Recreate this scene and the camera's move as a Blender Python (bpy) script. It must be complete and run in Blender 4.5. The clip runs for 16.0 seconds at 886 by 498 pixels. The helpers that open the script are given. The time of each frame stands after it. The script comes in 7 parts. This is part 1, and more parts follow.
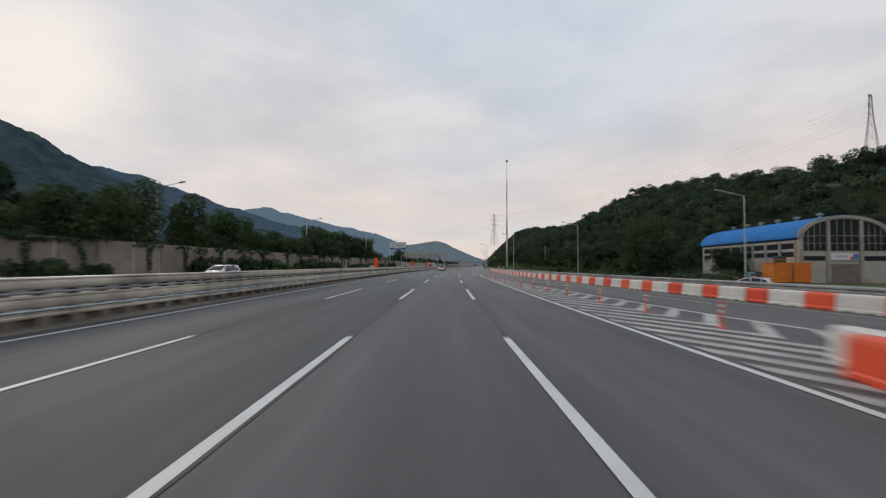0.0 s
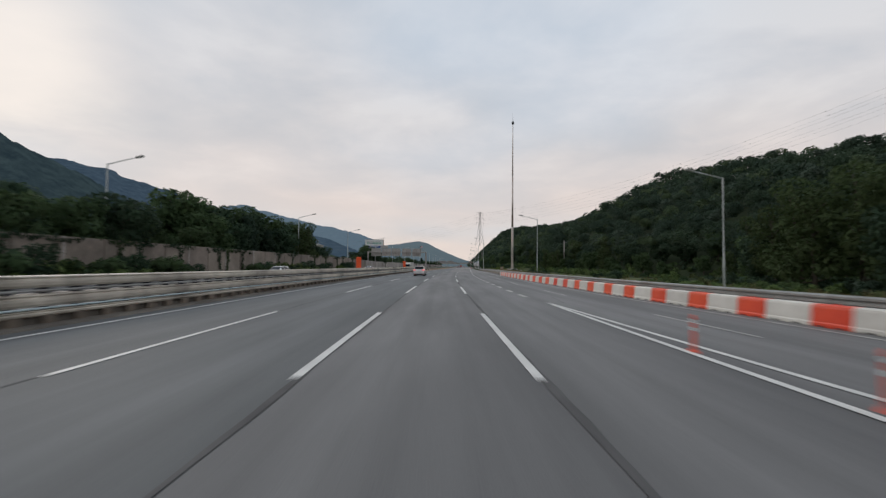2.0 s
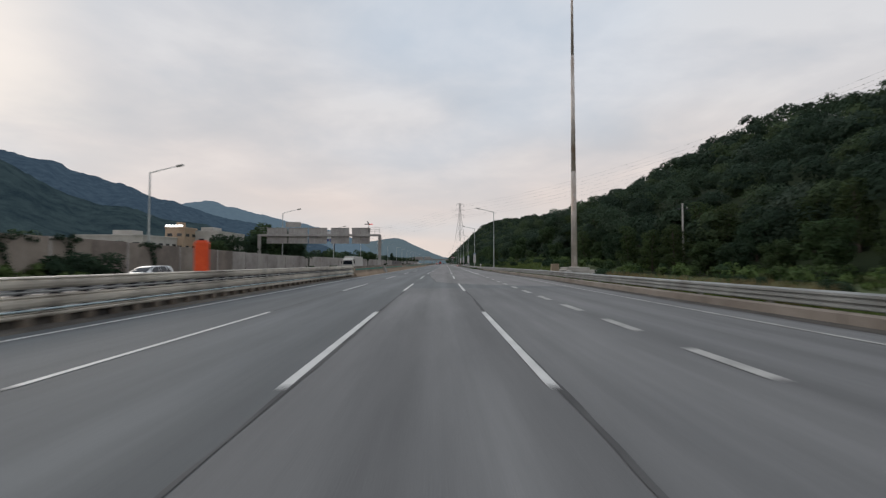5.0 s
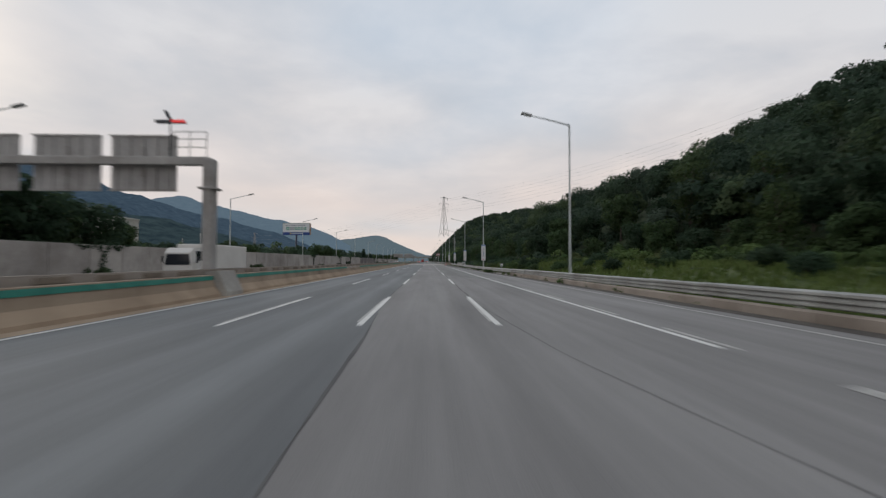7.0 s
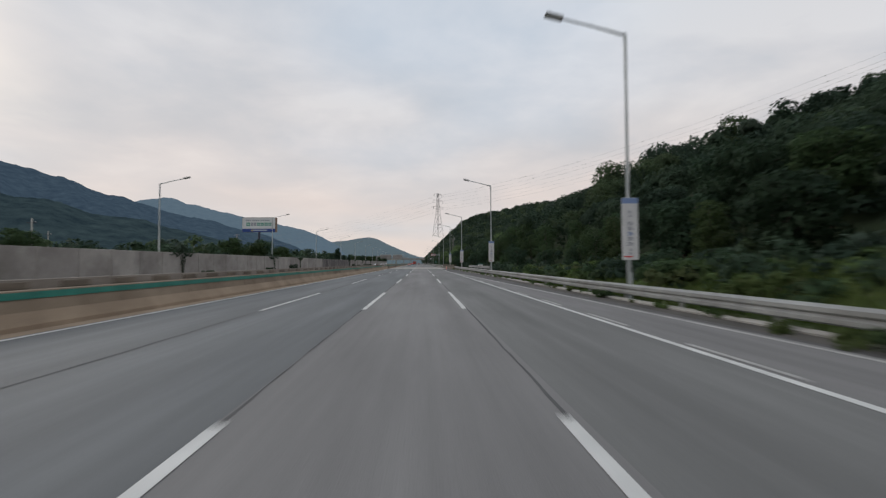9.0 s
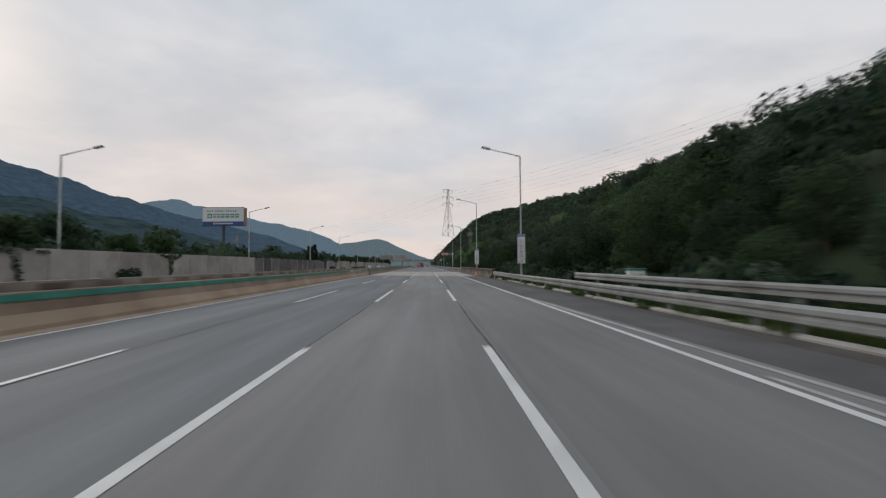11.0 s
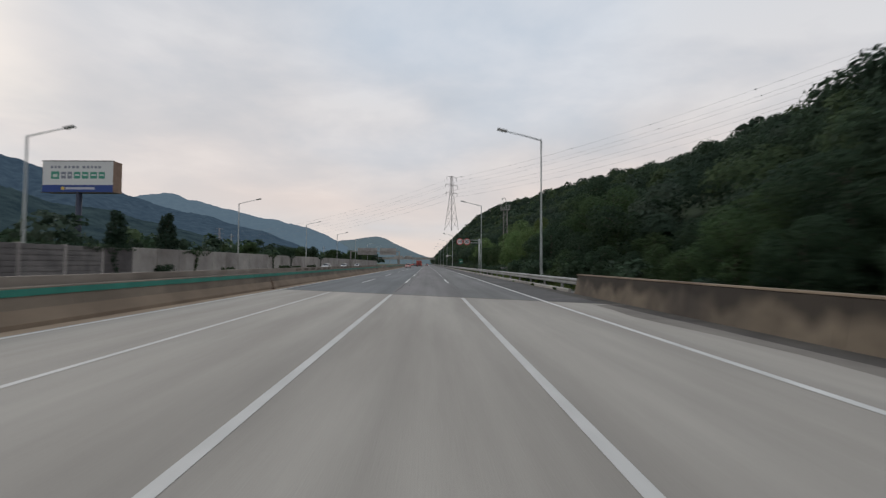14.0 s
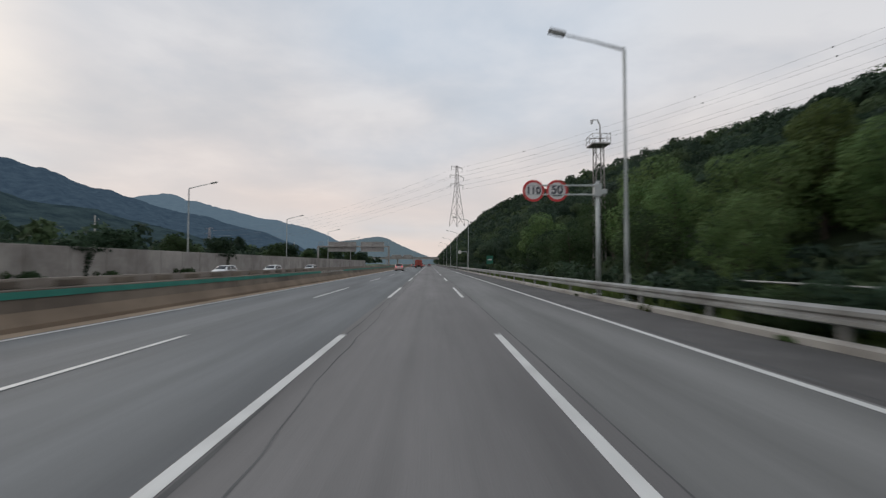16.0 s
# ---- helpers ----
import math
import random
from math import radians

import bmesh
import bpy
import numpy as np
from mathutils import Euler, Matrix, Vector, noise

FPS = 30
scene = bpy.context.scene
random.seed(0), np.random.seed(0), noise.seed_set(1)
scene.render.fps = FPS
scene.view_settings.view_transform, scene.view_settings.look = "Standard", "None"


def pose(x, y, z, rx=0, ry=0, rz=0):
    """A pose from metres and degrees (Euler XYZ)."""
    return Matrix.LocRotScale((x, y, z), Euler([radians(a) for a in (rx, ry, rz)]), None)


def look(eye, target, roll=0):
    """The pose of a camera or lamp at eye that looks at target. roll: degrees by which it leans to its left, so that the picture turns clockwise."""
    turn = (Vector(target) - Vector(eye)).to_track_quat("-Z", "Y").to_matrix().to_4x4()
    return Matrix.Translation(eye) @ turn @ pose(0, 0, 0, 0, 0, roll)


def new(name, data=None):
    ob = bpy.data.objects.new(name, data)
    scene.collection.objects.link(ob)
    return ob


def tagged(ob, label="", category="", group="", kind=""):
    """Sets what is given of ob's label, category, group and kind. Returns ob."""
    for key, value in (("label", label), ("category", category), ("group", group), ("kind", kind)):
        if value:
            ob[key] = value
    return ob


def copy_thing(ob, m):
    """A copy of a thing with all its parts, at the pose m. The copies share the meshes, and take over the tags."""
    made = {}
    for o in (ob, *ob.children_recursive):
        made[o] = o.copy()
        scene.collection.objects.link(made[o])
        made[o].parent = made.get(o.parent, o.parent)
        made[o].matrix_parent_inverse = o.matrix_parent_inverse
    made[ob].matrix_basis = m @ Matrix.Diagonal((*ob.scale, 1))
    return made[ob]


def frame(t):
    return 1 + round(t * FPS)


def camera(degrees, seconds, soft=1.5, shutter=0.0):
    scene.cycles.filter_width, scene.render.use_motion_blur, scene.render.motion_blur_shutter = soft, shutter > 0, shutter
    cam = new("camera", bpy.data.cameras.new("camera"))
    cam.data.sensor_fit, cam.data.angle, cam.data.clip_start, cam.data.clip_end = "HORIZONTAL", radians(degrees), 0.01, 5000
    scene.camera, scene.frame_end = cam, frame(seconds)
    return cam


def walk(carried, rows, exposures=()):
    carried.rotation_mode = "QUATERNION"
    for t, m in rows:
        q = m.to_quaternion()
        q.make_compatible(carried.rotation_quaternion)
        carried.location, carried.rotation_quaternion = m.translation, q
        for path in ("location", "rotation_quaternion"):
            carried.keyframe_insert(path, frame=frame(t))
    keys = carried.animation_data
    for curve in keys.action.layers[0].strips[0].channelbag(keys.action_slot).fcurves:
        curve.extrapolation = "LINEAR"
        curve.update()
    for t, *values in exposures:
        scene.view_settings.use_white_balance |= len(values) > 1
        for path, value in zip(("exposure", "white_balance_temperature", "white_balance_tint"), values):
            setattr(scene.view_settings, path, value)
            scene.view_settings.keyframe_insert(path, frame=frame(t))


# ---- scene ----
cam = camera(90.87, 16.0, soft=1.3, shutter=0.40)
PATH = [
    (0.0, pose(0.345, -0.076, 1.662, 92.131, -0.290, -0.108)),
    (0.5, pose(0.286, 13.783, 1.662, 92.002, -0.306, -0.371)),
    (1.0, pose(0.425, 27.514, 1.662, 91.983, -0.629, -0.871)),
    (1.5, pose(0.861, 41.468, 1.662, 92.023, -0.309, -1.647)),
    (2.0, pose(1.054, 54.612, 1.662, 92.233, -0.621, -2.373)),
    (2.5, pose(1.383, 68.125, 1.662, 92.153, -0.752, -2.858)),
    (3.0, pose(1.960, 81.752, 1.662, 92.197, -0.565, -3.340)),
    (3.5, pose(2.584, 94.807, 1.662, 92.361, -0.759, -4.033)),
    (4.0, pose(3.286, 108.235, 1.662, 91.650, -0.266, -4.459)),
    (4.2, pose(3.674, 113.696, 1.662, 91.845, -0.226, -4.616)),
    (6.3, pose(8.013, 170.083, 1.662, 91.672, -0.087, -6.908)),
    (6.5, pose(8.520, 175.684, 1.662, 91.372, -0.261, -7.167)),
    (7.0, pose(9.753, 189.470, 1.662, 91.569, -0.081, -7.716)),
    (7.5, pose(11.165, 203.613, 1.662, 91.497, -0.240, -8.112)),
    (8.0, pose(12.642, 217.102, 1.662, 91.775, -0.110, -8.134)),
    (8.5, pose(14.196, 231.586, 1.662, 91.813, -0.170, -8.468)),
    (9.0, pose(15.706, 244.723, 1.662, 91.812, 0.277, -8.586)),
    (11.3, pose(22.366, 308.443, 1.662, 92.081, 0.274, -7.378)),
    (11.5, pose(22.699, 313.879, 1.662, 92.049, 0.103, -7.617)),
    (12.0, pose(23.995, 327.659, 1.662, 92.279, -0.444, -7.862)),
    (12.5, pose(25.456, 341.780, 1.662, 92.380, -0.370, -7.447)),
    (13.0, pose(26.802, 355.623, 1.662, 92.057, -0.269, -7.526)),
    (13.5, pose(28.128, 369.279, 1.662, 92.359, -0.136, -7.527)),
    (14.0, pose(29.431, 382.831, 1.662, 91.899, -0.363, -7.474)),
    (14.5, pose(30.818, 396.373, 1.662, 91.586, -0.077, -7.216)),
    (15.0, pose(32.134, 410.181, 1.662, 91.773, -0.462, -7.466)),
    (15.5, pose(33.538, 424.386, 1.662, 91.900, -0.189, -7.267)),
    (16.0, pose(34.931, 438.173, 1.662, 91.915, -0.040, -7.064)),
]
walk(cam, PATH)

# the road: stations along it and its heading there, in degrees to the right
STATION = [-60, 0, 50, 100, 150, 200, 250, 300, 350, 400, 500, 700, 1000]
TURN = [-1.849, 0.000, 1.542, 3.217, 4.832, 5.848, 5.833, 5.860, 5.489, 5.690, 5.243, 5.161, 5.148]
GRID = np.arange(-60.0, 1001.0, 2.0)
BEND = np.radians(np.interp(GRID, STATION, TURN))
ROAD_X = np.concatenate([[0.0], np.cumsum(np.sin(BEND[:-1]) * 2)])
ROAD_Y = np.concatenate([[0.0], np.cumsum(np.cos(BEND[:-1]) * 2)])
ROAD_X, ROAD_Y = ROAD_X - ROAD_X[30], ROAD_Y - ROAD_Y[30]


def bend(s):
    return float(np.interp(s, GRID, BEND))


def P(s, d, z=0.0):
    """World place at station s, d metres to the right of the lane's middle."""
    h = bend(s)
    x, y = float(np.interp(s, GRID, ROAD_X)), float(np.interp(s, GRID, ROAD_Y))
    if s > 1000:
        x, y = x + (s - 1000) * math.sin(h), y + (s - 1000) * math.cos(h)
    if s < -60:
        x, y = x + (s + 60) * math.sin(h), y + (s + 60) * math.cos(h)
    return Vector((x + d * math.cos(h), y - d * math.sin(h), z))


def at(s, d, z=0.0, turn=0.0, k=1.0):
    """Pose on the road: local y runs along it, local x to its right."""
    return Matrix.Translation(P(s, d, z)) @ Matrix.Rotation(radians(turn) - bend(s), 4, "Z") @ Matrix.Scale(k, 4)


def lerp(s, table):
    xs, ys = zip(*table)
    return float(np.interp(s, xs, ys))


# ---- light ----
world = bpy.data.worlds.new("overcast_evening")
scene.world = world
world.use_nodes = True
W = world.node_tree
W.nodes.clear()


def wn(kind, **kw):
    n = W.nodes.new(kind)
    for k, v in kw.items():
        n.inputs[k].default_value = v
    return n


coord = wn("ShaderNodeTexCoord")
sep = wn("ShaderNodeSeparateXYZ")
W.links.new(coord.outputs["Generated"], sep.inputs[0])
lift = wn("ShaderNodeMath")
lift.operation = "MAXIMUM"
lift.inputs[1].default_value = 0.0
W.links.new(sep.outputs["Z"], lift.inputs[0])
lift2 = wn("ShaderNodeMath")
lift2.operation = "ADD"
lift2.inputs[1].default_value = 0.16
W.links.new(lift.outputs[0], lift2.inputs[0])
flat = []
for axis in ("X", "Y"):
    q = wn("ShaderNodeMath")
    q.operation = "DIVIDE"
    W.links.new(sep.outputs[axis], q.inputs[0])
    W.links.new(lift2.outputs[0], q.inputs[1])
    flat.append(q)
deck = wn("ShaderNodeCombineXYZ")
deck.inputs["Z"].default_value = 3.7
W.links.new(flat[0].outputs[0], deck.inputs["X"])
W.links.new(flat[1].outputs[0], deck.inputs["Y"])
puffs = wn("ShaderNodeTexNoise", Scale=1.7, Detail=7.0, Roughness=0.52, Distortion=0.2)
W.links.new(deck.outputs[0], puffs.inputs["Vector"])
broad = wn("ShaderNodeTexNoise", Scale=0.45, Detail=2.0, Roughness=0.45)
W.links.new(deck.outputs[0], broad.inputs["Vector"])


def wramp(src, stops):
    r = wn("ShaderNodeValToRGB")
    e = r.color_ramp.elements
    while len(e) < len(stops):
        e.new(0.5)
    for el, (pos, col) in zip(e, stops):
        el.position, el.color = pos, (*col, 1)
    W.links.new(src, r.inputs["Fac"])
    return r


cloud = wramp(puffs.outputs["Fac"], [(0.34, (0.455, 0.475, 0.51)), (0.46, (0.53, 0.53, 0.55)), (0.56, (0.625, 0.60, 0.60)), (0.66, (0.72, 0.685, 0.67))])
gaps = wramp(broad.outputs["Fac"], [(0.36, (0.56, 0.63, 0.71)), (0.48, (0.55, 0.55, 0.565)), (0.62, (0.63, 0.58, 0.56))])
mixc = wn("ShaderNodeMix")
mixc.data_type = "RGBA"
calm = wn("ShaderNodeMapRange")
calm.interpolation_type = "SMOOTHSTEP"
calm.inputs["From Min"].default_value, calm.inputs["From Max"].default_value = 0.04, 0.34
calm.inputs["To Min"].default_value, calm.inputs["To Max"].default_value = 0.86, 0.42
W.links.new(lift.outputs[0], calm.inputs["Value"])
W.links.new(calm.outputs[0], mixc.inputs["Factor"])
W.links.new(cloud.outputs[0], mixc.inputs["A"])
W.links.new(gaps.outputs[0], mixc.inputs["B"])
glow = wramp(lift.outputs[0], [(0.0, (1.12, 1.05, 1.0)), (0.12, (1.08, 1.02, 0.985)), (0.30, (1.0, 0.995, 0.995)), (0.46, (0.94, 0.98, 1.02)), (1.0, (0.92, 0.97, 1.02))])
mulc = wn("ShaderNodeMix")
mulc.data_type, mulc.blend_type = "RGBA", "MULTIPLY"
mulc.inputs["Factor"].default_value = 1.0
W.links.new(mixc.outputs["Result"], mulc.inputs["A"])
W.links.new(glow.outputs[0], mulc.inputs["B"])
sky = wn("ShaderNodeTexSky")
sky.sky_type = "NISHITA"
sky.sun_disc = False
sky.sun_elevation, sky.sun_rotation = radians(24), radians(-42)
back_sky, back_cloud = wn("ShaderNodeBackground", Strength=0.06), wn("ShaderNodeBackground", Strength=1.17)
W.links.new(sky.outputs[0], back_sky.inputs["Color"])
W.links.new(mulc.outputs["Result"], back_cloud.inputs["Color"])
cover = wn("ShaderNodeVectorMath")
cover.operation = "DISTANCE"
jitter = wn("ShaderNodeVectorMath")
jitter.operation = "MULTIPLY_ADD"
jitter.inputs[1].default_value = (0.45, 0.45, 0.25)
W.links.new(puffs.outputs["Color"], jitter.inputs[0])
W.links.new(coord.outputs["Generated"], jitter.inputs[2])
W.links.new(jitter.outputs[0], cover.inputs[0])
cover.inputs[1].default_value = (-0.66 + 0.22, 0.66 + 0.22, 0.30 + 0.12)
thick = wn("ShaderNodeMapRange")
thick.interpolation_type = "SMOOTHSTEP"
thick.inputs["From Min"].default_value, thick.inputs["From Max"].default_value = 0.08, 0.26
thick.inputs["To Min"].default_value, thick.inputs["To Max"].default_value = 0.72, 0.95
W.links.new(cover.outputs["Value"], thick.inputs["Value"])
both = wn("ShaderNodeMixShader")
W.links.new(thick.outputs[0], both.inputs[0])
W.links.new(back_sky.outputs[0], both.inputs[1])
W.links.new(back_cloud.outputs[0], both.inputs[2])
wout = wn("ShaderNodeOutputWorld")
W.links.new(both.outputs[0], wout.inputs["Surface"])

sun = new("sun", bpy.data.lights.new("sun", "SUN"))
sun.data.energy, sun.data.angle, sun.data.color = 0.6, radians(25), (1.0, 0.93, 0.86)
sun.matrix_world = look((0, 0, 60), (0 - 60 * math.sin(radians(-42)) / math.tan(radians(24)), 0 - 60 * math.cos(radians(-42)) / math.tan(radians(24)), 0))


# ---- materials ----
def surface(name, dark, light, scale=4.0, rough=0.7, metal=0.0, bump=0.15, fine=30.0, random_part=0.0, island=0.0, stretch=(1, 1, 1), where="Position", stain=None, spec=0.4):
    """A two-scale procedural surface: grain and broad patches, with an optional third stain colour."""
    m = bpy.data.materials.new(name)
    m.use_nodes = True
    t = m.node_tree
    b = t.nodes["Principled BSDF"]

    def add(kind, **kw):
        n = t.nodes.new(kind)
        for k, v in kw.items():
            n.inputs[k].default_value = v
        return n

    if where == "Position":
        src = add("ShaderNodeNewGeometry").outputs["Position"]
    elif where == "UV":
        src = add("ShaderNodeTexCoord").outputs["UV"]
    else:
        src = add("ShaderNodeTexCoord").outputs["Object"]
    mp = add("ShaderNodeMapping", Scale=stretch)
    t.links.new(src, mp.inputs["Vector"])
    n1 = add("ShaderNodeTexNoise", Scale=scale, Detail=5.0, Roughness=0.6)
    n2 = add("ShaderNodeTexNoise", Scale=fine, Detail=3.0, Roughness=0.6)
    for n in (n1, n2):
        t.links.new(mp.outputs[0], n.inputs["Vector"])
    mixf = add("ShaderNodeMath")
    mixf.operation = "MULTIPLY_ADD"
    mixf.inputs[1].default_value = 0.35
    t.links.new(n2.outputs["Fac"], mixf.inputs[0])
    t.links.new(n1.outputs["Fac"], mixf.inputs[2])
    ramp = add("ShaderNodeValToRGB")
    e = ramp.color_ramp.elements
    e[0].position, e[0].color = 0.45, (*dark, 1)
    e[1].position, e[1].color = 0.92, (*light, 1)
    t.links.new(mixf.outputs[0], ramp.inputs["Fac"])
    col = ramp.outputs[0]
    if stain:
        n3 = add("ShaderNodeTexNoise", Scale=scale * 0.3, Detail=6.0, Roughness=0.7)
        t.links.new(mp.outputs[0], n3.inputs["Vector"])
        r3 = add("ShaderNodeValToRGB")
        r3.color_ramp.elements[0].position, r3.color_ramp.elements[1].position = 0.48, 0.68
        t.links.new(n3.outputs["Fac"], r3.inputs["Fac"])
        mx = add("ShaderNodeMix")
        mx.data_type = "RGBA"
        t.links.new(r3.outputs[0], mx.inputs["Factor"])
        t.links.new(col, mx.inputs["A"])
        mx.inputs["B"].default_value = (*stain, 1)
        col = mx.outputs["Result"]
    if random_part or island:
        hsv = add("ShaderNodeHueSaturation")
        sources = []
        if random_part:
            sources.append((add("ShaderNodeObjectInfo").outputs["Random"], random_part))
        if island:
            sources.append((add("ShaderNodeNewGeometry").outputs["Random Per Island"], island))
        total = None
        for out, amount in sources:
            mr = add("ShaderNodeMapRange")
            mr.inputs["To Min"].default_value, mr.inputs["To Max"].default_value = -amount, amount
            t.links.new(out, mr.inputs["Value"])
            if total is None:
                total = mr.outputs[0]
            else:
                sm = add("ShaderNodeMath")
                t.links.new(total, sm.inputs[0])
                t.links.new(mr.outputs[0], sm.inputs[1])
                total = sm.outputs[0]
        one = add("ShaderNodeMath")
        one.inputs[1].default_value = 1.0
        t.links.new(total, one.inputs[0])
        t.links.new(one.outputs[0], hsv.inputs["Value"])
        hue = add("ShaderNodeMath")
        hue.operation = "MULTIPLY_ADD"
        hue.inputs[1].default_value, hue.inputs[2].default_value = 0.05, 0.5
        t.links.new(total, hue.inputs[0])
        t.links.new(hue.outputs[0], hsv.inputs["Hue"])
        t.links.new(col, hsv.inputs["Color"])
        col = hsv.outputs[0]
    t.links.new(col, b.inputs["Base Color"])
    b.inputs["Roughness"].default_value, b.inputs["Metallic"].default_value = rough, metal
    b.inputs["Specular IOR Level"].default_value = spec
    if bump:
        bp = add("ShaderNodeBump", Strength=bump, Distance=0.02)
        t.links.new(n2.outputs["Fac"], bp.inputs["Height"])
        t.links.new(bp.outputs[0], b.inputs["Normal"])
    return m


def plain(name, col, rough=0.5, metal=0.0, emit=0.0, spec=0.5):
    m = bpy.data.materials.new(name)
    m.use_nodes = True
    b = m.node_tree.nodes["Principled BSDF"]
    b.inputs["Base Color"].default_value = (*col, 1)
    b.inputs["Roughness"].default_value, b.inputs["Metallic"].default_value = rough, metal
    b.inputs["Specular IOR Level"].default_value = spec
    if emit:
        b.inputs["Emission Color"].default_value, b.inputs["Emission Strength"].default_value = (*col, 1), emit
    return m


def asphalt(name, dark, light, lanes, rough=0.74, spec=0.33, older=None, streak=1.0):
    """Worn asphalt: wheel tracks polished along each lane, patches stretched along the road."""
    m = surface(name, dark, light, scale=0.5, fine=60.0, rough=rough, bump=0.25, where="UV", stretch=(1, 0.12, 1), spec=spec)
    t = m.node_tree
    b = t.nodes["Principled BSDF"]
    uv = t.nodes.new("ShaderNodeTexCoord")
    sp = t.nodes.new("ShaderNodeSeparateXYZ")
    t.links.new(uv.outputs["UV"], sp.inputs[0])
    wob = t.nodes.new("ShaderNodeTexNoise")
    wob.inputs["Scale"].default_value = 0.03
    t.links.new(uv.outputs["UV"], wob.inputs["Vector"])
    u = t.nodes.new("ShaderNodeMath")
    u.operation = "MULTIPLY_ADD"
    u.inputs[1].default_value = 0.5
    t.links.new(wob.outputs["Fac"], u.inputs[0])
    t.links.new(sp.outputs["X"], u.inputs[2])
    ang = t.nodes.new("ShaderNodeMath")
    ang.operation = "MULTIPLY"
    ang.inputs[1].default_value = 2 * math.pi / lanes
    t.links.new(u.outputs[0], ang.inputs[0])
    def op(kind, x, y, z=None):
        q = t.nodes.new("ShaderNodeMath")
        q.operation = kind
        for i, val in enumerate((x, y, z)):
            if val is None:
                continue
            if isinstance(val, (int, float)):
                q.inputs[i].default_value = val
            else:
                t.links.new(val, q.inputs[i])
        return q.outputs[0]

    lane = op("COSINE", ang.outputs[0], None)
    wheel = op("COSINE", op("MULTIPLY", ang.outputs[0], 2.0), None)
    track = op("MULTIPLY_ADD", wheel, -0.045, op("MULTIPLY_ADD", lane, 0.05, 1.0))
    tone = track
    for sx, sy, amount in ((2.2, 0.02, 0.34), (1.1, 0.006, 0.50), (0.7, 0.10, 0.22), (6.0, 0.5, 0.12)):
        mp2 = t.nodes.new("ShaderNodeMapping")
        mp2.inputs["Scale"].default_value = (sx, sy, 1)
        t.links.new(uv.outputs["UV"], mp2.inputs["Vector"])
        run = t.nodes.new("ShaderNodeTexNoise")
        run.inputs["Scale"].default_value, run.inputs["Detail"].default_value = 1.0, 4.0
        t.links.new(mp2.outputs[0], run.inputs["Vector"])
        tone = op("MULTIPLY", tone, op("MULTIPLY_ADD", run.outputs["Fac"], amount * streak, 1.0 - amount * streak / 2))
    hs = t.nodes.new("ShaderNodeHueSaturation")
    old = b.inputs["Base Color"].links[0].from_socket
    t.links.new(old, hs.inputs["Color"])
    if older:
        # the surface is older and darker up to a station, and grows paler past it
        broad = t.nodes.new("ShaderNodeTexNoise")
        broad.inputs["Scale"].default_value = 0.12
        t.links.new(uv.outputs["UV"], broad.inputs["Vector"])
        far = t.nodes.new("ShaderNodeMath")
        far.operation = "MULTIPLY_ADD"
        far.inputs[1].default_value = 30.0
        t.links.new(broad.outputs["Fac"], far.inputs[0])
        t.links.new(sp.outputs["Y"], far.inputs[2])
        age = t.nodes.new("ShaderNodeMapRange")
        age.interpolation_type = "SMOOTHSTEP"
        age.inputs["From Min"].default_value, age.inputs["From Max"].default_value = older[0] + 15, older[1] + 15
        age.inputs["To Min"].default_value, age.inputs["To Max"].default_value = older[2], 1.0
        t.links.new(far.outputs[0], age.inputs["Value"])
        mul = t.nodes.new("ShaderNodeMath")
        mul.operation = "MULTIPLY"
        t.links.new(tone, mul.inputs[0])
        t.links.new(age.outputs[0], mul.inputs[1])
        tone = mul.outputs[0]
    t.links.new(tone, hs.inputs["Value"])
    t.links.new(hs.outputs[0], b.inputs["Base Color"])
    return m


def leafy(name, dark, light, island=0.15):
    """Foliage: tone varies by spray, by clump and by tree; rough relief of leaves and gaps."""
    m = surface(name, dark, light, scale=0.5, fine=7.0, rough=0.8, bump=0.0, island=island, random_part=0.16, spec=0.15)
    t = m.node_tree
    b = t.nodes["Principled BSDF"]
    geo = t.nodes.new("ShaderNodeNewGeometry")
    rel = t.nodes.new("ShaderNodeTexNoise")
    rel.inputs["Scale"].default_value, rel.inputs["Detail"].default_value, rel.inputs["Roughness"].default_value = 2.4, 5.0, 0.7
    t.links.new(geo.outputs["Position"], rel.inputs["Vector"])
    bp = t.nodes.new("ShaderNodeBump")
    bp.inputs["Strength"].default_value, bp.inputs["Distance"].default_value = 0.25, 0.4
    t.links.new(rel.outputs["Fac"], bp.inputs["Height"])
    t.links.new(bp.outputs[0], b.inputs["Normal"])
    # thin leaves let some light through
    thin = t.nodes.new("ShaderNodeBsdfTranslucent")
    t.links.new(b.inputs["Base Color"].links[0].from_socket, thin.inputs["Color"])
    both = t.nodes.new("ShaderNodeMixShader")
    both.inputs[0].default_value = 0.38
    t.links.new(b.outputs[0], both.inputs[1])
    t.links.new(thin.outputs[0], both.inputs[2])
    t.links.new(both.outputs[0], t.nodes["Material Output"].inputs["Surface"])
    return m


def hazy(name, dark, light, haze_col, amount):
    """Wooded slopes kilometres off, with the haze put on them as a bluish glow."""
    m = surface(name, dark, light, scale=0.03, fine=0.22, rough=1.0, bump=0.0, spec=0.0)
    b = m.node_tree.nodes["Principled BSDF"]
    b.inputs["Emission Color"].default_value, b.inputs["Emission Strength"].default_value = (*haze_col, 1), amount
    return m


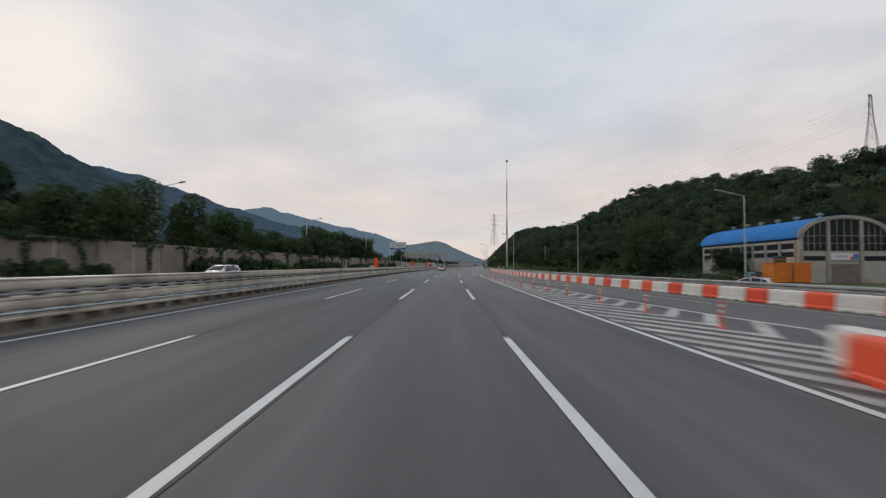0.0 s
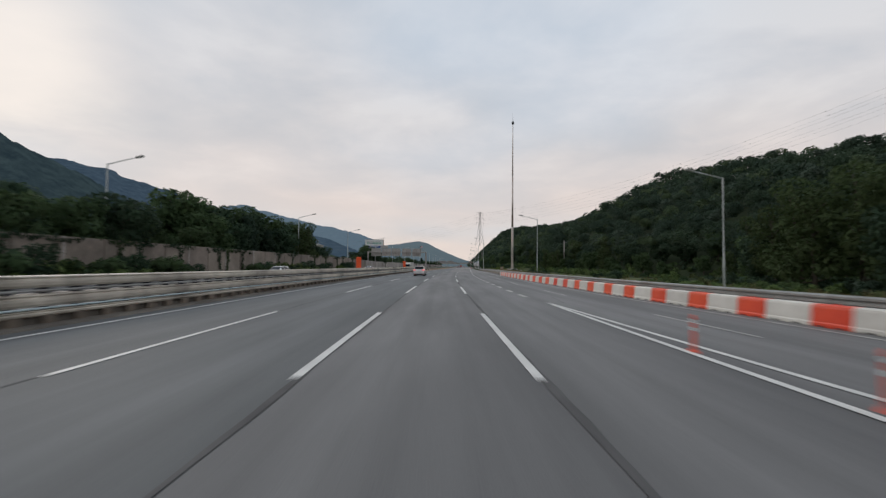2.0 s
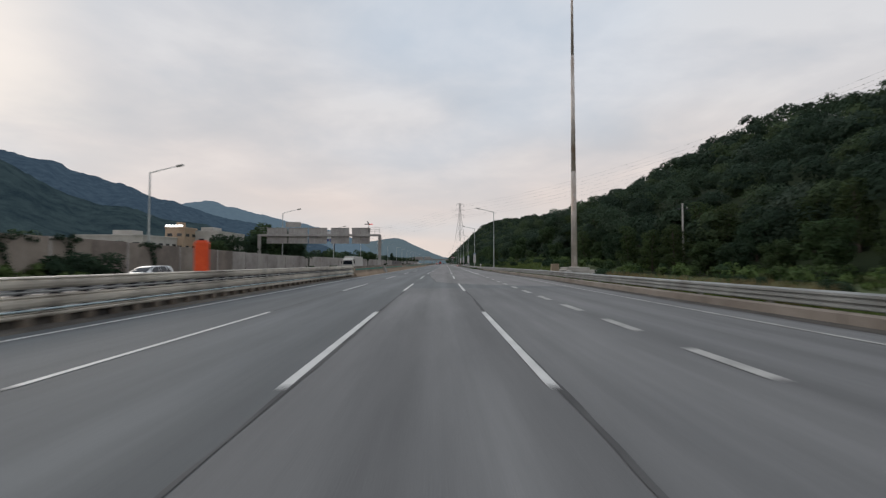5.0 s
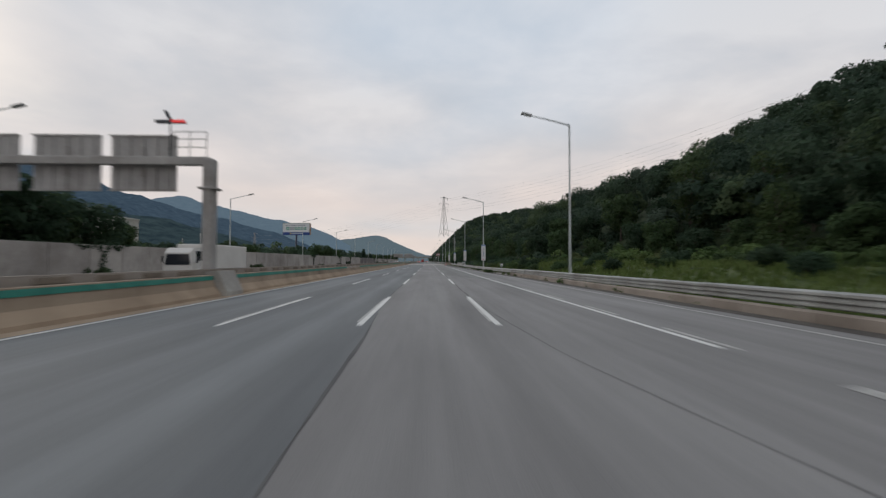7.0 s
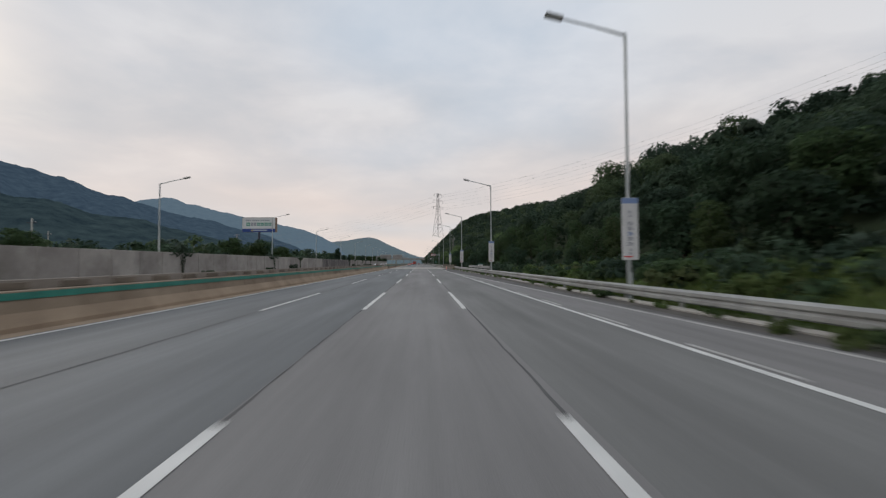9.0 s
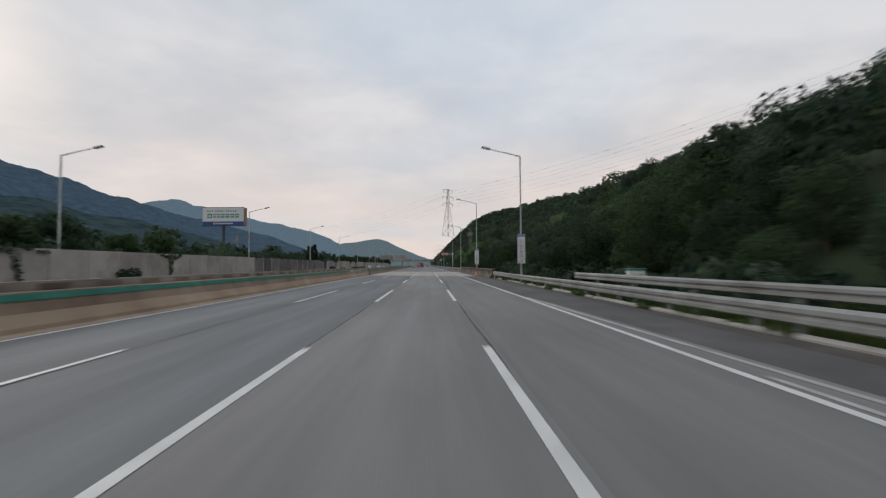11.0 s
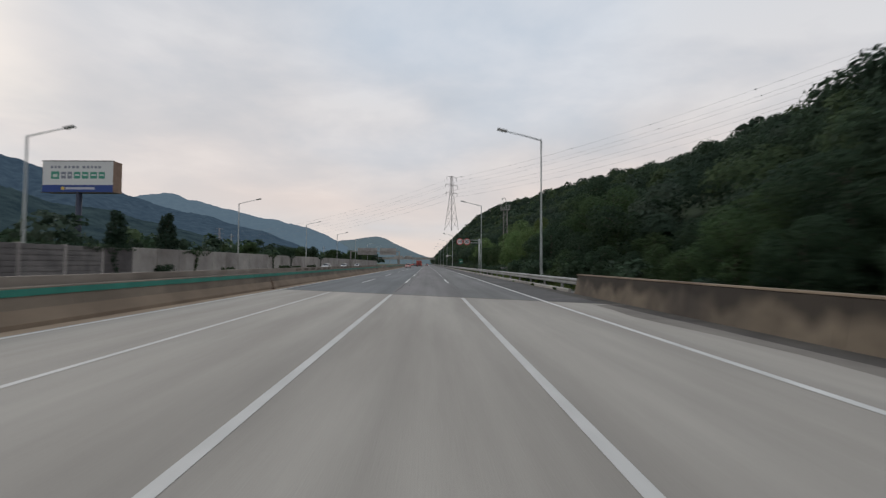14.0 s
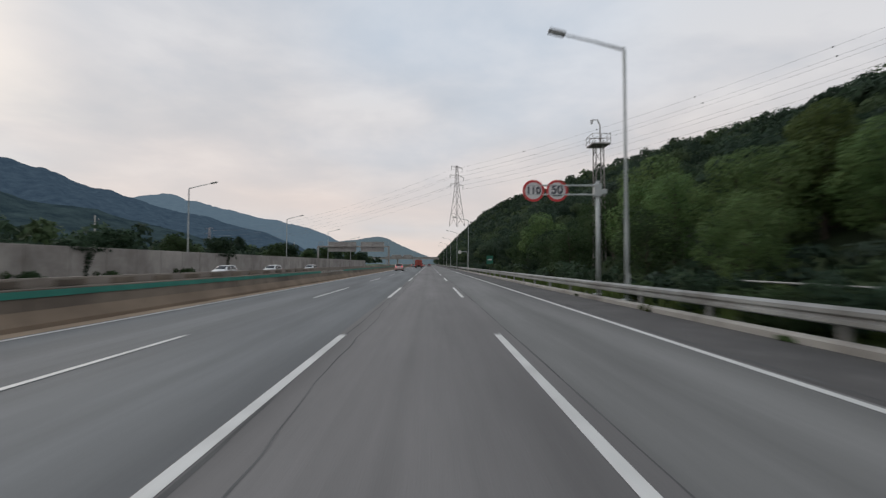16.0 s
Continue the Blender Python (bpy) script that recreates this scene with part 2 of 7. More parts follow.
M_ASPHALT = asphalt("worn_asphalt", (0.121, 0.123, 0.124), (0.212, 0.212, 0.210), 3.6, older=(15, 85, 0.60))
M_ASPHALT_DARK = asphalt("old_dark_asphalt", (0.094, 0.103, 0.107), (0.165, 0.175, 0.178), 3.6, 0.74, 0.33, older=(15, 85, 0.50))
M_ASPHALT_LEFT = asphalt("bluish_worn_asphalt", (0.107, 0.114, 0.119), (0.178, 0.189, 0.192), 3.6)
M_ASPHALT_NEW = asphalt("newer_asphalt", (0.159, 0.154, 0.151), (0.249, 0.243, 0.237), 3.6)
M_ASPHALT_RIGHT = asphalt("grey_worn_asphalt_streaked", (0.1299, 0.1299, 0.1251), (0.2093, 0.2098, 0.2025), 3.6)
M_ASPHALT_B = asphalt("opposite_asphalt", (0.11, 0.11, 0.11), (0.17, 0.168, 0.165), 3.6)
M_ASPHALT_BROWN = asphalt("brownish_worn_asphalt", (0.133, 0.129, 0.126), (0.214, 0.205, 0.200), 3.6)
M_SHOULDER = surface("coarse_shoulder_asphalt", (0.064, 0.061, 0.059), (0.124, 0.118, 0.114), scale=0.5, fine=40, rough=0.8, bump=0.3, stain=(0.062, 0.060, 0.059))
M_BRIDGE = asphalt("pale_bridge_concrete", (0.294, 0.272, 0.241), (0.437, 0.410, 0.366), 3.6, 0.82, 0.25, streak=0.45)
M_PAINT = surface("white_road_paint", (0.52, 0.52, 0.50), (0.74, 0.74, 0.71), scale=1.2, fine=25, rough=0.6, bump=0.2)
M_BRIDGEPAINT = surface("dull_road_paint", (0.50, 0.495, 0.47), (0.64, 0.63, 0.60), scale=1.2, fine=25, rough=0.7, bump=0.2)
M_OLDPAINT = surface("worn_road_paint", (0.26, 0.255, 0.245), (0.55, 0.54, 0.51), scale=1.1, fine=18, rough=0.7, bump=0.2)
M_SEAM = surface("tar_seam", (0.066, 0.066, 0.067), (0.140, 0.140, 0.138), scale=0.6, fine=20, rough=0.85, bump=0.1, spec=0.2)
M_STEEL = surface("galvanised_steel", (0.240, 0.246, 0.240), (0.402, 0.406, 0.392), scale=1.2, fine=18, rough=0.5, metal=0.35, bump=0.05, random_part=0.06, stain=(0.201, 0.191, 0.175))
M_RAILPAINT = surface("cream_painted_steel", (0.459, 0.413, 0.350), (0.655, 0.598, 0.506), scale=0.9, fine=12, rough=0.55, bump=0.06, random_part=0.10, stain=(0.180, 0.161, 0.132))
M_BLUEPIPE = surface("pale_blue_pipe", (0.38, 0.50, 0.54), (0.58, 0.68, 0.70), scale=1.5, fine=14, rough=0.5)
M_CONC = surface("stained_concrete", (0.232, 0.176, 0.124), (0.376, 0.298, 0.221), scale=0.5, fine=14, rough=0.85, bump=0.3, stain=(0.159, 0.113, 0.080))
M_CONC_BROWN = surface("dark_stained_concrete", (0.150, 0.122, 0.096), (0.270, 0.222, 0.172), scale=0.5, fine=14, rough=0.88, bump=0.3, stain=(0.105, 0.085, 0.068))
M_CONC_PALE = surface("grey_concrete", (0.30, 0.285, 0.26), (0.47, 0.45, 0.41), scale=0.6, fine=14, rough=0.85, bump=0.25, stain=(0.22, 0.205, 0.185))
M_CONC_DARK = surface("blackened_concrete", (0.084, 0.075, 0.063), (0.224, 0.201, 0.170), scale=0.35, fine=14, rough=0.85, bump=0.25, stain=(0.061, 0.056, 0.051))
M_PARAPET = surface("streaked_parapet_concrete", (0.110, 0.088, 0.064), (0.27, 0.220, 0.162), scale=0.55, fine=7, rough=0.9, bump=0.3, stretch=(1, 1, 0.45), stain=(0.060, 0.050, 0.042))
M_FOOTDIRT = surface("dark_roadside_dirt", (0.050, 0.046, 0.042), (0.125, 0.112, 0.098), scale=0.7, fine=16, rough=0.95, bump=0.3)
M_GRIME = surface("brown_bridge_grime", (0.150, 0.135, 0.118), (0.270, 0.248, 0.218), scale=0.6, fine=16, rough=0.9, bump=0.3)
M_DIRT = surface("brown_road_dirt", (0.257, 0.190, 0.133), (0.425, 0.325, 0.231), scale=0.5, fine=20, rough=0.95, bump=0.3)
M_DIRT_DARK = surface("dark_brown_road_dirt", (0.168, 0.125, 0.090), (0.280, 0.215, 0.155), scale=0.5, fine=20, rough=0.95, bump=0.3)
M_CONC_WARM = surface("warm_grey_concrete", (0.24, 0.205, 0.175), (0.37, 0.325, 0.28), scale=0.6, fine=14, rough=0.85, bump=0.25, stain=(0.18, 0.15, 0.125))
M_GREEN = surface("faded_green_band", (0.01, 0.13, 0.10), (0.03, 0.24, 0.18), scale=1.0, fine=16, rough=0.6)
M_WALL = surface("grey_beige_wall_panel", (0.319, 0.289, 0.266), (0.472, 0.437, 0.401), scale=0.45, fine=10, rough=0.85, bump=0.25, random_part=0.10, stain=(0.24, 0.215, 0.195))
M_WALL_BROWN = surface("brown_stained_wall_panel", (0.196, 0.162, 0.137), (0.336, 0.286, 0.241), scale=0.45, fine=10, rough=0.9, bump=0.25, random_part=0.12, stain=(0.14, 0.118, 0.10))
M_WALL_DARK = surface("weathered_dark_panel", (0.095, 0.086, 0.085), (0.19, 0.172, 0.165), scale=0.8, fine=9, rough=0.8, bump=0.3, random_part=0.28, stain=(0.21, 0.19, 0.18))
M_ORANGE = surface("orange_plastic", (0.70, 0.055, 0.018), (0.86, 0.095, 0.03), scale=1.2, fine=9, rough=0.45, bump=0.05, random_part=0.08, stain=(0.55, 0.08, 0.04), where="Object")
M_WHITEPL = surface("dirty_white_plastic", (0.58, 0.56, 0.51), (0.74, 0.72, 0.67), scale=1.0, fine=9, rough=0.5, bump=0.05, random_part=0.06, stain=(0.44, 0.42, 0.37), where="Object")
M_POST = plain("orange_flexible_plastic", (0.72, 0.09, 0.035), 0.5)
M_POLE = surface("painted_lamp_pole", (0.42, 0.45, 0.45), (0.57, 0.60, 0.59), scale=0.8, fine=10, rough=0.45, metal=0.15, bump=0.02)
M_MAST = surface("weathered_mast_steel", (0.460, 0.410, 0.370), (0.660, 0.610, 0.565), scale=0.5, fine=4, rough=0.42, metal=0.30, bump=0.05, stain=(0.33, 0.22, 0.155))
M_DARKMETAL = plain("dark_metal", (0.045, 0.048, 0.055), 0.5, 0.3)
M_LENS = plain("lamp_glass", (0.55, 0.56, 0.55), 0.2)
M_BANNER = surface("white_banner_cloth", (0.60, 0.60, 0.60), (0.74, 0.74, 0.73), scale=1.5, fine=9, rough=0.8, bump=0.1)
M_BLUE = plain("blue_print", (0.10, 0.19, 0.42), 0.6)
M_BLUEPALE = plain("pale_blue_print", (0.20, 0.29, 0.50), 0.6)
M_INK = plain("dark_print", (0.10, 0.105, 0.12), 0.7)
M_FADED = plain("faded_grey_print", (0.24, 0.25, 0.30), 0.7)
M_RED = plain("red_print", (0.62, 0.05, 0.05), 0.5)
M_SIGNWHITE = plain("sign_white", (0.72, 0.71, 0.70), 0.5)
M_PANELBACK = surface("grey_sign_back", (0.33, 0.315, 0.30), (0.46, 0.445, 0.43), scale=0.8, fine=8, rough=0.6, metal=0.1, bump=0.05, stain=(0.26, 0.245, 0.235), random_part=0.06)
M_GANTRY = surface("grey_gantry_steel", (0.28, 0.265, 0.25), (0.42, 0.405, 0.385), scale=0.8, fine=8, rough=0.55, metal=0.2, bump=0.05, stain=(0.20, 0.175, 0.155))
M_GRASS = surface("verge_grass", (0.035, 0.06, 0.016), (0.10, 0.125, 0.04), scale=0.25, fine=6, rough=0.9, bump=0.5, stain=(0.085, 0.095, 0.036))
M_STRAW = leafy("straw_blades", (0.16, 0.13, 0.06), (0.30, 0.25, 0.13))
M_BLADES = leafy("grass_blades", (0.066, 0.106, 0.027), (0.160, 0.196, 0.068))
M_LAND = surface("far_ground", (0.03, 0.05, 0.02), (0.075, 0.09, 0.04), scale=0.02, fine=0.6, rough=0.95, bump=0.2)
M_SOIL = surface("forest_floor", (0.014, 0.026, 0.009), (0.034, 0.052, 0.018), scale=0.15, fine=3, rough=1.0, bump=0.4)
M_LEAF = [
    leafy("broad_leaves", (0.045, 0.079, 0.037), (0.079, 0.120, 0.050)),
    leafy("dark_leaves", (0.032, 0.059, 0.037), (0.052, 0.085, 0.045)),
    leafy("yellow_green_leaves", (0.075, 0.112, 0.036), (0.145, 0.188, 0.068)),
    leafy("needle_leaves", (0.025, 0.050, 0.033), (0.042, 0.067, 0.042)),
    leafy("bright_leaves", (0.095, 0.165, 0.060), (0.205, 0.290, 0.115)),
    leafy("poplar_leaves", (0.042, 0.068, 0.028), (0.082, 0.112, 0.044)),
]
M_FOREST = [
    leafy("hill_leaves_dark", (0.039, 0.067, 0.046), (0.055, 0.086, 0.056)),
    leafy("hill_leaves_mid", (0.049, 0.083, 0.052), (0.072, 0.109, 0.065)),
    leafy("hill_leaves_light", (0.069, 0.109, 0.056), (0.108, 0.149, 0.074)),
    leafy("hill_leaves_grey", (0.056, 0.086, 0.063), (0.082, 0.108, 0.076)),
]
M_BUSH = [
    leafy("bush_leaves_green", (0.055, 0.098, 0.036), (0.112, 0.165, 0.062)),
    leafy("bush_leaves_light", (0.082, 0.128, 0.040), (0.150, 0.205, 0.074)),
    leafy("bush_leaves_dark", (0.036, 0.066, 0.032), (0.064, 0.098, 0.045)),
    leafy("bush_leaves_olive", (0.075, 0.096, 0.038), (0.130, 0.152, 0.066)),
]
M_BARK = surface("grey_brown_bark", (0.06, 0.048, 0.038), (0.13, 0.11, 0.09), scale=3, fine=14, rough=0.9, bump=0.5)


# ---- mesh building ----
class Build:
    """Collects vertices and faces of one part."""

    def __init__(self):
        self.v, self.f = [], []

    def add(self, verts, faces):
        n = len(self.v)
        self.v += [tuple(v) for v in verts]
        self.f += [tuple(i + n for i in f) for f in faces]
        return self

    def box(self, x0, x1, y0, y1, z0, z1, c=0.0, m=None):
        """A box with its upright edges and top cut off by c."""
        if c <= 0:
            v = [(x, y, z) for z in (z0, z1) for x, y in ((x0, y0), (x1, y0), (x1, y1), (x0, y1))]
            f = [(3, 2, 1, 0), (4, 5, 6, 7), (0, 1, 5, 4), (1, 2, 6, 5), (2, 3, 7, 6), (3, 0, 4, 7)]
        else:
            ring = [(x0 + c, y0), (x1 - c, y0), (x1, y0 + c), (x1, y1 - c), (x1 - c, y1), (x0 + c, y1), (x0, y1 - c), (x0, y0 + c)]
            mx, my = (x0 + x1) / 2, (y0 + y1) / 2
            kx, ky = 1 - 2 * c / max(x1 - x0, 1e-6), 1 - 2 * c / max(y1 - y0, 1e-6)
            v = [(x, y, z0) for x, y in ring] + [(x, y, z1 - c) for x, y in ring] + [(mx + (x - mx) * kx, my + (y - my) * ky, z1) for x, y in ring]
            f = [tuple(range(7, -1, -1)), tuple(range(16, 24))]
            for r in (0, 8):
                f += [(r + i, r + (i + 1) % 8, r + 8 + (i + 1) % 8, r + 8 + i) for i in range(8)]
        if m is not None:
            v = [m @ Vector(p) for p in v]
        return self.add(v, f)

    def tube(self, pts, radii, sides=8):
        """A tapering round tube along pts, closed at its ends."""
        pts = [Vector(p) for p in pts]
        if not isinstance(radii, (list, tuple)):
            radii = [radii] * len(pts)
        v = []
        for i, p in enumerate(pts):
            d = (pts[min(i + 1, len(pts) - 1)] - pts[max(i - 1, 0)]).normalized()
            a = d.cross(Vector((0, 0, 1)))
            a = (a if a.length > 1e-3 else Vector((1, 0, 0))).normalized()
            b = d.cross(a).normalized()
            v += [p + (a * math.cos(2 * math.pi * k / sides) + b * math.sin(2 * math.pi * k / sides)) * radii[i] for k in range(sides)]
        f = [tuple(range(sides)), tuple(range((len(pts) - 1) * sides, len(pts) * sides))[::-1]]
        for i in range(len(pts) - 1):
            f += [(i * sides + (k + 1) % sides, i * sides + k, (i + 1) * sides + k, (i + 1) * sides + (k + 1) % sides) for k in range(sides)]
        return self.add(v, f)

    def sweep(self, profile, rows, closed=True):
        """A profile of (x, z) pushed through the matrices in rows."""
        n = len(profile)
        v = [m @ Vector((x, 0, z)) for m in rows for x, z in profile]
        f = []
        for i in range(len(rows) - 1):
            for k in range(n if closed else n - 1):
                f.append((i * n + k, i * n + (k + 1) % n, (i + 1) * n + (k + 1) % n, (i + 1) * n + k))
        if closed:
            f += [tuple(range(n))[::-1], tuple(range((len(rows) - 1) * n, len(rows) * n))]
        return self.add(v, f)

    def prism(self, outline, y0, y1):
        """An outline of (x, z) made thick along y."""
        n = len(outline)
        v = [(x, y, z) for y in (y0, y1) for x, z in outline]
        f = [tuple(range(n)), tuple(range(n, 2 * n))[::-1]] + [((i + 1) % n, i, n + i, n + (i + 1) % n) for i in range(n)]
        return self.add(v, f)

    def mesh(self, name, mat, smooth=False):
        me = bpy.data.meshes.new(name)
        me.from_pydata(self.v, [], self.f)
        for mm in mat if isinstance(mat, list) else [mat]:
            me.materials.append(mm)
        bm = bmesh.new()
        bm.from_mesh(me)
        bmesh.ops.recalc_face_normals(bm, faces=bm.faces)
        bm.to_mesh(me)
        bm.free()
        if smooth:
            me.shade_smooth()
        return me


def part(name, b, mat, parent=None, label="", smooth=False, m=None):
    """One mesh object, under parent where one is given."""
    ob = new(name, b if isinstance(b, bpy.types.Mesh) else b.mesh(name, mat, smooth))
    if parent is not None:
        ob.parent = parent
    if m is not None:
        ob.matrix_basis = m
    return tagged(ob, label)


def thing(name, label, category, group="", kind="", m=None):
    ob = new(name)
    ob.empty_display_size = 0.2
    if m is not None:
        ob.matrix_basis = m
    return tagged(ob, label, category, group, kind)


def quick(name, verts, faces, mat, uv=None, smooth=False, normals=None):
    """A large mesh from arrays; faces all have the same number of corners."""
    verts, faces = np.asarray(verts, np.float32), np.asarray(faces, np.int32)
    me = bpy.data.meshes.new(name)
    me.vertices.add(len(verts))
    me.vertices.foreach_set("co", verts.ravel())
    n = faces.shape[1]
    me.loops.add(faces.size)
    me.loops.foreach_set("vertex_index", faces.ravel())
    me.polygons.add(len(faces))
    me.polygons.foreach_set("loop_start", np.arange(0, faces.size, n, dtype=np.int32))
    me.materials.append(mat)
    me.update(calc_edges=True)
    me.validate()
    if uv is not None:
        layer = me.uv_layers.new(name="UVMap")
        layer.data.foreach_set("uv", np.asarray(uv, np.float32)[faces.ravel()].ravel())
    if smooth:
        me.shade_smooth()
    if normals is not None:
        soft = me.attributes.new("custom_normal", "FLOAT_VECTOR", "POINT")
        soft.data.foreach_set("vector", np.asarray(normals, np.float32).ravel())
        me.update()
    return me


def grid_faces(rows, cols):
    i = np.arange((rows - 1) * cols).reshape(rows - 1, cols)[:, :-1].ravel()
    return np.stack([i, i + 1, i + cols + 1, i + cols], 1)


def strip(name, s_list, left, right, z, mat, parts=6, kind="structure", label="", category=""):
    """A sheet along the road between two lateral lines (numbers or functions of s), with UV = (d, s)."""
    verts, uv = [], []
    for s in s_list:
        a = left(s) if callable(left) else left
        b = right(s) if callable(right) else right
        for k in range(parts):
            d = a + (b - a) * k / (parts - 1)
            verts.append(P(s, d, z(s, d) if callable(z) else z))
            uv.append((d, s))
    ob = new(name, quick(name, verts, grid_faces(len(s_list), parts)[:, ::-1], mat, uv))
    return tagged(ob, label, category, "", kind)


ALONG = list(np.arange(-60, 480, 2.0)) + list(np.arange(480, 1001, 10.0))

# lateral lines of the right side
BARRIER = [(-40, 21.0), (-20, 18.8), (0, 16.6), (16, 15.2), (30, 14.0), (41, 13.2), (51, 12.4), (60, 11.8), (80, 10.85), (105, 10.35), (137, 10.1)]
RAIL = [(-60, 27), (-20, 21.5), (0, 19), (20, 17), (40, 15), (60, 13.5), (80, 12.6), (110, 11.9), (137, 11.5), (181, 11.5), (200, 10.6), (227, 10.05), (254, 9.2), (270, 9.0), (322, 8.8), (355, 8.7), (410, 8.7), (434, 8.25), (470, 7.9), (1000, 7.9)]
EDGE = [(-60, 24.5), (0, 15.8), (20, 13.9), (40, 12.4), (65, 10.9), (91, 9.75), (110, 9.7), (128, 9.35), (180, 9.3), (212, 8.75), (240, 8.3), (255, 7.7), (315, 5.72), (323, 5.50)]
GORE = [(-60, 23.0), (0, 12.6), (11, 10.2), (15, 9.54), (29, 8.3), (40, 7.4), (60, 6.0), (75, 5.32)]
MERGE = [(75, 5.15), (80, 4.95), (125, 4.9), (180, 5.6), (205, 5.55), (240, 5.36), (300, 5.33)]


def toe(s):
    return lerp(s, [(-60, 95), (60, 95), (120, 62), (160, 42), (220, 31), (240, 28), (256, 22), (280, 19), (330, 15), (1000, 14)])


def crest(s):
    return lerp(s, [(-60, 15), (60, 17), (95, 22.5), (120, 22.5), (160, 24.5), (200, 29.5), (240, 36), (275, 39.6), (298, 36.5), (322, 33.5), (350, 32), (400, 34), (450, 35.6), (500, 34.6), (560, 37.4), (700, 51), (800, 58), (1000, 76), (1300, 88)])


def land(s, d):
    """Height of the ground right of the road."""
    r = lerp(s, RAIL)
    low = lerp(s, [(-60, -1.1), (110, -1.1), (150, -0.5), (200, 0.0), (214, 1.3), (252, 1.4), (285, 0.5), (310, 0.0), (1000, 0.0)])
    a = toe(s)
    z = low * min(1, max(0, (d - r - 1) / 6.0))
    if d > a:
        k = min(1.0, (d - a) / max(100 - a, 20))
        z = low + (crest(s) - low) * k ** 0.9
        if d > 100:
            z += (d - 100) * 0.19
        z += 2.2 * min(1, (d - a) / 15) * noise.noise(Vector((s * 0.02, d * 0.03, 1.7)))
    return z


# ---- ground, road ----
n = 40
gx = np.linspace(-4400, 4400, n)
verts = [(x, y + 300, -2.4) for y in gx for x in gx]
tagged(new("ground", quick("ground", verts, grid_faces(n, n), M_LAND)), "green and brown open ground reaching to the hills", "ground", "", "structure")

s_land = list(np.arange(-60, 480, 6.0)) + list(np.arange(480, 1400, 20.0))
cols = 44
verts = []
for s in s_land:
    r = lerp(s, RAIL) + 0.45
    for k in range(cols):
        d = r + (520 - r) * (k / (cols - 1)) ** 2.6
        verts.append(P(s, d, land(s, d) - 0.03))
tagged(new("hillside", quick("hillside", verts, grid_faces(len(s_land), cols)[:, ::-1], M_SOIL, smooth=True)), "steep wooded hillside rising beside the motorway", "hill", "", "structure")

strip("road", ALONG, -9.65, lambda s: lerp(s, RAIL) + 0.5, 0.0, M_ASPHALT, 14, label="worn grey asphalt carriageway with four lanes", category="road")
NEW_EDGE = [(166, 9.0), (168.5, 3.0), (173, 0.0), (179, -0.37), (182.4, -0.60), (186.7, -0.90), (193, -1.25), (199.2, -1.40), (205, -1.70), (210, -1.86)]
strip("left_lanes", [s for s in ALONG if s >= 164], -9.64, lambda s: lerp(s, NEW_EDGE), 0.0026, M_ASPHALT_LEFT, 8, label="bluish worn asphalt of the left lanes", category="road")
strip("old_lanes", [s for s in ALONG if s <= 166], -9.64, -1.72, 0.002, M_ASPHALT_DARK, 8, label="darker bluish older asphalt of the left lanes", category="road")
strip("resurfaced_road", [s for s in ALONG if s >= 166], lambda s: lerp(s, NEW_EDGE), lambda s: lerp(s, RAIL) + 0.3, 0.005, M_ASPHALT_NEW, 12, label="lighter grey newer asphalt of the same carriageway", category="road")
strip("lane_overlay", [s for s in ALONG if s >= 404], -1.90, 2.10, 0.0072, M_ASPHALT_BROWN, 4, label="brownish worn asphalt of the middle lane", category="road")
strip("outer_lane", [s for s in ALONG if s >= 228], lambda s: lerp(s, [(228, 5.2), (240, 1.98)]), 5.45, 0.0064, M_ASPHALT_RIGHT, 5, label="streaked darker asphalt of the outer lane", category="road")
strip("opposite_road", ALONG, -28.6, -11.6, 0.0, M_ASPHALT_B, 10, label="grey asphalt carriageway beyond the median barrier", category="road")
strip("shoulder", [s for s in ALONG if 236 <= s], lambda s: max(5.50, lerp(s, EDGE) + 0.25 if s < 322 else 5.50), lambda s: lerp(s, RAIL) - 0.25, 0.0062, M_SHOULDER, 5, label="dark coarse asphalt hard shoulder", category="road")

b_rows = list(np.linspace(0, 1, 21))
verts, uv = [], []
for k in b_rows:
    for j in range(12):
        d = -9.6 + 17.9 * j / 11
        s = (367.4 - 0.6 * d) * (1 - k) + (406.5 - 0.56 * d) * k
        verts.append(P(s, d, 0.0075))
        uv.append((d, s))
tagged(new("bridge_deck", quick("bridge_deck", verts, grid_faces(21, 12)[:, ::-1], M_BRIDGE, uv)), "pale concrete bridge deck with skewed end joints", "road", "", "structure")
joint = Build()
for s0, k in ((367.4, 0.6), (406.5, 0.56)):
    joint.add([P(s0 - k * d + e, d, 0.010) for d in (-9.6, -4, 2, 8.3) for e in (-0.10, 0.10)], [(0, 1, 3, 2), (2, 3, 5, 4), (4, 5, 7, 6)])
tagged(part("expansion_joint", joint, M_CONC_DARK), "dark skewed expansion joints at the bridge ends", "joint", "", "structure")


def mark(b, s0, s1, d, w=0.15, z=0.012, step=2.0):
    """A painted stripe from station s0 to s1 along the lateral line d."""
    k = max(2, int(abs(s1 - s0) / step) + 1)
    ss = np.linspace(s0, s1, k)
    lat = d if callable(d) else (lambda s: d)
    v = []
    for s in ss:
        v += [P(s, lat(s) - w / 2, z), P(s, lat(s) + w / 2, z)]
    b.add(v, [(2 * i, 2 * i + 1, 2 * i + 3, 2 * i + 2) for i in range(k - 1)])


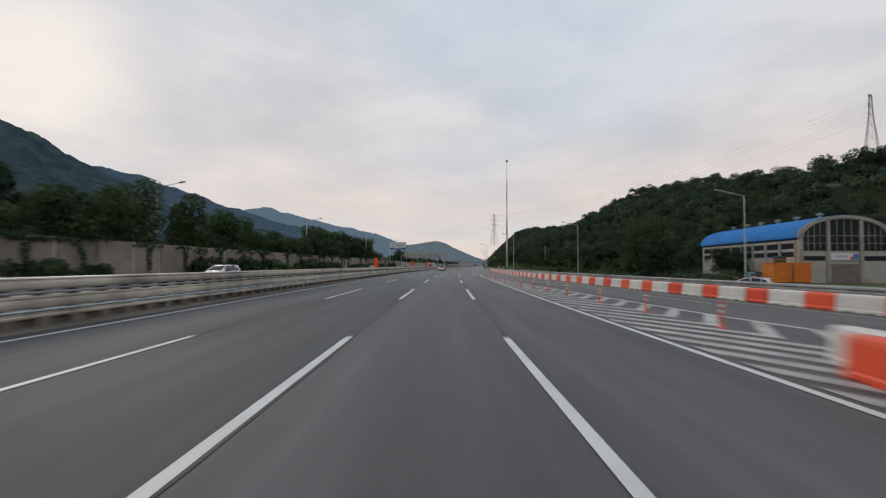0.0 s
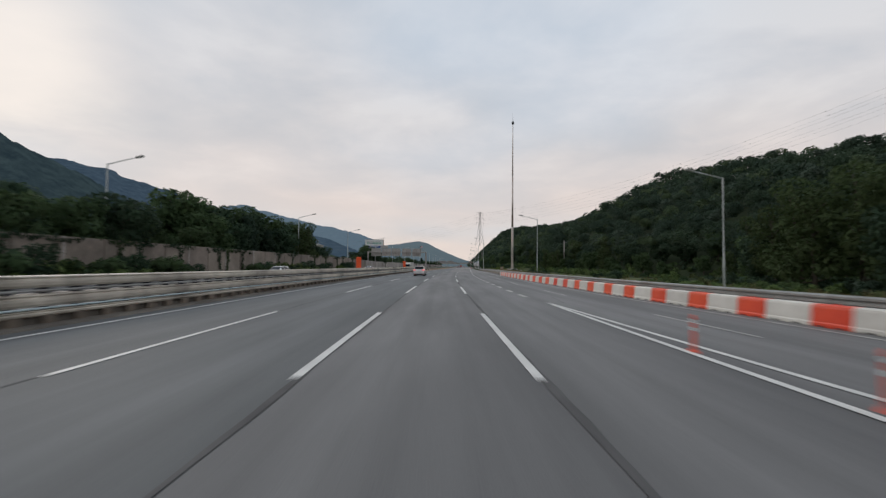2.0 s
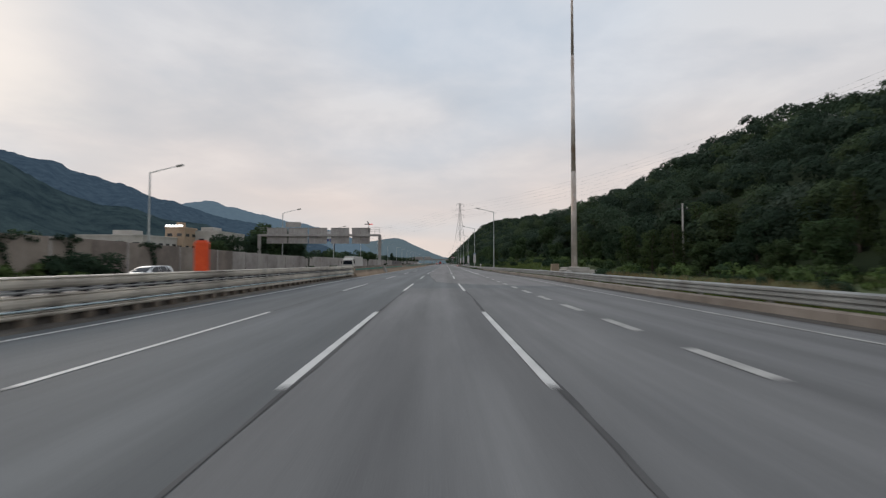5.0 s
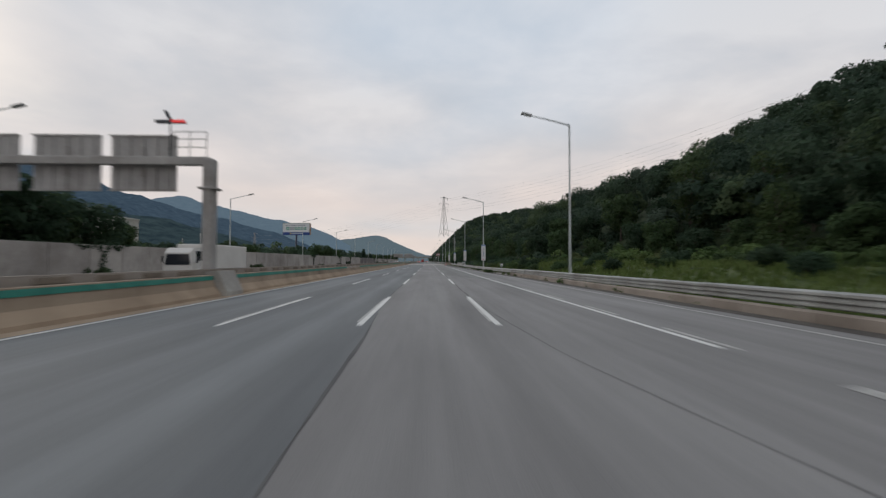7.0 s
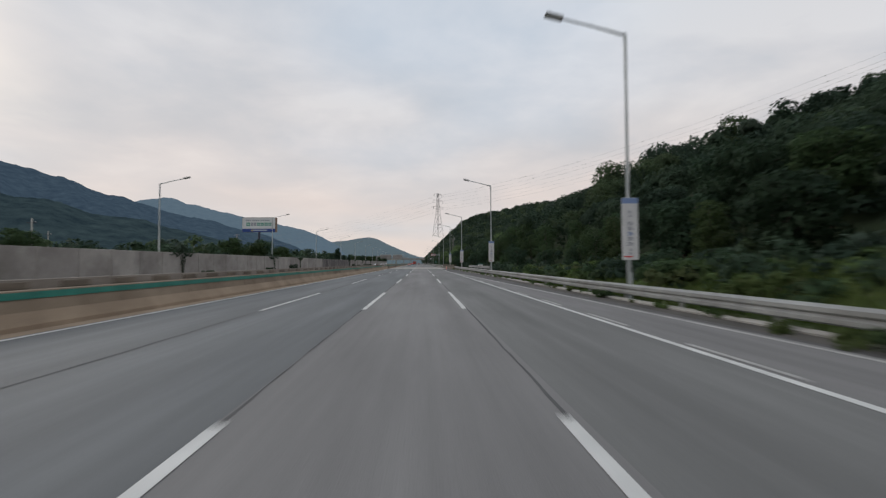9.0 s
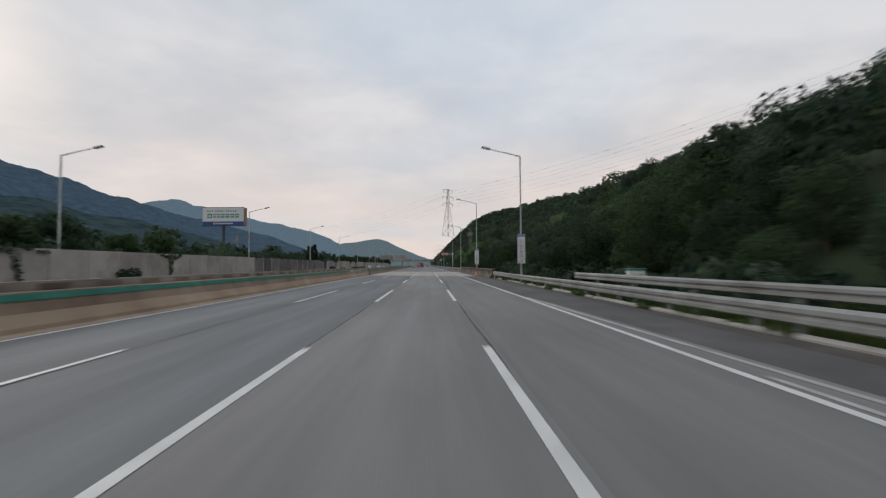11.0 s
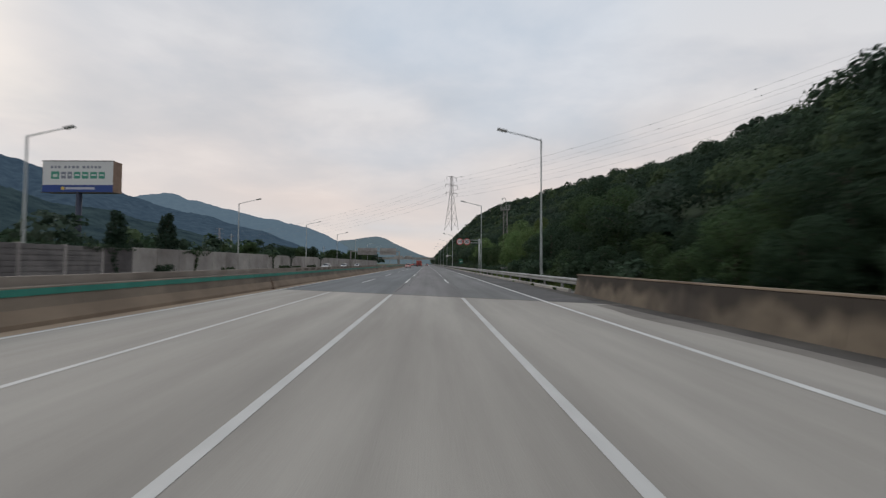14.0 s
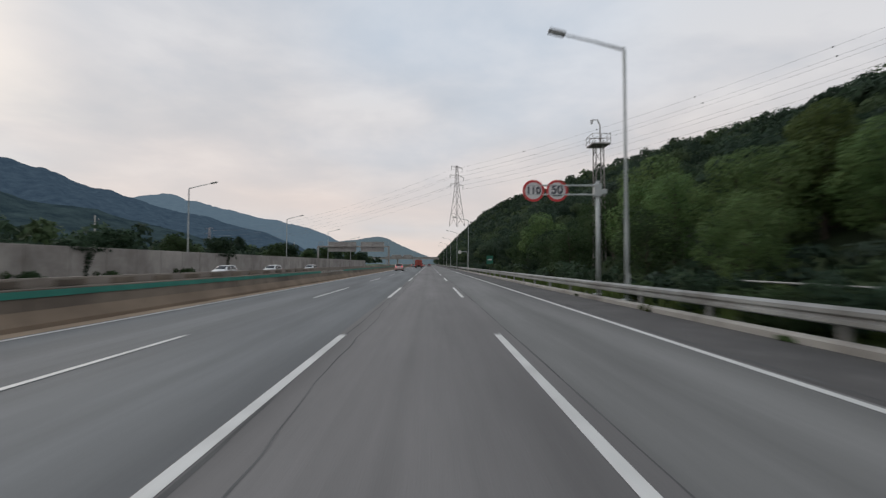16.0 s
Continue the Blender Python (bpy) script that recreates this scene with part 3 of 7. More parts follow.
lanes = thing("lane_markings", "white painted lane lines, dashed and solid", "road marking", kind="structure")
edge_l, edge_r = Build(), Build()
mark(edge_l, -60, 1000, -8.875, 0.15, step=4)
part("edge_line", edge_l, M_PAINT, lanes)
mark(edge_r, -60, 323, lambda s: lerp(s, EDGE), 0.14)
part("edge_line", edge_r, M_OLDPAINT, lanes)
line = Build()
mark(line, -60, 75, 5.26, 0.16)
mark(line, 198, 1000, lambda s: lerp(s, MERGE), 0.16, step=4)
part("edge_line", line, M_PAINT, lanes)
line = Build()
mark(line, -60, 75, lambda s: lerp(s, GORE), 0.16)
part("gore_line", line, M_PAINT, lanes)
for d, w in ((-5.4, 0.13), (-1.8, 0.16), (1.8, 0.16)):
    for k in range(-3, 50):
        a = 10.0 + 20 * k
        if k in (18, 19, 20):
            continue
        line = Build()
        mark(line, a - 8.9, a, d, w)
        part("dash", line, M_PAINT, lanes)
    for a in (210,):
        line = Build()
        mark(line, a - 8.3, a - 0.9, d - 0.12, 0.09)
        part("old_dash", line, M_OLDPAINT, lanes)
    line = Build()
    mark(line, 358.0, 406.3 - 0.56 * d, d, w)
    part("bridge_line", line, M_BRIDGEPAINT, lanes)
for a in [78.6, 83.4, 88.9, 94.0, 99.4, 104.3, 109.2] + [114.4 + 4.5 * k for k in range(13)] + [173.0, 178.2, 183.4, 188.9, 193.1]:
    line = Build()
    mark(line, a, a + 2.25, lambda s: lerp(s, MERGE), 0.28)
    part("merge_dash", line, M_OLDPAINT, lanes)
for k in range(21):
    a = 197.84 + 5.34 * k
    line = Build()
    mark(line, a, a + 2.7, lambda s: lerp(s, MERGE) + 0.26, 0.12)
    part("merge_dash", line, M_OLDPAINT, lanes)
for k in range(-4, 4):
    a = 80.5 + 15.2 * k
    line = Build()
    mark(line, a, a + 5, lambda s: lerp(s, [(10, 13.2), (19, 12.4), (39, 9.9), (54, 8.5), (70, 8.0), (83, 7.6), (97, 7.35), (128, 7.6)]), 0.13)
    part("ramp_dash", line, M_OLDPAINT, lanes)
# chevrons of the gore
for k in range(34):
    s0 = -8.03 + 2.009 * k
    a, b = 5.5, lerp(s0 + 2, GORE) - 0.2
    if b - a < 0.5:
        break
    mid = a + (b - a) * 0.62
    bar = Build()
    for d0, d1, dirn in ((a, mid, 1.7), (b, mid, 1.7)):
        pts = []
        for d in (d0, d1):
            sv = s0 + abs(d - mid) * dirn
            pts += [P(sv, d, 0.013), P(sv + 0.75, d, 0.013)]
        bar.add(pts, [(0, 1, 3, 2)])
    part("chevron", bar, M_OLDPAINT, lanes)

# tar seams and stains
random.seed(4)
seams = Build()


def seam(s0, s1, d, w=0.05, wander=0.05, z=0.009):
    ss = np.arange(s0, s1, 0.6)
    lat = d if callable(d) else (lambda s: d)
    d = lat(s0)
    off = [lat(s) + wander * noise.noise(Vector((s * 0.15, d, 3.0))) + 0.4 * wander * noise.noise(Vector((s * 0.9, d, 7.0))) for s in ss]
    wid = [w * max(0.12, 0.75 + 0.8 * noise.noise(Vector((s * 0.22, d, 9.0))) + 0.5 * noise.noise(Vector((s * 1.1, d, 4.0)))) for s in ss]
    v = []
    for s, o, q in zip(ss, off, wid):
        v += [P(s, o - q, z), P(s, o + q, z)]
    seams.add(v, [(2 * i, 2 * i + 1, 2 * i + 3, 2 * i + 2) for i in range(len(ss) - 1)])


seam(-30, 170, -5.42, 0.035, 0.10)
seam(204, 366, -5.35, 0.025, 0.10)
seam(204, 366, -1.84, 0.036, 0.05)
seam(207, 330, 1.86, 0.040, 0.08)
seam(328.5, 365, lambda s: lerp(s, [(328, 1.90), (342, 2.14), (366, 2.16)]), 0.052, 0.03)
seam(409, 520, -1.72, 0.026, 0.08)
seam(412, 520, 2.12, 0.022, 0.03)
seam(416, 520, -1.35, 0.018, 0.22)
seam(410, 520, 5.68, 0.075, 0.06)
seam(-30, 168, 1.86, 0.070, 0.08)
seam(-30, 166, -1.73, 0.050, 0.06)
seam(170, 204, lambda s: lerp(s, NEW_EDGE), 0.035, 0.03)
seam(184, 206, lambda s: lerp(s, [(184, 4.7), (188, 3.95), (195.2, 2.72), (197.4, 2.38), (206, 1.90)]), 0.015, 0.05)
seam(75, 92, 6.3, 0.022, 0.5)
tagged(part("tar_seam", seams, M_SEAM), "dark sealed cracks running along the lanes", "seam", "", "structure")

# ---- guardrails and barriers ----
def wbeam(b, z, h, depth, rows, x=0.0, t=0.006, waves=2):
    """A corrugated beam of two or three waves, swept through rows."""
    w = h / waves
    prof = [(0, -h / 2)]
    for i in range(waves):
        c = -h / 2 + w * (i + 0.5)
        prof += [(depth, c - w * 0.30), (depth, c + w * 0.14), (depth * 0.12, c + w * 0.44)]
    prof[-1] = (0, h / 2)
    loop = [(x - px, z + pz) for px, pz in prof] + [(x - px + t, z + pz) for px, pz in prof[::-1]]
    b.sweep(loop, rows)


def run_rows(s0, s1, lat, k=3):
    return [at(s, lat(s)) for s in np.linspace(s0, s1, k)]


def roadside_rail(s_list, lat, label, z, h, waves):
    rail = thing("guardrail", label, "guardrail", "roadside guardrails")
    for a, b in zip(s_list[:-1], s_list[1:]):
        beam = Build()
        wbeam(beam, z(a), h, 0.085, run_rows(a, b + 0.05, lat), waves=waves)
        part("beam", beam, M_STEEL, rail)
    posts = {}
    for s in s_list:
        zc = round(z(s), 2)
        if zc not in posts:
            posts[zc] = Build().box(0.02, 0.14, -0.06, 0.06, -0.1, zc + h * 0.35, 0.012).box(-0.01, 0.02, -0.1, 0.1, zc - 0.12, zc + 0.12).mesh("post", M_STEEL)
        part("post", posts[zc], None, rail, m=at(s, lat(s)))
    return rail


rail_at = lambda s: lerp(s, RAIL)
roadside_rail(list(np.arange(-58, 236, 4.0)), rail_at, "galvanised three-wave steel guardrail on posts above a concrete kerb", lambda s: lerp(s, [(200, 0.64), (216, 0.58), (236, 0.56)]), 0.48, 3)
roadside_rail([234.0] + list(np.arange(236, 356, 4.0)) + [355.5], rail_at, "galvanised steel guardrail on posts among roadside weeds", lambda s: lerp(s, [(236, 0.55), (252, 0.49), (340, 0.53), (352, 0.60)]), 0.45, 2)
roadside_rail([408.5] + list(np.arange(412, 560, 4.0)), rail_at, "galvanised steel guardrail on posts above a weedy kerb", lambda s: 0.66, 0.38, 2)
far_rail = Build()
wbeam(far_rail, 0.66, 0.35, 0.085, run_rows(560, 1000, rail_at, 45))
tagged(part("guardrail", far_rail, M_STEEL), "steel guardrail running on beside the far road", "guardrail", "roadside guardrails")
# second, taller rail where the shoulder begins
tall = thing("guardrail", "raised cream steel guardrail with an upper rail behind weeds", "guardrail", "roadside guardrails")
for a in np.arange(302, 323, 4.0):
    bb = Build()
    wbeam(bb, 1.02, 0.34, 0.08, run_rows(a, a + 4.05, lambda s: rail_at(s) + 0.25))
    part("beam", bb, M_STEEL, tall)
    part("post", Build().box(0.02, 0.14, -0.06, 0.06, -0.1, 1.14, 0.012), M_STEEL, tall, m=at(a + 1, rail_at(a) + 0.25))

pipe_rail = thing("pipe_railing", "thin pale pipe railing on posts behind the guardrail", "railing")
for a in np.arange(430, 452, 4.0):
    part("pipe", Build().tube([P(a, 10.6, 1.10), P(a + 4, 10.6, 1.10)], 0.035, 6), M_STEEL, pipe_rail)
    part("post", Build().tube([P(a, 10.6, -0.2), P(a, 10.6, 1.09)], 0.03, 6), M_STEEL, pipe_rail)

kerb = thing("kerb", "low weathered concrete kerb under the guardrail", "kerb", kind="structure")
for a in np.arange(138, 354, 3.0):
    h = 0.33 if a < 238 else 0.11
    k = Build().sweep([(-0.14, -0.05), (0.10, -0.05), (0.10, h), (-0.06, h), (-0.14, h - 0.05)], run_rows(a + 0.02, a + 2.98, lambda s: rail_at(s) - 0.12, 2))
    part("kerb_stone", k, M_CONC_WARM if a < 238 else M_CONC_PALE, kerb)
for a in np.arange(410, 560, 3.0):
    k = Build().sweep([(-0.14, -0.05), (0.10, -0.05), (0.10, 0.20), (-0.06, 0.20), (-0.14, 0.15)], run_rows(a + 0.02, a + 2.98, lambda s: rail_at(s) - 0.12, 2))
    part("kerb_stone", k, M_CONC_PALE, kerb)

strip("kerb_dirt", [s for s in ALONG if 138 <= s <= 356], lambda s: lerp(s, RAIL) - 0.95 + 0.22 * noise.noise(Vector((s * 0.25, 4.0, 2.0))), lambda s: lerp(s, RAIL) - 0.25, 0.0098, M_FOOTDIRT, 3, label="dark grit gathered along the foot of the kerb", category="dirt")

# bridge parapet
def soot(m, z0, z1, col):
    """Ragged soot streaks that hang down from the top edge."""
    t = m.node_tree
    b = t.nodes["Principled BSDF"]
    old = b.inputs["Base Color"].links[0].from_socket
    pos = t.nodes.new("ShaderNodeNewGeometry")
    sep = t.nodes.new("ShaderNodeSeparateXYZ")
    t.links.new(pos.outputs["Position"], sep.inputs[0])
    mp = t.nodes.new("ShaderNodeMapping")
    mp.inputs["Scale"].default_value = (1.0, 1.0, 0.22)
    t.links.new(pos.outputs["Position"], mp.inputs["Vector"])
    n = t.nodes.new("ShaderNodeTexNoise")
    n.inputs["Scale"].default_value, n.inputs["Detail"].default_value = 1.1, 5.0
    t.links.new(mp.outputs[0], n.inputs["Vector"])
    up = t.nodes.new("ShaderNodeMath")
    up.operation = "MULTIPLY_ADD"
    up.inputs[1].default_value = 1.9
    t.links.new(n.outputs["Fac"], up.inputs[0])
    t.links.new(sep.outputs["Z"], up.inputs[2])
    mr = t.nodes.new("ShaderNodeMapRange")
    mr.inputs["From Min"].default_value, mr.inputs["From Max"].default_value = z0 + 0.95, z1 + 0.95
    mr.inputs["To Max"].default_value = 0.9
    t.links.new(up.outputs[0], mr.inputs["Value"])
    mx = t.nodes.new("ShaderNodeMix")
    mx.data_type = "RGBA"
    t.links.new(mr.outputs[0], mx.inputs["Factor"])
    t.links.new(old, mx.inputs["A"])
    mx.inputs["B"].default_value = (*col, 1)
    t.links.new(mx.outputs["Result"], b.inputs["Base Color"])


soot(M_PARAPET, 0.45, 0.80, (0.034, 0.028, 0.023))
parapet = thing("bridge_parapet", "blackened concrete bridge parapet with streaked stains", "parapet", kind="structure")
for a in np.arange(355.6, 408.0, 5.3):
    k = Build().sweep([(-0.36, 0), (0.14, 0), (0.14, 1.05), (-0.12, 1.05), (-0.16, 1.02), (-0.30, 0.28)], run_rows(a + 0.01, min(a + 5.28, 409), lambda s: 8.72))
    part("parapet_block", k, M_PARAPET, parapet)
cap = Build().sweep([(-0.17, 1.052), (0.17, 1.052), (0.17, 1.10), (-0.17, 1.10)], run_rows(355.6, 408.6, lambda s: 8.72, 20))
part("coping", cap, M_CONC, parapet)
strip("shoulder_grime", list(np.arange(362.0, 403.0, 2.0)), lambda s: 6.9 + 0.45 * noise.noise(Vector((s * 0.2, 6.0, 2.0))), 8.42, 0.0085, M_GRIME, 4, label="brown grime over the hard shoulder of the bridge", category="dirt")
strip("foot_dirt", list(np.arange(330.0, 420.0, 2.0)), lambda s: 7.6 + 0.25 * noise.noise(Vector((s * 0.3, 1.0, 2.0))), 8.42, 0.0095, M_FOOTDIRT, 3, label="dark dirt along the foot of the parapet", category="dirt")

# median: cream steel barrier of three beams, then a concrete barrier
MED = -9.95
median = thing("median_guardrail", "cream steel median barrier with three stacked beams and thin pipes between", "guardrail")
for a in np.arange(-58, 186, 4.0):
    e = min(a + 4.04, 186.5)
    for z, h in ((1.150, 0.31), (0.670, 0.33), (0.335, 0.16)):
        bb = Build()
        prof = [(0, -h / 2), (0.045, -h * 0.48), (0.088, -h * 0.30), (0.100, -h * 0.04), (0.088, h * 0.16), (0.050, h * 0.24), (0.055, h * 0.30), (0.080, h * 0.37), (0.060, h * 0.46), (0, h / 2)]
        loop = [(px, z + pz) for px, pz in prof] + [(-0.30 - px, z + pz) for px, pz in prof[::-1]]
        bb.sweep(loop, run_rows(a, e, lambda s: MED - 0.05))
        part("beam", bb, M_RAILPAINT, median)
    bb = Build()
    bb.tube([P(s, MED + 0.0, 0.462) for s in np.linspace(a, e, 3)], 0.030, 6)
    part("pipe", bb, M_BLUEPIPE, median, "pale blue pipe")
    bb = Build()
    bb.tube([P(s, MED - 0.03, 0.915) for s in np.linspace(a, e, 3)], 0.036, 6)
    part("pipe", bb, M_STEEL, median)
me = Build().box(-0.30, -0.02, -0.08, 0.08, 0, 1.20, 0.015).mesh("post", M_DARKMETAL)
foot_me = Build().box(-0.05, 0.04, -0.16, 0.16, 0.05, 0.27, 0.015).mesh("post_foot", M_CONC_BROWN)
for s in np.arange(-57.8, 186, 1.0):
    part("post", me, None, median, m=at(s, MED))
    part("post_foot", foot_me, None, median, m=at(s, MED))
part("end_plate", Build().box(-0.38, 0.06, -0.03, 0.03, 0.15, 1.32, 0.02).box(-0.38, 0.08, -0.8, 0.0, 1.06, 1.32, 0.02), M_RAILPAINT, median, m=at(186.6, MED))
# The dark upstand at the back stands in for shaded openings under the beams.
base = Build().sweep([(0.45, -0.02), (0.40, 0.05), (-0.10, 0.07), (-0.12, 0.25), (-0.9, 0.25), (-1.4, -0.02)], run_rows(-60, 186.4, lambda s: MED, 124))
tagged(part("median_base", base, M_CONC_DARK), "dirty concrete base with a dark upstand for the shaded openings under the beams", "median", "", "structure")

conc = thing("median_wall", "brown-stained concrete median barrier with a faded green band", "barrier", kind="structure")
near_prof = [(0.55, -0.02), (0.53, 0.12), (0.26, 0.44), (0.14, 0.98), (0.10, 1.0), (-0.12, 1.0), (-0.16, -0.02)]
for a in np.arange(187.2, 560, 6.0):
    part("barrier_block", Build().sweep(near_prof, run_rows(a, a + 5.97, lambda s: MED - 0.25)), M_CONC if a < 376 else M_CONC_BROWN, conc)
far_b = Build().sweep(near_prof, run_rows(560, 1000, lambda s: MED - 0.25, 45))
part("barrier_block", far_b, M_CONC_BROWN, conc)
STRIPED = [(243.5, 253.5), (360.0, 370.7), (481.0, 491.6)]
a = 188.0
while a < 640:
    gap = [g for g in STRIPED if g[0] - 0.5 <= a < g[1]]
    if gap:
        for j in np.arange(a, gap[0][1] - 0.5, 1.0):
            q = Build()
            q.add([P(j + o, MED - 0.25 + x, z) for o, x, z in ((0.0, 0.196, 0.77), (0.5, 0.196, 0.77), (0.95, 0.154, 0.95), (0.45, 0.154, 0.95))], [(0, 1, 2, 3)])
            part("pale_stripe", q, M_OLDPAINT, conc)
        a = gap[0][1]
        continue
    e = min([a + 6.0] + [g[0] for g in STRIPED if g[0] > a])
    part("green_band", Build().sweep([(0.160, 0.95), (0.200, 0.77), (0.194, 0.77), (0.154, 0.95)], run_rows(a, e, lambda s: MED - 0.237)), M_GREEN, conc)
    a = e
dirt = strip("dirt_strip", [s for s in ALONG if s >= 187], -9.62, -9.06, 0.008, M_DIRT, 3, label="brown dirt along the foot of the median", category="dirt")
for a in np.arange(187.2, 560, 6.0):
    part("dirt_slope", Build().sweep([(0.566, 0.004), (0.540, 0.124), (0.272, 0.444), (0.262, 0.444), (0.530, 0.120), (0.556, 0.0)], run_rows(a, a + 6.0, lambda s: MED - 0.25)), M_DIRT if a < 376 else M_DIRT_DARK, conc, "tan dirt caked on the sloping foot")
top_prof = [(0.10, -0.02), (0.10, 1.26), (-0.12, 1.26), (-0.12, -0.02)]
part("rear_wall", Build().sweep(top_prof, run_rows(187.2, 1000, lambda s: MED - 0.55, 200)), M_CONC_WARM, conc)
k = 0
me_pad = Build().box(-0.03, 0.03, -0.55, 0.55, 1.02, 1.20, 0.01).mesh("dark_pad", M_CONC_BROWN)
for s in np.arange(189, 480, 2.2):
    if 371 < s < 418:
        continue
    part("dark_pad", me_pad, None, conc, m=at(s, MED - 0.44))

# noise wall of the far side
wall = thing("noise_wall", "tall grey concrete noise wall with vines and stained panels", "wall", kind="structure")
pan = {}
for a in np.arange(-60, 640, 4.0):
    dark = 374 <= a < 426
    h = 3.65 if a < 170 else (3.65 - (a - 170) / 40 * 0.6 if a < 210 else 3.05)
    h = round(h - (0.15 if dark else 0.0), 2)
    key = (h, dark, a < 196)
    if key not in pan:
        slab = Build().box(-0.10, 0.10, 0.03, 3.97, -0.3, h, 0.02)
        if dark:
            for z in np.arange(0.05, h - 0.3, 0.42):
                slab.box(0.102, 0.150, 0.14, 3.86, z, z + 0.36, 0.015)
        pan[key] = slab.mesh("panel", M_WALL_DARK if dark else (M_WALL_BROWN if a < 196 else M_WALL))
    part("panel", pan[key], None, wall, m=at(a, -29.0))
    if dark or int(a / 4) % 2 == 0:
        kp = ("post", h)
        if kp not in pan:
            pan[kp] = Build().box(-0.16, 0.16, -0.12, 0.12, -0.3, h + (0.1 if dark else 0.02), 0.02).mesh("pilaster", M_WALL)
        part("pilaster", pan[kp], None, wall, m=at(a, -29.0))
strip("far_verge", ALONG, -420, -29.1, lambda s, d: 0.9 if d < -31 else 0.2, M_GRASS, 8, label="rough green ground behind the noise wall", category="ground")
strip("wall_verge", ALONG, -29.0, -28.5, 0.03, M_GRASS, 2, label="weedy strip at the foot of the wall", category="ground")


# ---- distant ranges ----
def ridge(name, table, dist, mat, label, depth=0.45, seed=0.0, rough=0.05):
    """A wooded range round the valley: az and tangent of its height, seen from the road's middle."""
    az0, az1 = table[0][0], table[-1][0]
    na, nd = int((az1 - az0) * 5) + 2, 14
    verts = []
    for i in range(na):
        az = az0 + (az1 - az0) * i / (na - 1)
        h = lerp(az, table) * dist
        for j in range(nd):
            k = j / (nd - 1)
            r = dist * (1 - depth * (1 - k))
            z = -3 + (h + 3) * (k ** 1.25)
            nz = noise.fractal(Vector((az * 0.22, k * 3.0, seed)), 1.0, 2.0, 5) * h * 0.16 * (0.25 + k * (1.2 - k)) + noise.noise(Vector((az * 3.0, k * 14, seed + 5))) * dist * 0.0012
            verts.append((22 + r * math.sin(radians(az)), 235 + r * math.cos(radians(az)), max(z + nz, -3)))
    tagged(new(name, quick(name, verts, grid_faces(na, nd)[:, ::-1], mat, smooth=True)), label, "mountain", "", "structure")


# The haze is emission in each range, stronger on the two farthest.
ridge("backdrop_hill", [(-16, 0.0), (-10, 0.03), (-6, 0.046), (-3.5, 0.053), (-1.2, 0.058), (0.2, 0.054), (1.6, 0.041), (3.5, 0.026), (5.3, 0.014), (8, 0.010), (14, 0.0)], 4300, hazy("far_hill_haze_glow", (0.03, 0.05, 0.045), (0.06, 0.085, 0.075), (0.17, 0.22, 0.28), 0.42), "bluish wooded hill closing the valley", seed=2.0)
ridge("backdrop_range", [(-38, 0.09), (-30, 0.105), (-26, 0.119), (-23.2, 0.127), (-21, 0.121), (-18, 0.105), (-15, 0.094), (-12, 0.084), (-9.2, 0.074), (-7, 0.058), (-4.5, 0.034), (-2, 0.0)], 3600, hazy("far_range_haze_glow", (0.03, 0.05, 0.05), (0.06, 0.085, 0.08), (0.165, 0.235, 0.33), 0.43), "blue hazy mountain range", seed=4.0)
ridge("mountain", [(-85, 0.20), (-60, 0.205), (-50, 0.195), (-42, 0.190), (-37, 0.168), (-34, 0.156), (-31.7, 0.146), (-28.5, 0.130), (-26, 0.113), (-22, 0.094), (-18, 0.080), (-14, 0.064), (-10, 0.036), (-7, 0.0)], 2500, hazy("mountain_haze_glow", (0.004, 0.014, 0.018), (0.046, 0.070, 0.076), (0.112, 0.168, 0.265), 0.24), "blue-green wooded mountain beyond the valley", seed=6.0)
ridge("mountain", [(-110, 0.28), (-75, 0.30), (-58, 0.275), (-53, 0.254), (-48.8, 0.216), (-45.5, 0.188), (-41, 0.147), (-36.5, 0.114), (-32, 0.102), (-28, 0.090), (-23, 0.070), (-18, 0.046), (-14, 0.024), (-11, 0.0)], 1200, hazy("near_mountain_haze_glow", (0.002, 0.008, 0.007), (0.046, 0.067, 0.058), (0.066, 0.104, 0.150), 0.20), "dark green wooded slope below the mountains", seed=8.0)


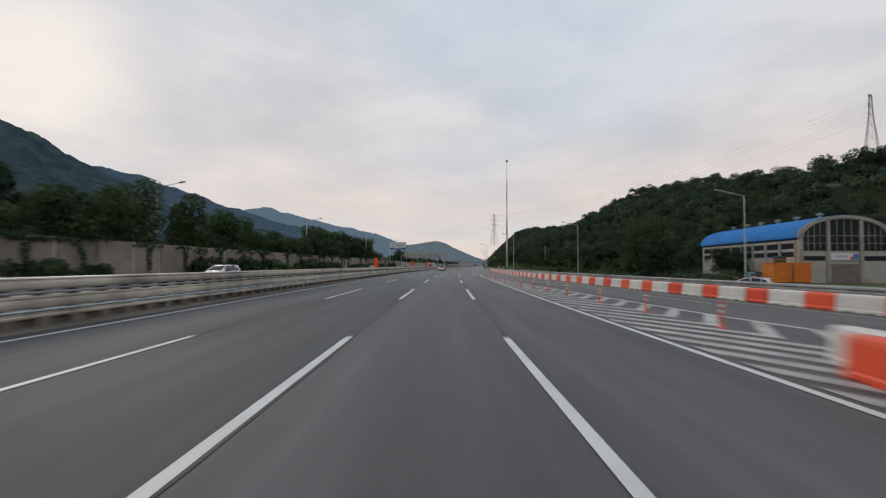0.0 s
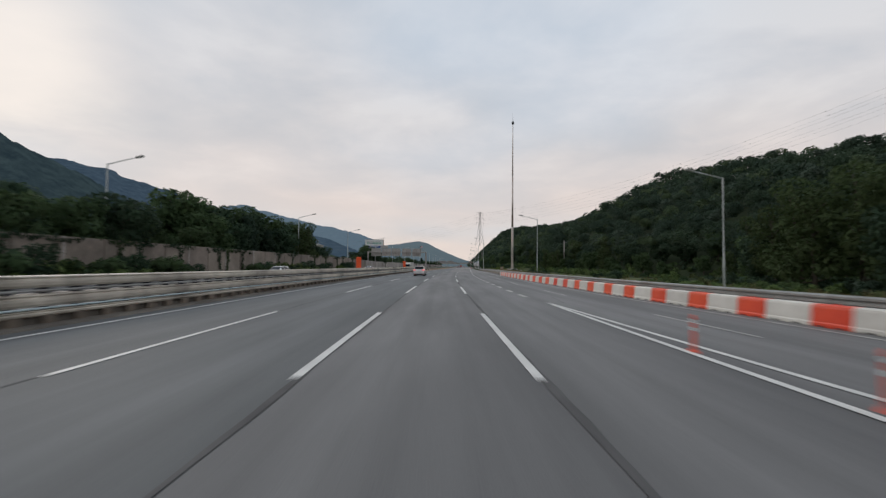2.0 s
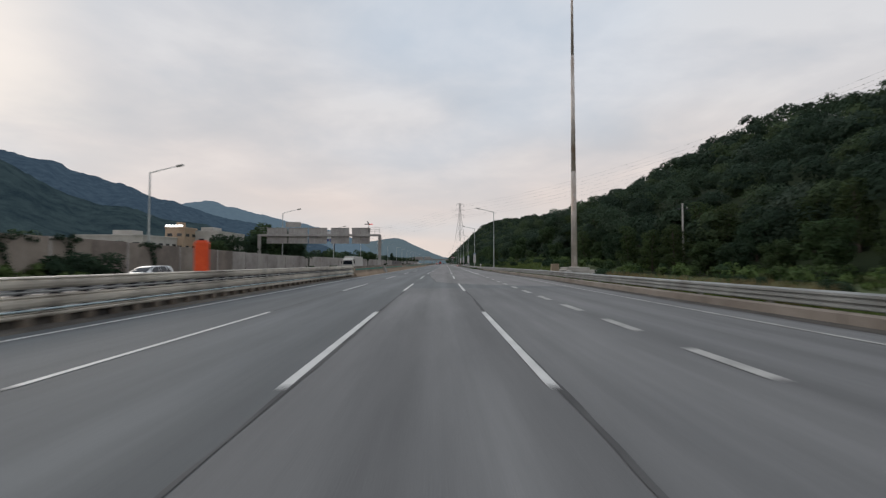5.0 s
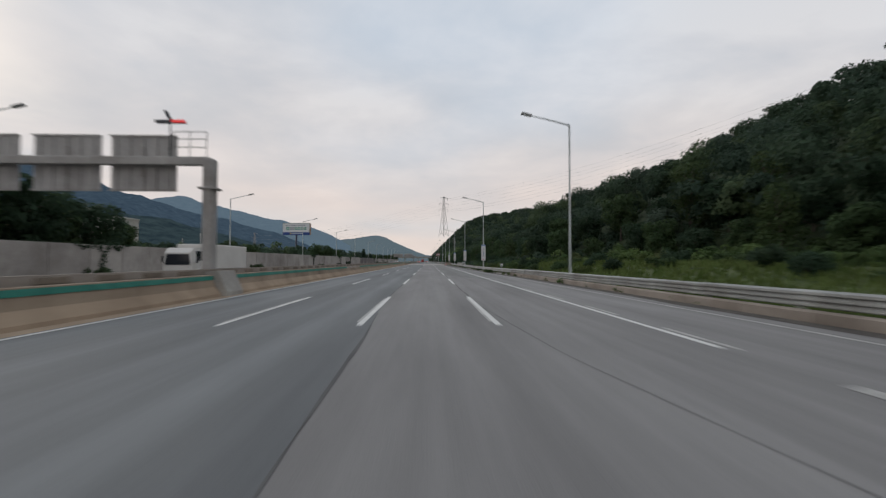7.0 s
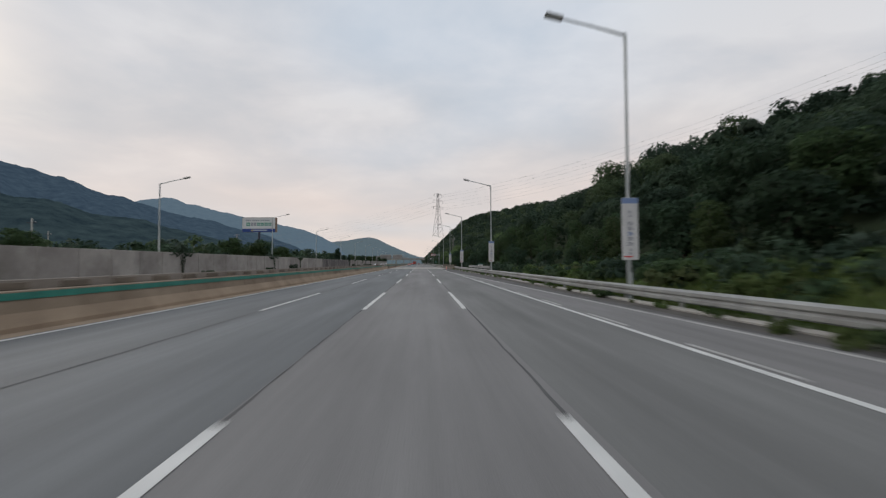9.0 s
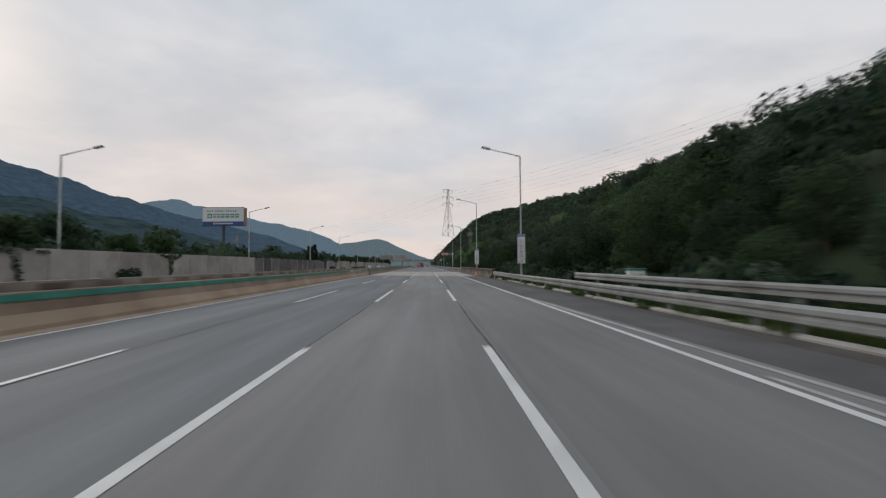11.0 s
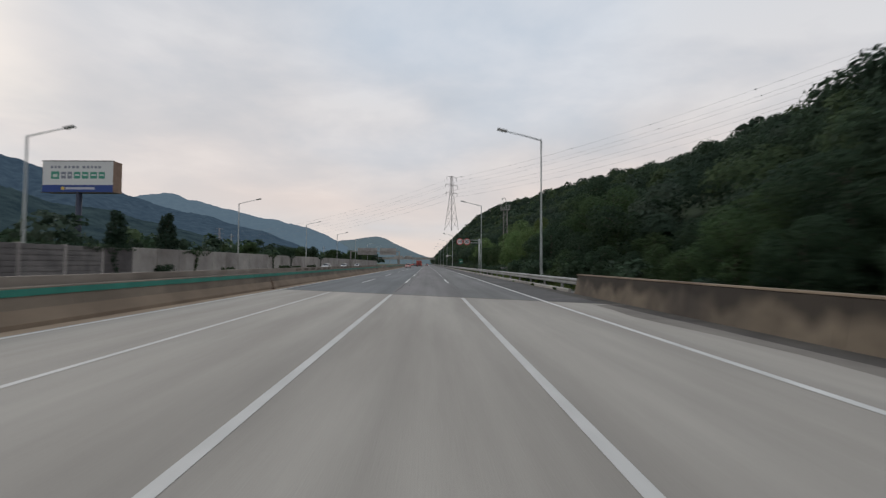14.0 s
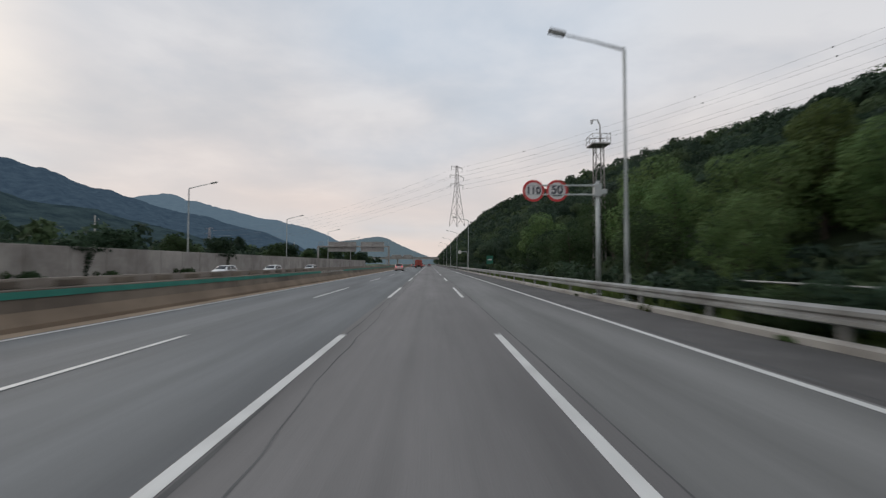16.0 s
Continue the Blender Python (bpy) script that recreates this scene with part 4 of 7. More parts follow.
# ---- trees ----
def leaf_cards(centres, radii, count, size, rng, squash=0.8, shell=0.75, middle=None, canopy=False):
    """Small bent leaf sprays over clumps: vertices, triangles and the soft normals of the clump they clothe."""
    centres, radii = np.asarray(centres, float), np.asarray(radii, float)
    w = radii ** 2
    many = count * 3
    pick = rng.choice(len(centres), many, p=w / w.sum())
    d = rng.normal(size=(many, 3))
    d /= np.linalg.norm(d, axis=1)[:, None]
    if canopy:
        d[:, 2] = np.where(d[:, 2] < -0.25, -d[:, 2], d[:, 2])
    r = radii[pick] * (shell + (1.05 - shell) * rng.random(many) ** 0.8)
    p = centres[pick] + d * r[:, None] * np.array([1, 1, squash])
    # sprays inside a neighbouring clump are left out first
    gap = np.linalg.norm((p[:, None, :] - centres[None]) / np.array([1, 1, squash]), axis=2) / radii[None]
    gap[np.arange(many), pick] = 9.0
    order = np.argsort(-np.minimum(gap.min(1), 0.9) - 0.2 * rng.random(many))[:count]
    pick, d, p = pick[order], d[order], p[order]
    out = d.copy()
    if middle is not None:
        away = p - np.asarray(middle)
        out = d * 0.7 + away / np.linalg.norm(away, axis=1)[:, None]
    out += rng.normal(scale=0.26, size=(count, 3)) + np.array([0, 0, 0.5])
    out /= np.linalg.norm(out, axis=1)[:, None]
    nrm = out + rng.normal(scale=0.42, size=(count, 3))
    nrm /= np.linalg.norm(nrm, axis=1)[:, None]
    nrm *= np.where((nrm * out).sum(1) < 0, -1.0, 1.0)[:, None]
    side = np.cross(nrm, rng.normal(size=(count, 3)))
    side /= np.linalg.norm(side, axis=1)[:, None]
    up = np.cross(nrm, side)
    k = size * (0.55 + 0.9 * rng.random(count))[:, None]
    a, b = side * k, up * k * (0.8 + 0.5 * rng.random(count))[:, None]
    skew = (rng.random(count) - 0.5)[:, None]
    v = np.stack([p - a - b * 0.6, p + a * 0.8 - b * (0.6 + 0.5 * skew), p + b * 1.1 + a * skew + nrm * k * 0.2], 1).reshape(-1, 3)
    return v, np.arange(count * 3).reshape(-1, 3), np.repeat(out, 3, axis=0)


def ico(level=1):
    bm = bmesh.new()
    bmesh.ops.create_icosphere(bm, subdivisions=level, radius=1.0)
    v = np.array([p.co for p in bm.verts])
    f = np.array([[q.index for q in fc.verts] for fc in bm.faces])
    bm.free()
    return v, f


ICO_V, ICO_F = ico(1)


def make_tree(seed, height, spread, lift, leaf, mat, count, size, shape="round", label="", category="tree", group=""):
    """A broadleaf or conifer tree: tapered trunk with limbs, and a crown of leaf sprays in clumps."""
    rng = np.random.default_rng(seed)
    tree = thing("tree", label, category, group)
    wood = Build()
    lean = rng.normal(scale=0.03 * height, size=2)
    stem = [(lean[0] * k * k, lean[1] * k * k, height * 0.92 * k) for k in (0, 0.15, 0.35, 0.6, 0.85, 1.0)]
    r0 = 0.018 * height + 0.06
    wood.tube([(0, 0, -0.6)] + stem, [r0 * 1.25] + [r0 * (1 - 0.85 * k) for k in (0, 0.15, 0.35, 0.6, 0.85, 1.0)], 6)
    cs, rs = [], []
    nl = 11 if shape != "cone" else 16
    for i in range(nl):
        k = lift + (0.95 - lift) * (i + rng.random() * 0.5) / nl
        a = i * 2.4 + rng.random()
        if shape == "round":
            reach = spread * math.sqrt(max(0.05, 1 - ((k - 0.55) / 0.52) ** 2)) * rng.uniform(0.6, 1.0)
        elif shape == "poplar":
            reach = spread * (1.1 - k) ** 0.6 * rng.uniform(0.6, 1.0)
        else:
            reach = spread * (1.02 - k) * rng.uniform(0.8, 1.05)
        z = height * k
        tip = (math.cos(a) * reach * 0.75, math.sin(a) * reach * 0.75, z + (0.12 * height * (1 - k) if shape != "cone" else -0.03 * height))
        wood.tube([(lean[0] * k * k, lean[1] * k * k, max(z - 0.12 * height, 0.1 * height)), (tip[0] * 0.5, tip[1] * 0.5, z - 0.02 * height), tip], [r0 * 0.38, r0 * 0.25, r0 * 0.08], 4)
        cs.append(tip)
        rs.append((0.30 if shape != "cone" else 0.22) * spread * rng.uniform(0.75, 1.25) + 0.05 * height)
        cs.append((tip[0] * 0.35, tip[1] * 0.35, tip[2] + 0.03 * height))
        rs.append(0.26 * spread * rng.uniform(0.8, 1.2) + 0.03 * height)
    cs.append((lean[0], lean[1], height * 0.95))
    rs.append(0.16 * spread + 0.02 * height)
    part("trunk", wood, M_BARK, tree)
    v, f, soft = leaf_cards(cs, rs, count, size, rng, 0.8)
    crown = part("crown", quick("crown", v, f, mat, normals=soft), None, tree)
    v, f, soft = leaf_cards(cs, np.array(rs) * 0.74, 700, size * 1.45, rng, 0.8, 0.35)
    part("inner_foliage", quick("inner_foliage", v, f, mat, normals=soft), None, crown)
    return tree


def make_shrub(seed, w, h, mat, count, size, label):
    rng = np.random.default_rng(seed)
    bush = thing("shrub", label, "shrub", "roadside shrubs")
    cs = [(rng.normal(scale=w * 0.35), rng.normal(scale=w * 0.3), h * rng.uniform(0.25, 0.7)) for _ in range(9)]
    rs = [h * rng.uniform(0.28, 0.45) for _ in cs]
    wood = Build()
    for c in cs:
        wood.tube([(c[0] * 0.2, c[1] * 0.2, -0.1), (c[0] * 0.6, c[1] * 0.6, c[2] * 0.5), c], [0.05, 0.035, 0.01], 5)
    part("woody_base", wood, M_BARK, bush)
    v, f, soft = leaf_cards(cs, rs, count, size, rng, 0.85, 0.6)
    leaves = part("foliage", quick("foliage", v, f, mat, normals=soft), None, bush)
    v, f, soft = leaf_cards(cs, np.array(rs) * 0.7, 160, size * 1.9, rng, 0.85, 0.3)
    part("inner_foliage", quick("inner_foliage", v, f, mat, normals=soft), None, leaves)
    return bush


TREES = [
    make_tree(11, 10.5, 4.2, 0.25, 0, M_LEAF[0], 1850, 0.24, "round", "leafy green roadside tree with a rounded crown", group="roadside trees"),
    make_tree(12, 9.0, 4.6, 0.18, 0, M_LEAF[1], 1850, 0.24, "round", "dark green broad tree with a low spreading crown", group="roadside trees"),
    make_tree(13, 12.5, 3.6, 0.08, 0, M_LEAF[5], 2600, 0.17, "poplar", "green tall tree with a pointed crown", group="roadside trees"),
    make_tree(14, 8.0, 3.6, 0.15, 0, M_LEAF[0], 2000, 0.21, "round", "small leafy tree with branches near the ground", group="roadside trees"),
    make_tree(15, 11.0, 2.9, 0.15, 0, M_LEAF[3], 1850, 0.20, "cone", "dark conifer with layered drooping branches", group="roadside trees"),
]
NEAR = [
    make_tree(41, 10.0, 4.4, 0.12, 0, M_LEAF[0], 5950, 0.12, "round", "full leafy tree close behind the guardrail", group="guardrail trees"),
    make_tree(42, 9.0, 4.2, 0.10, 0, M_LEAF[1], 5950, 0.12, "round", "dark leafy tree close behind the guardrail", group="guardrail trees"),
    make_tree(43, 10.0, 4.6, 0.08, 0, M_LEAF[4], 5950, 0.12, "round", "bright green leafy tree close behind the guardrail", group="guardrail trees"),
    make_tree(44, 11.0, 3.2, 0.10, 0, M_LEAF[2], 5600, 0.135, "poplar", "yellow-green pointed tree close behind the guardrail", group="guardrail trees"),
]
SHRUBS = [make_shrub(21, 2.6, 1.9, M_LEAF[0], 950, 0.12, "green leafy shrub in rough grass"), make_shrub(22, 3.4, 1.5, M_LEAF[2], 950, 0.12, "yellow-green low shrub in rough grass"), make_shrub(23, 2.2, 2.4, M_LEAF[1], 950, 0.12, "dark green dense shrub beside the road")]
# the first of each kind stands in the row as well
used = set()


def plant(k, s, d, z, scale, turn, pool):
    if (id(pool), k) not in used:
        used.add((id(pool), k))
        pool[k].matrix_basis = at(s, d, z, turn, scale)
        return pool[k]
    return copy_thing(pool[k], at(s, d, z, turn, scale / pool[k].scale[0]))


rng = random.Random(7)
# trees behind the noise wall
s = -10.0
while s < 163:
    k = rng.choice([0, 0, 1, 1, 3, 3, 2, 4] if s < 150 else [0, 1, 3, 1])
    plant(k, s, rng.uniform(-34.0, -30.9), 0.7, rng.uniform(0.55, 0.85), rng.uniform(0, 360), TREES)
    if rng.random() < 0.55:
        plant(rng.choice([0, 1, 4, 1]), s + 2, rng.uniform(-43, -37), 0.9, (rng.uniform(0.9, 1.08) if 113 < s < 140 else rng.uniform(0.7, 0.9)) if 20 < s < 150 else rng.uniform(0.6, 0.8), rng.uniform(0, 360), TREES)
    s += rng.uniform(4.6, 6.6)
for s, d, k, sc in ((115, -38, 0, 0.85), (120, -36.5, 1, 0.98), (125.5, -38, 0, 0.98), (131, -36.5, 1, 1.02), (137, -36, 0, 1.0), (143, -36, 1, 1.0), (149, -36, 0, 0.95), (156, -37, 1, 1.05), (161, -36, 0, 0.78), (165, -35, 3, 0.6), (200, -33.5, 3, 0.5), (206, -35, 1, 0.58), (213, -33.5, 1, 0.62), (219, -34, 3, 0.9), (222, -35, 0, 0.8), (227, -34, 1, 0.82), (231, -35.5, 3, 0.85), (235, -34, 1, 0.7), (240, -35, 3, 0.6), (262, -33, 3, 0.5), (275, -38, 1, 0.5), (292, -41, 3, 0.55), (331, -36, 0, 0.55), (338, -34, 3, 0.62), (345, -36, 1, 0.66), (352, -34, 3, 0.55), (362, -36, 0, 0.5), (436, -36, 4, 0.62), (442, -34, 4, 0.42), (449, -38, 4, 0.72), (466, -33, 3, 0.55), (476, -37, 4, 0.5), (486, -32.5, 1, 0.48), (498, -33, 3, 0.55), (512, -34, 1, 0.55), (524, -36, 4, 0.55), (536, -33, 0, 0.5), (548, -34, 1, 0.6), (560, -33, 3, 0.55), (580, -33, 0, 0.6), (600, -34, 1, 0.6), (625, -33, 0, 0.7), (650, -32, 1, 0.7)):
    plant(k, s, d, 0.8, sc, rng.uniform(0, 360), TREES)
# trees of the right-hand verge
for s, d, k, sc in ((95, 44, 1, 0.95), (99, 45, 2, 1.08), (103, 46, 2, 1.18), (107, 44, 2, 1.0), (111, 45.5, 2, 1.16), (116, 46, 2, 0.92), (121, 48, 1, 0.80), (126, 50, 0, 0.75), (95.5, 61.2, 1, 0.66), (102.0, 61.6, 1, 0.72)):
    plant(k, s, d, -1.0, sc, rng.uniform(0, 360), TREES)
s = 128.0
while s < 505:
    t0 = toe(s)
    close = 285 < s < 520
    if 446 < s < 479 or 345 < s < 418:
        s += 4.0
        continue
    pool, kinds = (NEAR, [0, 0, 1, 1, 1, 0, 1, 0]) if close else (TREES, [0, 0, 1, 1, 3, 2])
    sc = rng.uniform(0.38, 0.62) if s < 280 else rng.uniform(0.30, 0.46) if s < 330 else rng.uniform(0.44, 0.66)
    d = t0 + rng.uniform(-1.5, 1.5)
    d = max(d, lerp(s, RAIL) + 4.1 * sc)
    plant(rng.choice(kinds), s, d, land(s, d) - 0.1, sc, rng.uniform(0, 360), pool)
    d2 = d + rng.uniform(4, 6)
    if s < 520:
        plant(rng.choice([0, 1, 2, 1] if not close else [0, 1, 1, 0]), s + 2.5, d2, land(s + 2.5, d2) - 0.2, rng.uniform(0.5, 0.72) if s < 280 else rng.uniform(0.36, 0.52) if s < 330 else rng.uniform(0.52, 0.72), rng.uniform(0, 360), pool)
    s += rng.uniform(4.4, 6.2)
for s, d, sc, k in ((434.0, 16.0, 0.55, 1), (438.5, 16.5, 0.58, 1), (442.5, 17.5, 0.60, 1), (444.5, 19.5, 0.62, 1), (449.5, 17.5, 0.50, 1), (454.5, 19.5, 0.46, 2), (458.0, 20.0, 0.50, 2), (462.0, 18.5, 0.56, 2), (466.5, 19.5, 0.62, 2), (471.0, 18.0, 0.62, 2), (476.0, 18.0, 0.68, 2), (458.5, 14.2, 0.46, 2), (466.5, 13.6, 0.50, 0), (497.0, 15.5, 0.75, 2), (461.6, 20.5, 0.64, 3), (478.0, 20.0, 0.82, 2), (446.5, 24.0, 0.92, 1), (381.5, 25.0, 0.66, 2)):
    plant(k, s, d, land(s, d) - 0.1, sc, rng.uniform(0, 360), NEAR)
behind = random.Random(41)
for row, lo, hi in ((12.4, 0.30, 0.46), (16.2, 0.42, 0.64)):
    s = 338.0 + row * 0.2
    while s < 428:
        d = row + behind.uniform(-0.7, 0.7) + (7.5 if 350 < s < 387 and row > 14 else 0.0)
        if 350 < s < 387 and row < 14:
            s += 4.0
            continue
        plant(behind.choice([0, 1, 1, 0, 1, 1] if row < 14 else [0, 1, 1]), s, d, land(s, d) - 0.3, behind.uniform(lo, hi) * (1.0 if s < 404 else 0.78), behind.uniform(0, 360), NEAR)
        s += behind.uniform(2.8, 4.4)
# shrubs on the verges
for i in range(74):
    s = 118 + i * 4.6 + rng.uniform(-2, 2)
    if 186 < s < 202 or 352 < s < 410:
        continue
    room = toe(s) - lerp(s, RAIL)
    d = lerp(s, RAIL) + (2.2 + rng.random() * max(room - 3, 0.5) if room > 6 else 2.5 + rng.random())
    plant(rng.randrange(3), s, d, land(s, d) - 0.05, rng.uniform(0.45, 0.85), rng.uniform(0, 360), SHRUBS)
verge_rng = random.Random(17)
for i in range(22):
    s = 204 + i * 2.7 + verge_rng.uniform(-1, 1)
    d = lerp(s, RAIL) + verge_rng.uniform(3.5, 13.0)
    plant(verge_rng.randrange(3), s, d, land(s, d) - 0.05, verge_rng.uniform(0.3, 0.62), verge_rng.uniform(0, 360), SHRUBS)
for i in range(64):
    s = rng.choice([12, 30, 52, 66, 84, 92, 101, 118, 133, 150, 168]) + rng.gauss(0, 4.0)
    plant(rng.choice([0, 1, 2, 2]), s, rng.uniform(-28.2, -27.4), 0.0, rng.uniform(0.6, 1.35), rng.uniform(-20, 20), SHRUBS)
for s in (228, 247, 262, 305, 329, 344, 432, 447, 471, 479, 491):
    plant(rng.randrange(3), s, -28.3, 0.0, rng.uniform(0.4, 0.7), rng.uniform(-20, 20), SHRUBS)

for s, d, sc, k in ((253.6, 8.65, 0.26, 1), (252.6, 8.75, 0.30, 0), (255.0, 8.75, 0.22, 1), (265.5, 8.7, 0.24, 0), (424.5, 10.6, 0.95, 2), (426.5, 11.4, 1.1, 0), (428.8, 10.7, 1.0, 2), (431.0, 11.6, 1.15, 0), (433.0, 10.8, 0.9, 2), (419.0, 11.0, 0.8, 0), (415.5, 10.8, 0.9, 2), (447.0, 9.9, 0.55, 0), (449.5, 10.0, 0.6, 2), (452.0, 9.8, 0.6, 0), (455.0, 9.9, 0.6, 2), (459.0, 10.0, 0.55, 0)):
    plant(k, s, d, land(s, d) - 0.05, sc, rng.uniform(0, 360), SHRUBS)

# vines hanging over the noise wall
vine_rng = np.random.default_rng(31)
for s in list(np.arange(14, 110, 5.6)) + list(np.arange(111, 180, 8.5)) + [228, 300, 333, 352, 425, 440, 466.5, 478, 503.5]:
    wide = vine_rng.uniform(1.2, 3.6)
    top = 3.6 if s < 180 else 3.0
    cs, rs = [], []
    for y in np.arange(-wide, wide, 0.45):
        cs.append((0.2, y, top + vine_rng.normal(scale=0.12) - 0.12))
        rs.append(vine_rng.uniform(0.22, 0.42) * (1.1 - 0.6 * abs(y) / wide))
    lean = vine_rng.normal(scale=0.3)
    for k in np.arange(0.1, 1.0, 0.12):
        cs.append((0.2, lean * (1 - k) * 2 + vine_rng.normal(scale=0.08), top * k))
        rs.append(0.16 + 0.26 * k + vine_rng.uniform(0, 0.1))
    v, f, soft = leaf_cards(cs, rs, 800, 0.075, vine_rng, 1.0, 0.2)
    v[:, 0] = 0.12 + np.abs(v[:, 0]) * 0.5
    vine = part("vine", quick("vine", v, f, M_LEAF[int(vine_rng.integers(0, 2))], normals=soft), None, m=at(s + (vine_rng.uniform(-3, 3) if s < 300 else 0), -29.0))
    tagged(vine, "green creeper climbing and spreading over the grey noise wall", "vine", "wall creepers")

# woods: crowns of leaf sprays over dark inner foliage, in four tones
def woods(name, label, places, seed, mats=M_FOREST):
    """places: rows of (point, crown radius, spray count, spray size)."""
    frng = np.random.default_rng(seed)
    lv, ln = [[] for _ in mats], [[] for _ in mats]
    cv, cn = [[] for _ in mats], [[] for _ in mats]
    for p, r, cnt, size in places:
        p = np.array(p)
        sc = np.array([r, r, r * frng.uniform(0.75, 1.15)])
        k = int(frng.choice(4, p=(0.36, 0.36, 0.16, 0.12)))
        n = 5 if cnt > 150 else 4
        lump = p + 0.40 * np.clip(frng.normal(size=(n, 3)), -1.1, 1.1) * sc
        v, f, soft = leaf_cards(lump, np.full(n, r * 0.48), max(24, cnt // 2 if cnt > 400 else cnt // 3), size * 1.4, frng, 0.95, 0.3, middle=p, canopy=True)
        cv[k].append(v)
        cn[k].append(soft)
        v, f, soft = leaf_cards(lump, np.full(n, r * 0.60), cnt, size, frng, 0.95, 0.72, middle=p, canopy=True)
        lv[k].append(v)
        ln[k].append(soft)
    top = thing(name, label, "forest", kind="stuff")
    for k, group in enumerate(lv):
        if group:
            a = np.concatenate(group)
            part("crowns", quick("crowns", a, np.arange(len(a)).reshape(-1, 3), mats[k], normals=np.concatenate(ln[k])), None, top)
            b = np.concatenate(cv[k])
            part("inner_crowns", quick("inner_crowns", b, np.arange(len(b)).reshape(-1, 3), mats[k], normals=np.concatenate(cn[k])), None, top)
    return top


frng = np.random.default_rng(5)
places = []
row = 0
for s in np.arange(-40, 1250, 5.0):
    far = s > 640
    row += 1
    if far and row % 2:
        continue
    step = 8.5 if far else 5.4
    d = toe(s) + (5.0 if 335 < s < 425 else 4.0 if 126 < s < 250 else 8.0 if 126 < s < 505 else 0.5)
    while d < (128 if not far else 120):
        sv, dv = s + frng.normal(scale=1.4), d + frng.normal(scale=1.4)
        d += step * (1.0 + max(0, d - 90) / 140)
        r = frng.uniform(2.0, 4.1) * (1.35 if far else 1.0)
        near = dv - toe(sv) < 30 and 110 < s < 560
        rise = frng.uniform(2.6, 6.4)
        if dv < 72 and (264 < sv < 312 or 438 < sv < 512):
            rise, r = 0.5 * rise + 0.4, 0.85 * r
        if near and 334 < sv < 446:
            places.append((P(sv, dv, land(sv, dv) + 0.55 * rise), 0.85 * r, 640, 0.125))
            continue
        places.append((P(sv, dv, land(sv, dv) + rise), r, 640 if near else (240 if not far else 70), 0.165 if near else (0.29 if not far else 0.8)))
woods("forest", "dense dark green broadleaf forest covering the hillside", places, 6)
places = []
for s in np.arange(196, 900, 8.0):
    for d in np.arange(-52, -150, -9.0):
        if frng.random() < 0.93:
            sv, dv = s + frng.normal(scale=2.5), d + frng.normal(scale=2.5)
            if 280 < s < 332 and -108 < d < -70:
                continue
            if s < 345 and d > -94:
                places.append((P(sv, dv, 0.9 + frng.uniform(0.6, 1.8)), frng.uniform(1.3, 2.2), 90, 0.30))
                continue
            places.append((P(sv, dv, 0.9 + frng.uniform(2.2, 5.4)), frng.uniform(2.0, 3.6), 90, 0.42))
for s in np.arange(205, 640, 2.6):
    if not 262 < s < 300:
        places.append((P(s + frng.normal(), frng.uniform(-46, -32.5), 0.9 + frng.uniform(0.5, 2.0)), frng.uniform(1.2, 2.2), 120, 0.22))
woods("forest", "dark green woods on the valley floor behind the wall", places, 8)
places, bushes = [], []
for s in np.arange(122, 620, 2.2):
    lo, hi = lerp(s, RAIL) + (3.0 if s < 244 else 2.9), toe(s) + 9.0
    for k in range(6 if s < 280 else (7 if 335 < s < 465 else 4)):
        sv, dv = s + frng.normal(scale=1.0), frng.uniform(max(lo if s < 280 else lo - 0.8, toe(s) - 9), hi)
        if 184 < sv < 204 and dv < 24 or 352 < sv < 387 and dv < 15:
            continue
        r = frng.uniform(0.6, 1.35)
        (bushes if sv < 250 and dv < toe(sv) + 3 else places).append((P(sv, dv, land(sv, dv) + r * 0.45), r, 110, 0.13))
for i in range(190):
    sv = frng.uniform(246, 300)
    dv = lerp(sv, RAIL) + 2.2 + frng.random() * max(1.5, toe(sv) - lerp(sv, RAIL) - 2.0)
    r = frng.uniform(0.45, 0.95)
    bushes.append((P(sv, dv, land(sv, dv) + r * 0.35), r, 120, 0.12))
for i in range(130):
    sv, dv = frng.uniform(92, 126), frng.uniform(17, 42)
    r = frng.uniform(0.5, 1.1)
    bushes.append((P(sv, dv, land(sv, dv) + r * 0.4), r, 110, 0.13))
for i in range(150):
    sv, dv = frng.uniform(350, 392), frng.uniform(14.5, 24)
    r = frng.uniform(0.5, 1.2)
    places.append((P(sv, dv, land(sv, dv) + r * 0.5), r, 130, 0.12))
for i in range(60):
    sv, dv = frng.uniform(78, 130), frng.uniform(40, 56)
    places.append((P(sv, dv, land(sv, dv) + 0.6), frng.uniform(0.8, 1.7), 110, 0.16))
woods("bushes", "bright green tangled bushes between the verge and the forest", bushes, 10, M_BUSH)
woods("undergrowth", "tangled green undergrowth at the foot of the forest", places, 9)

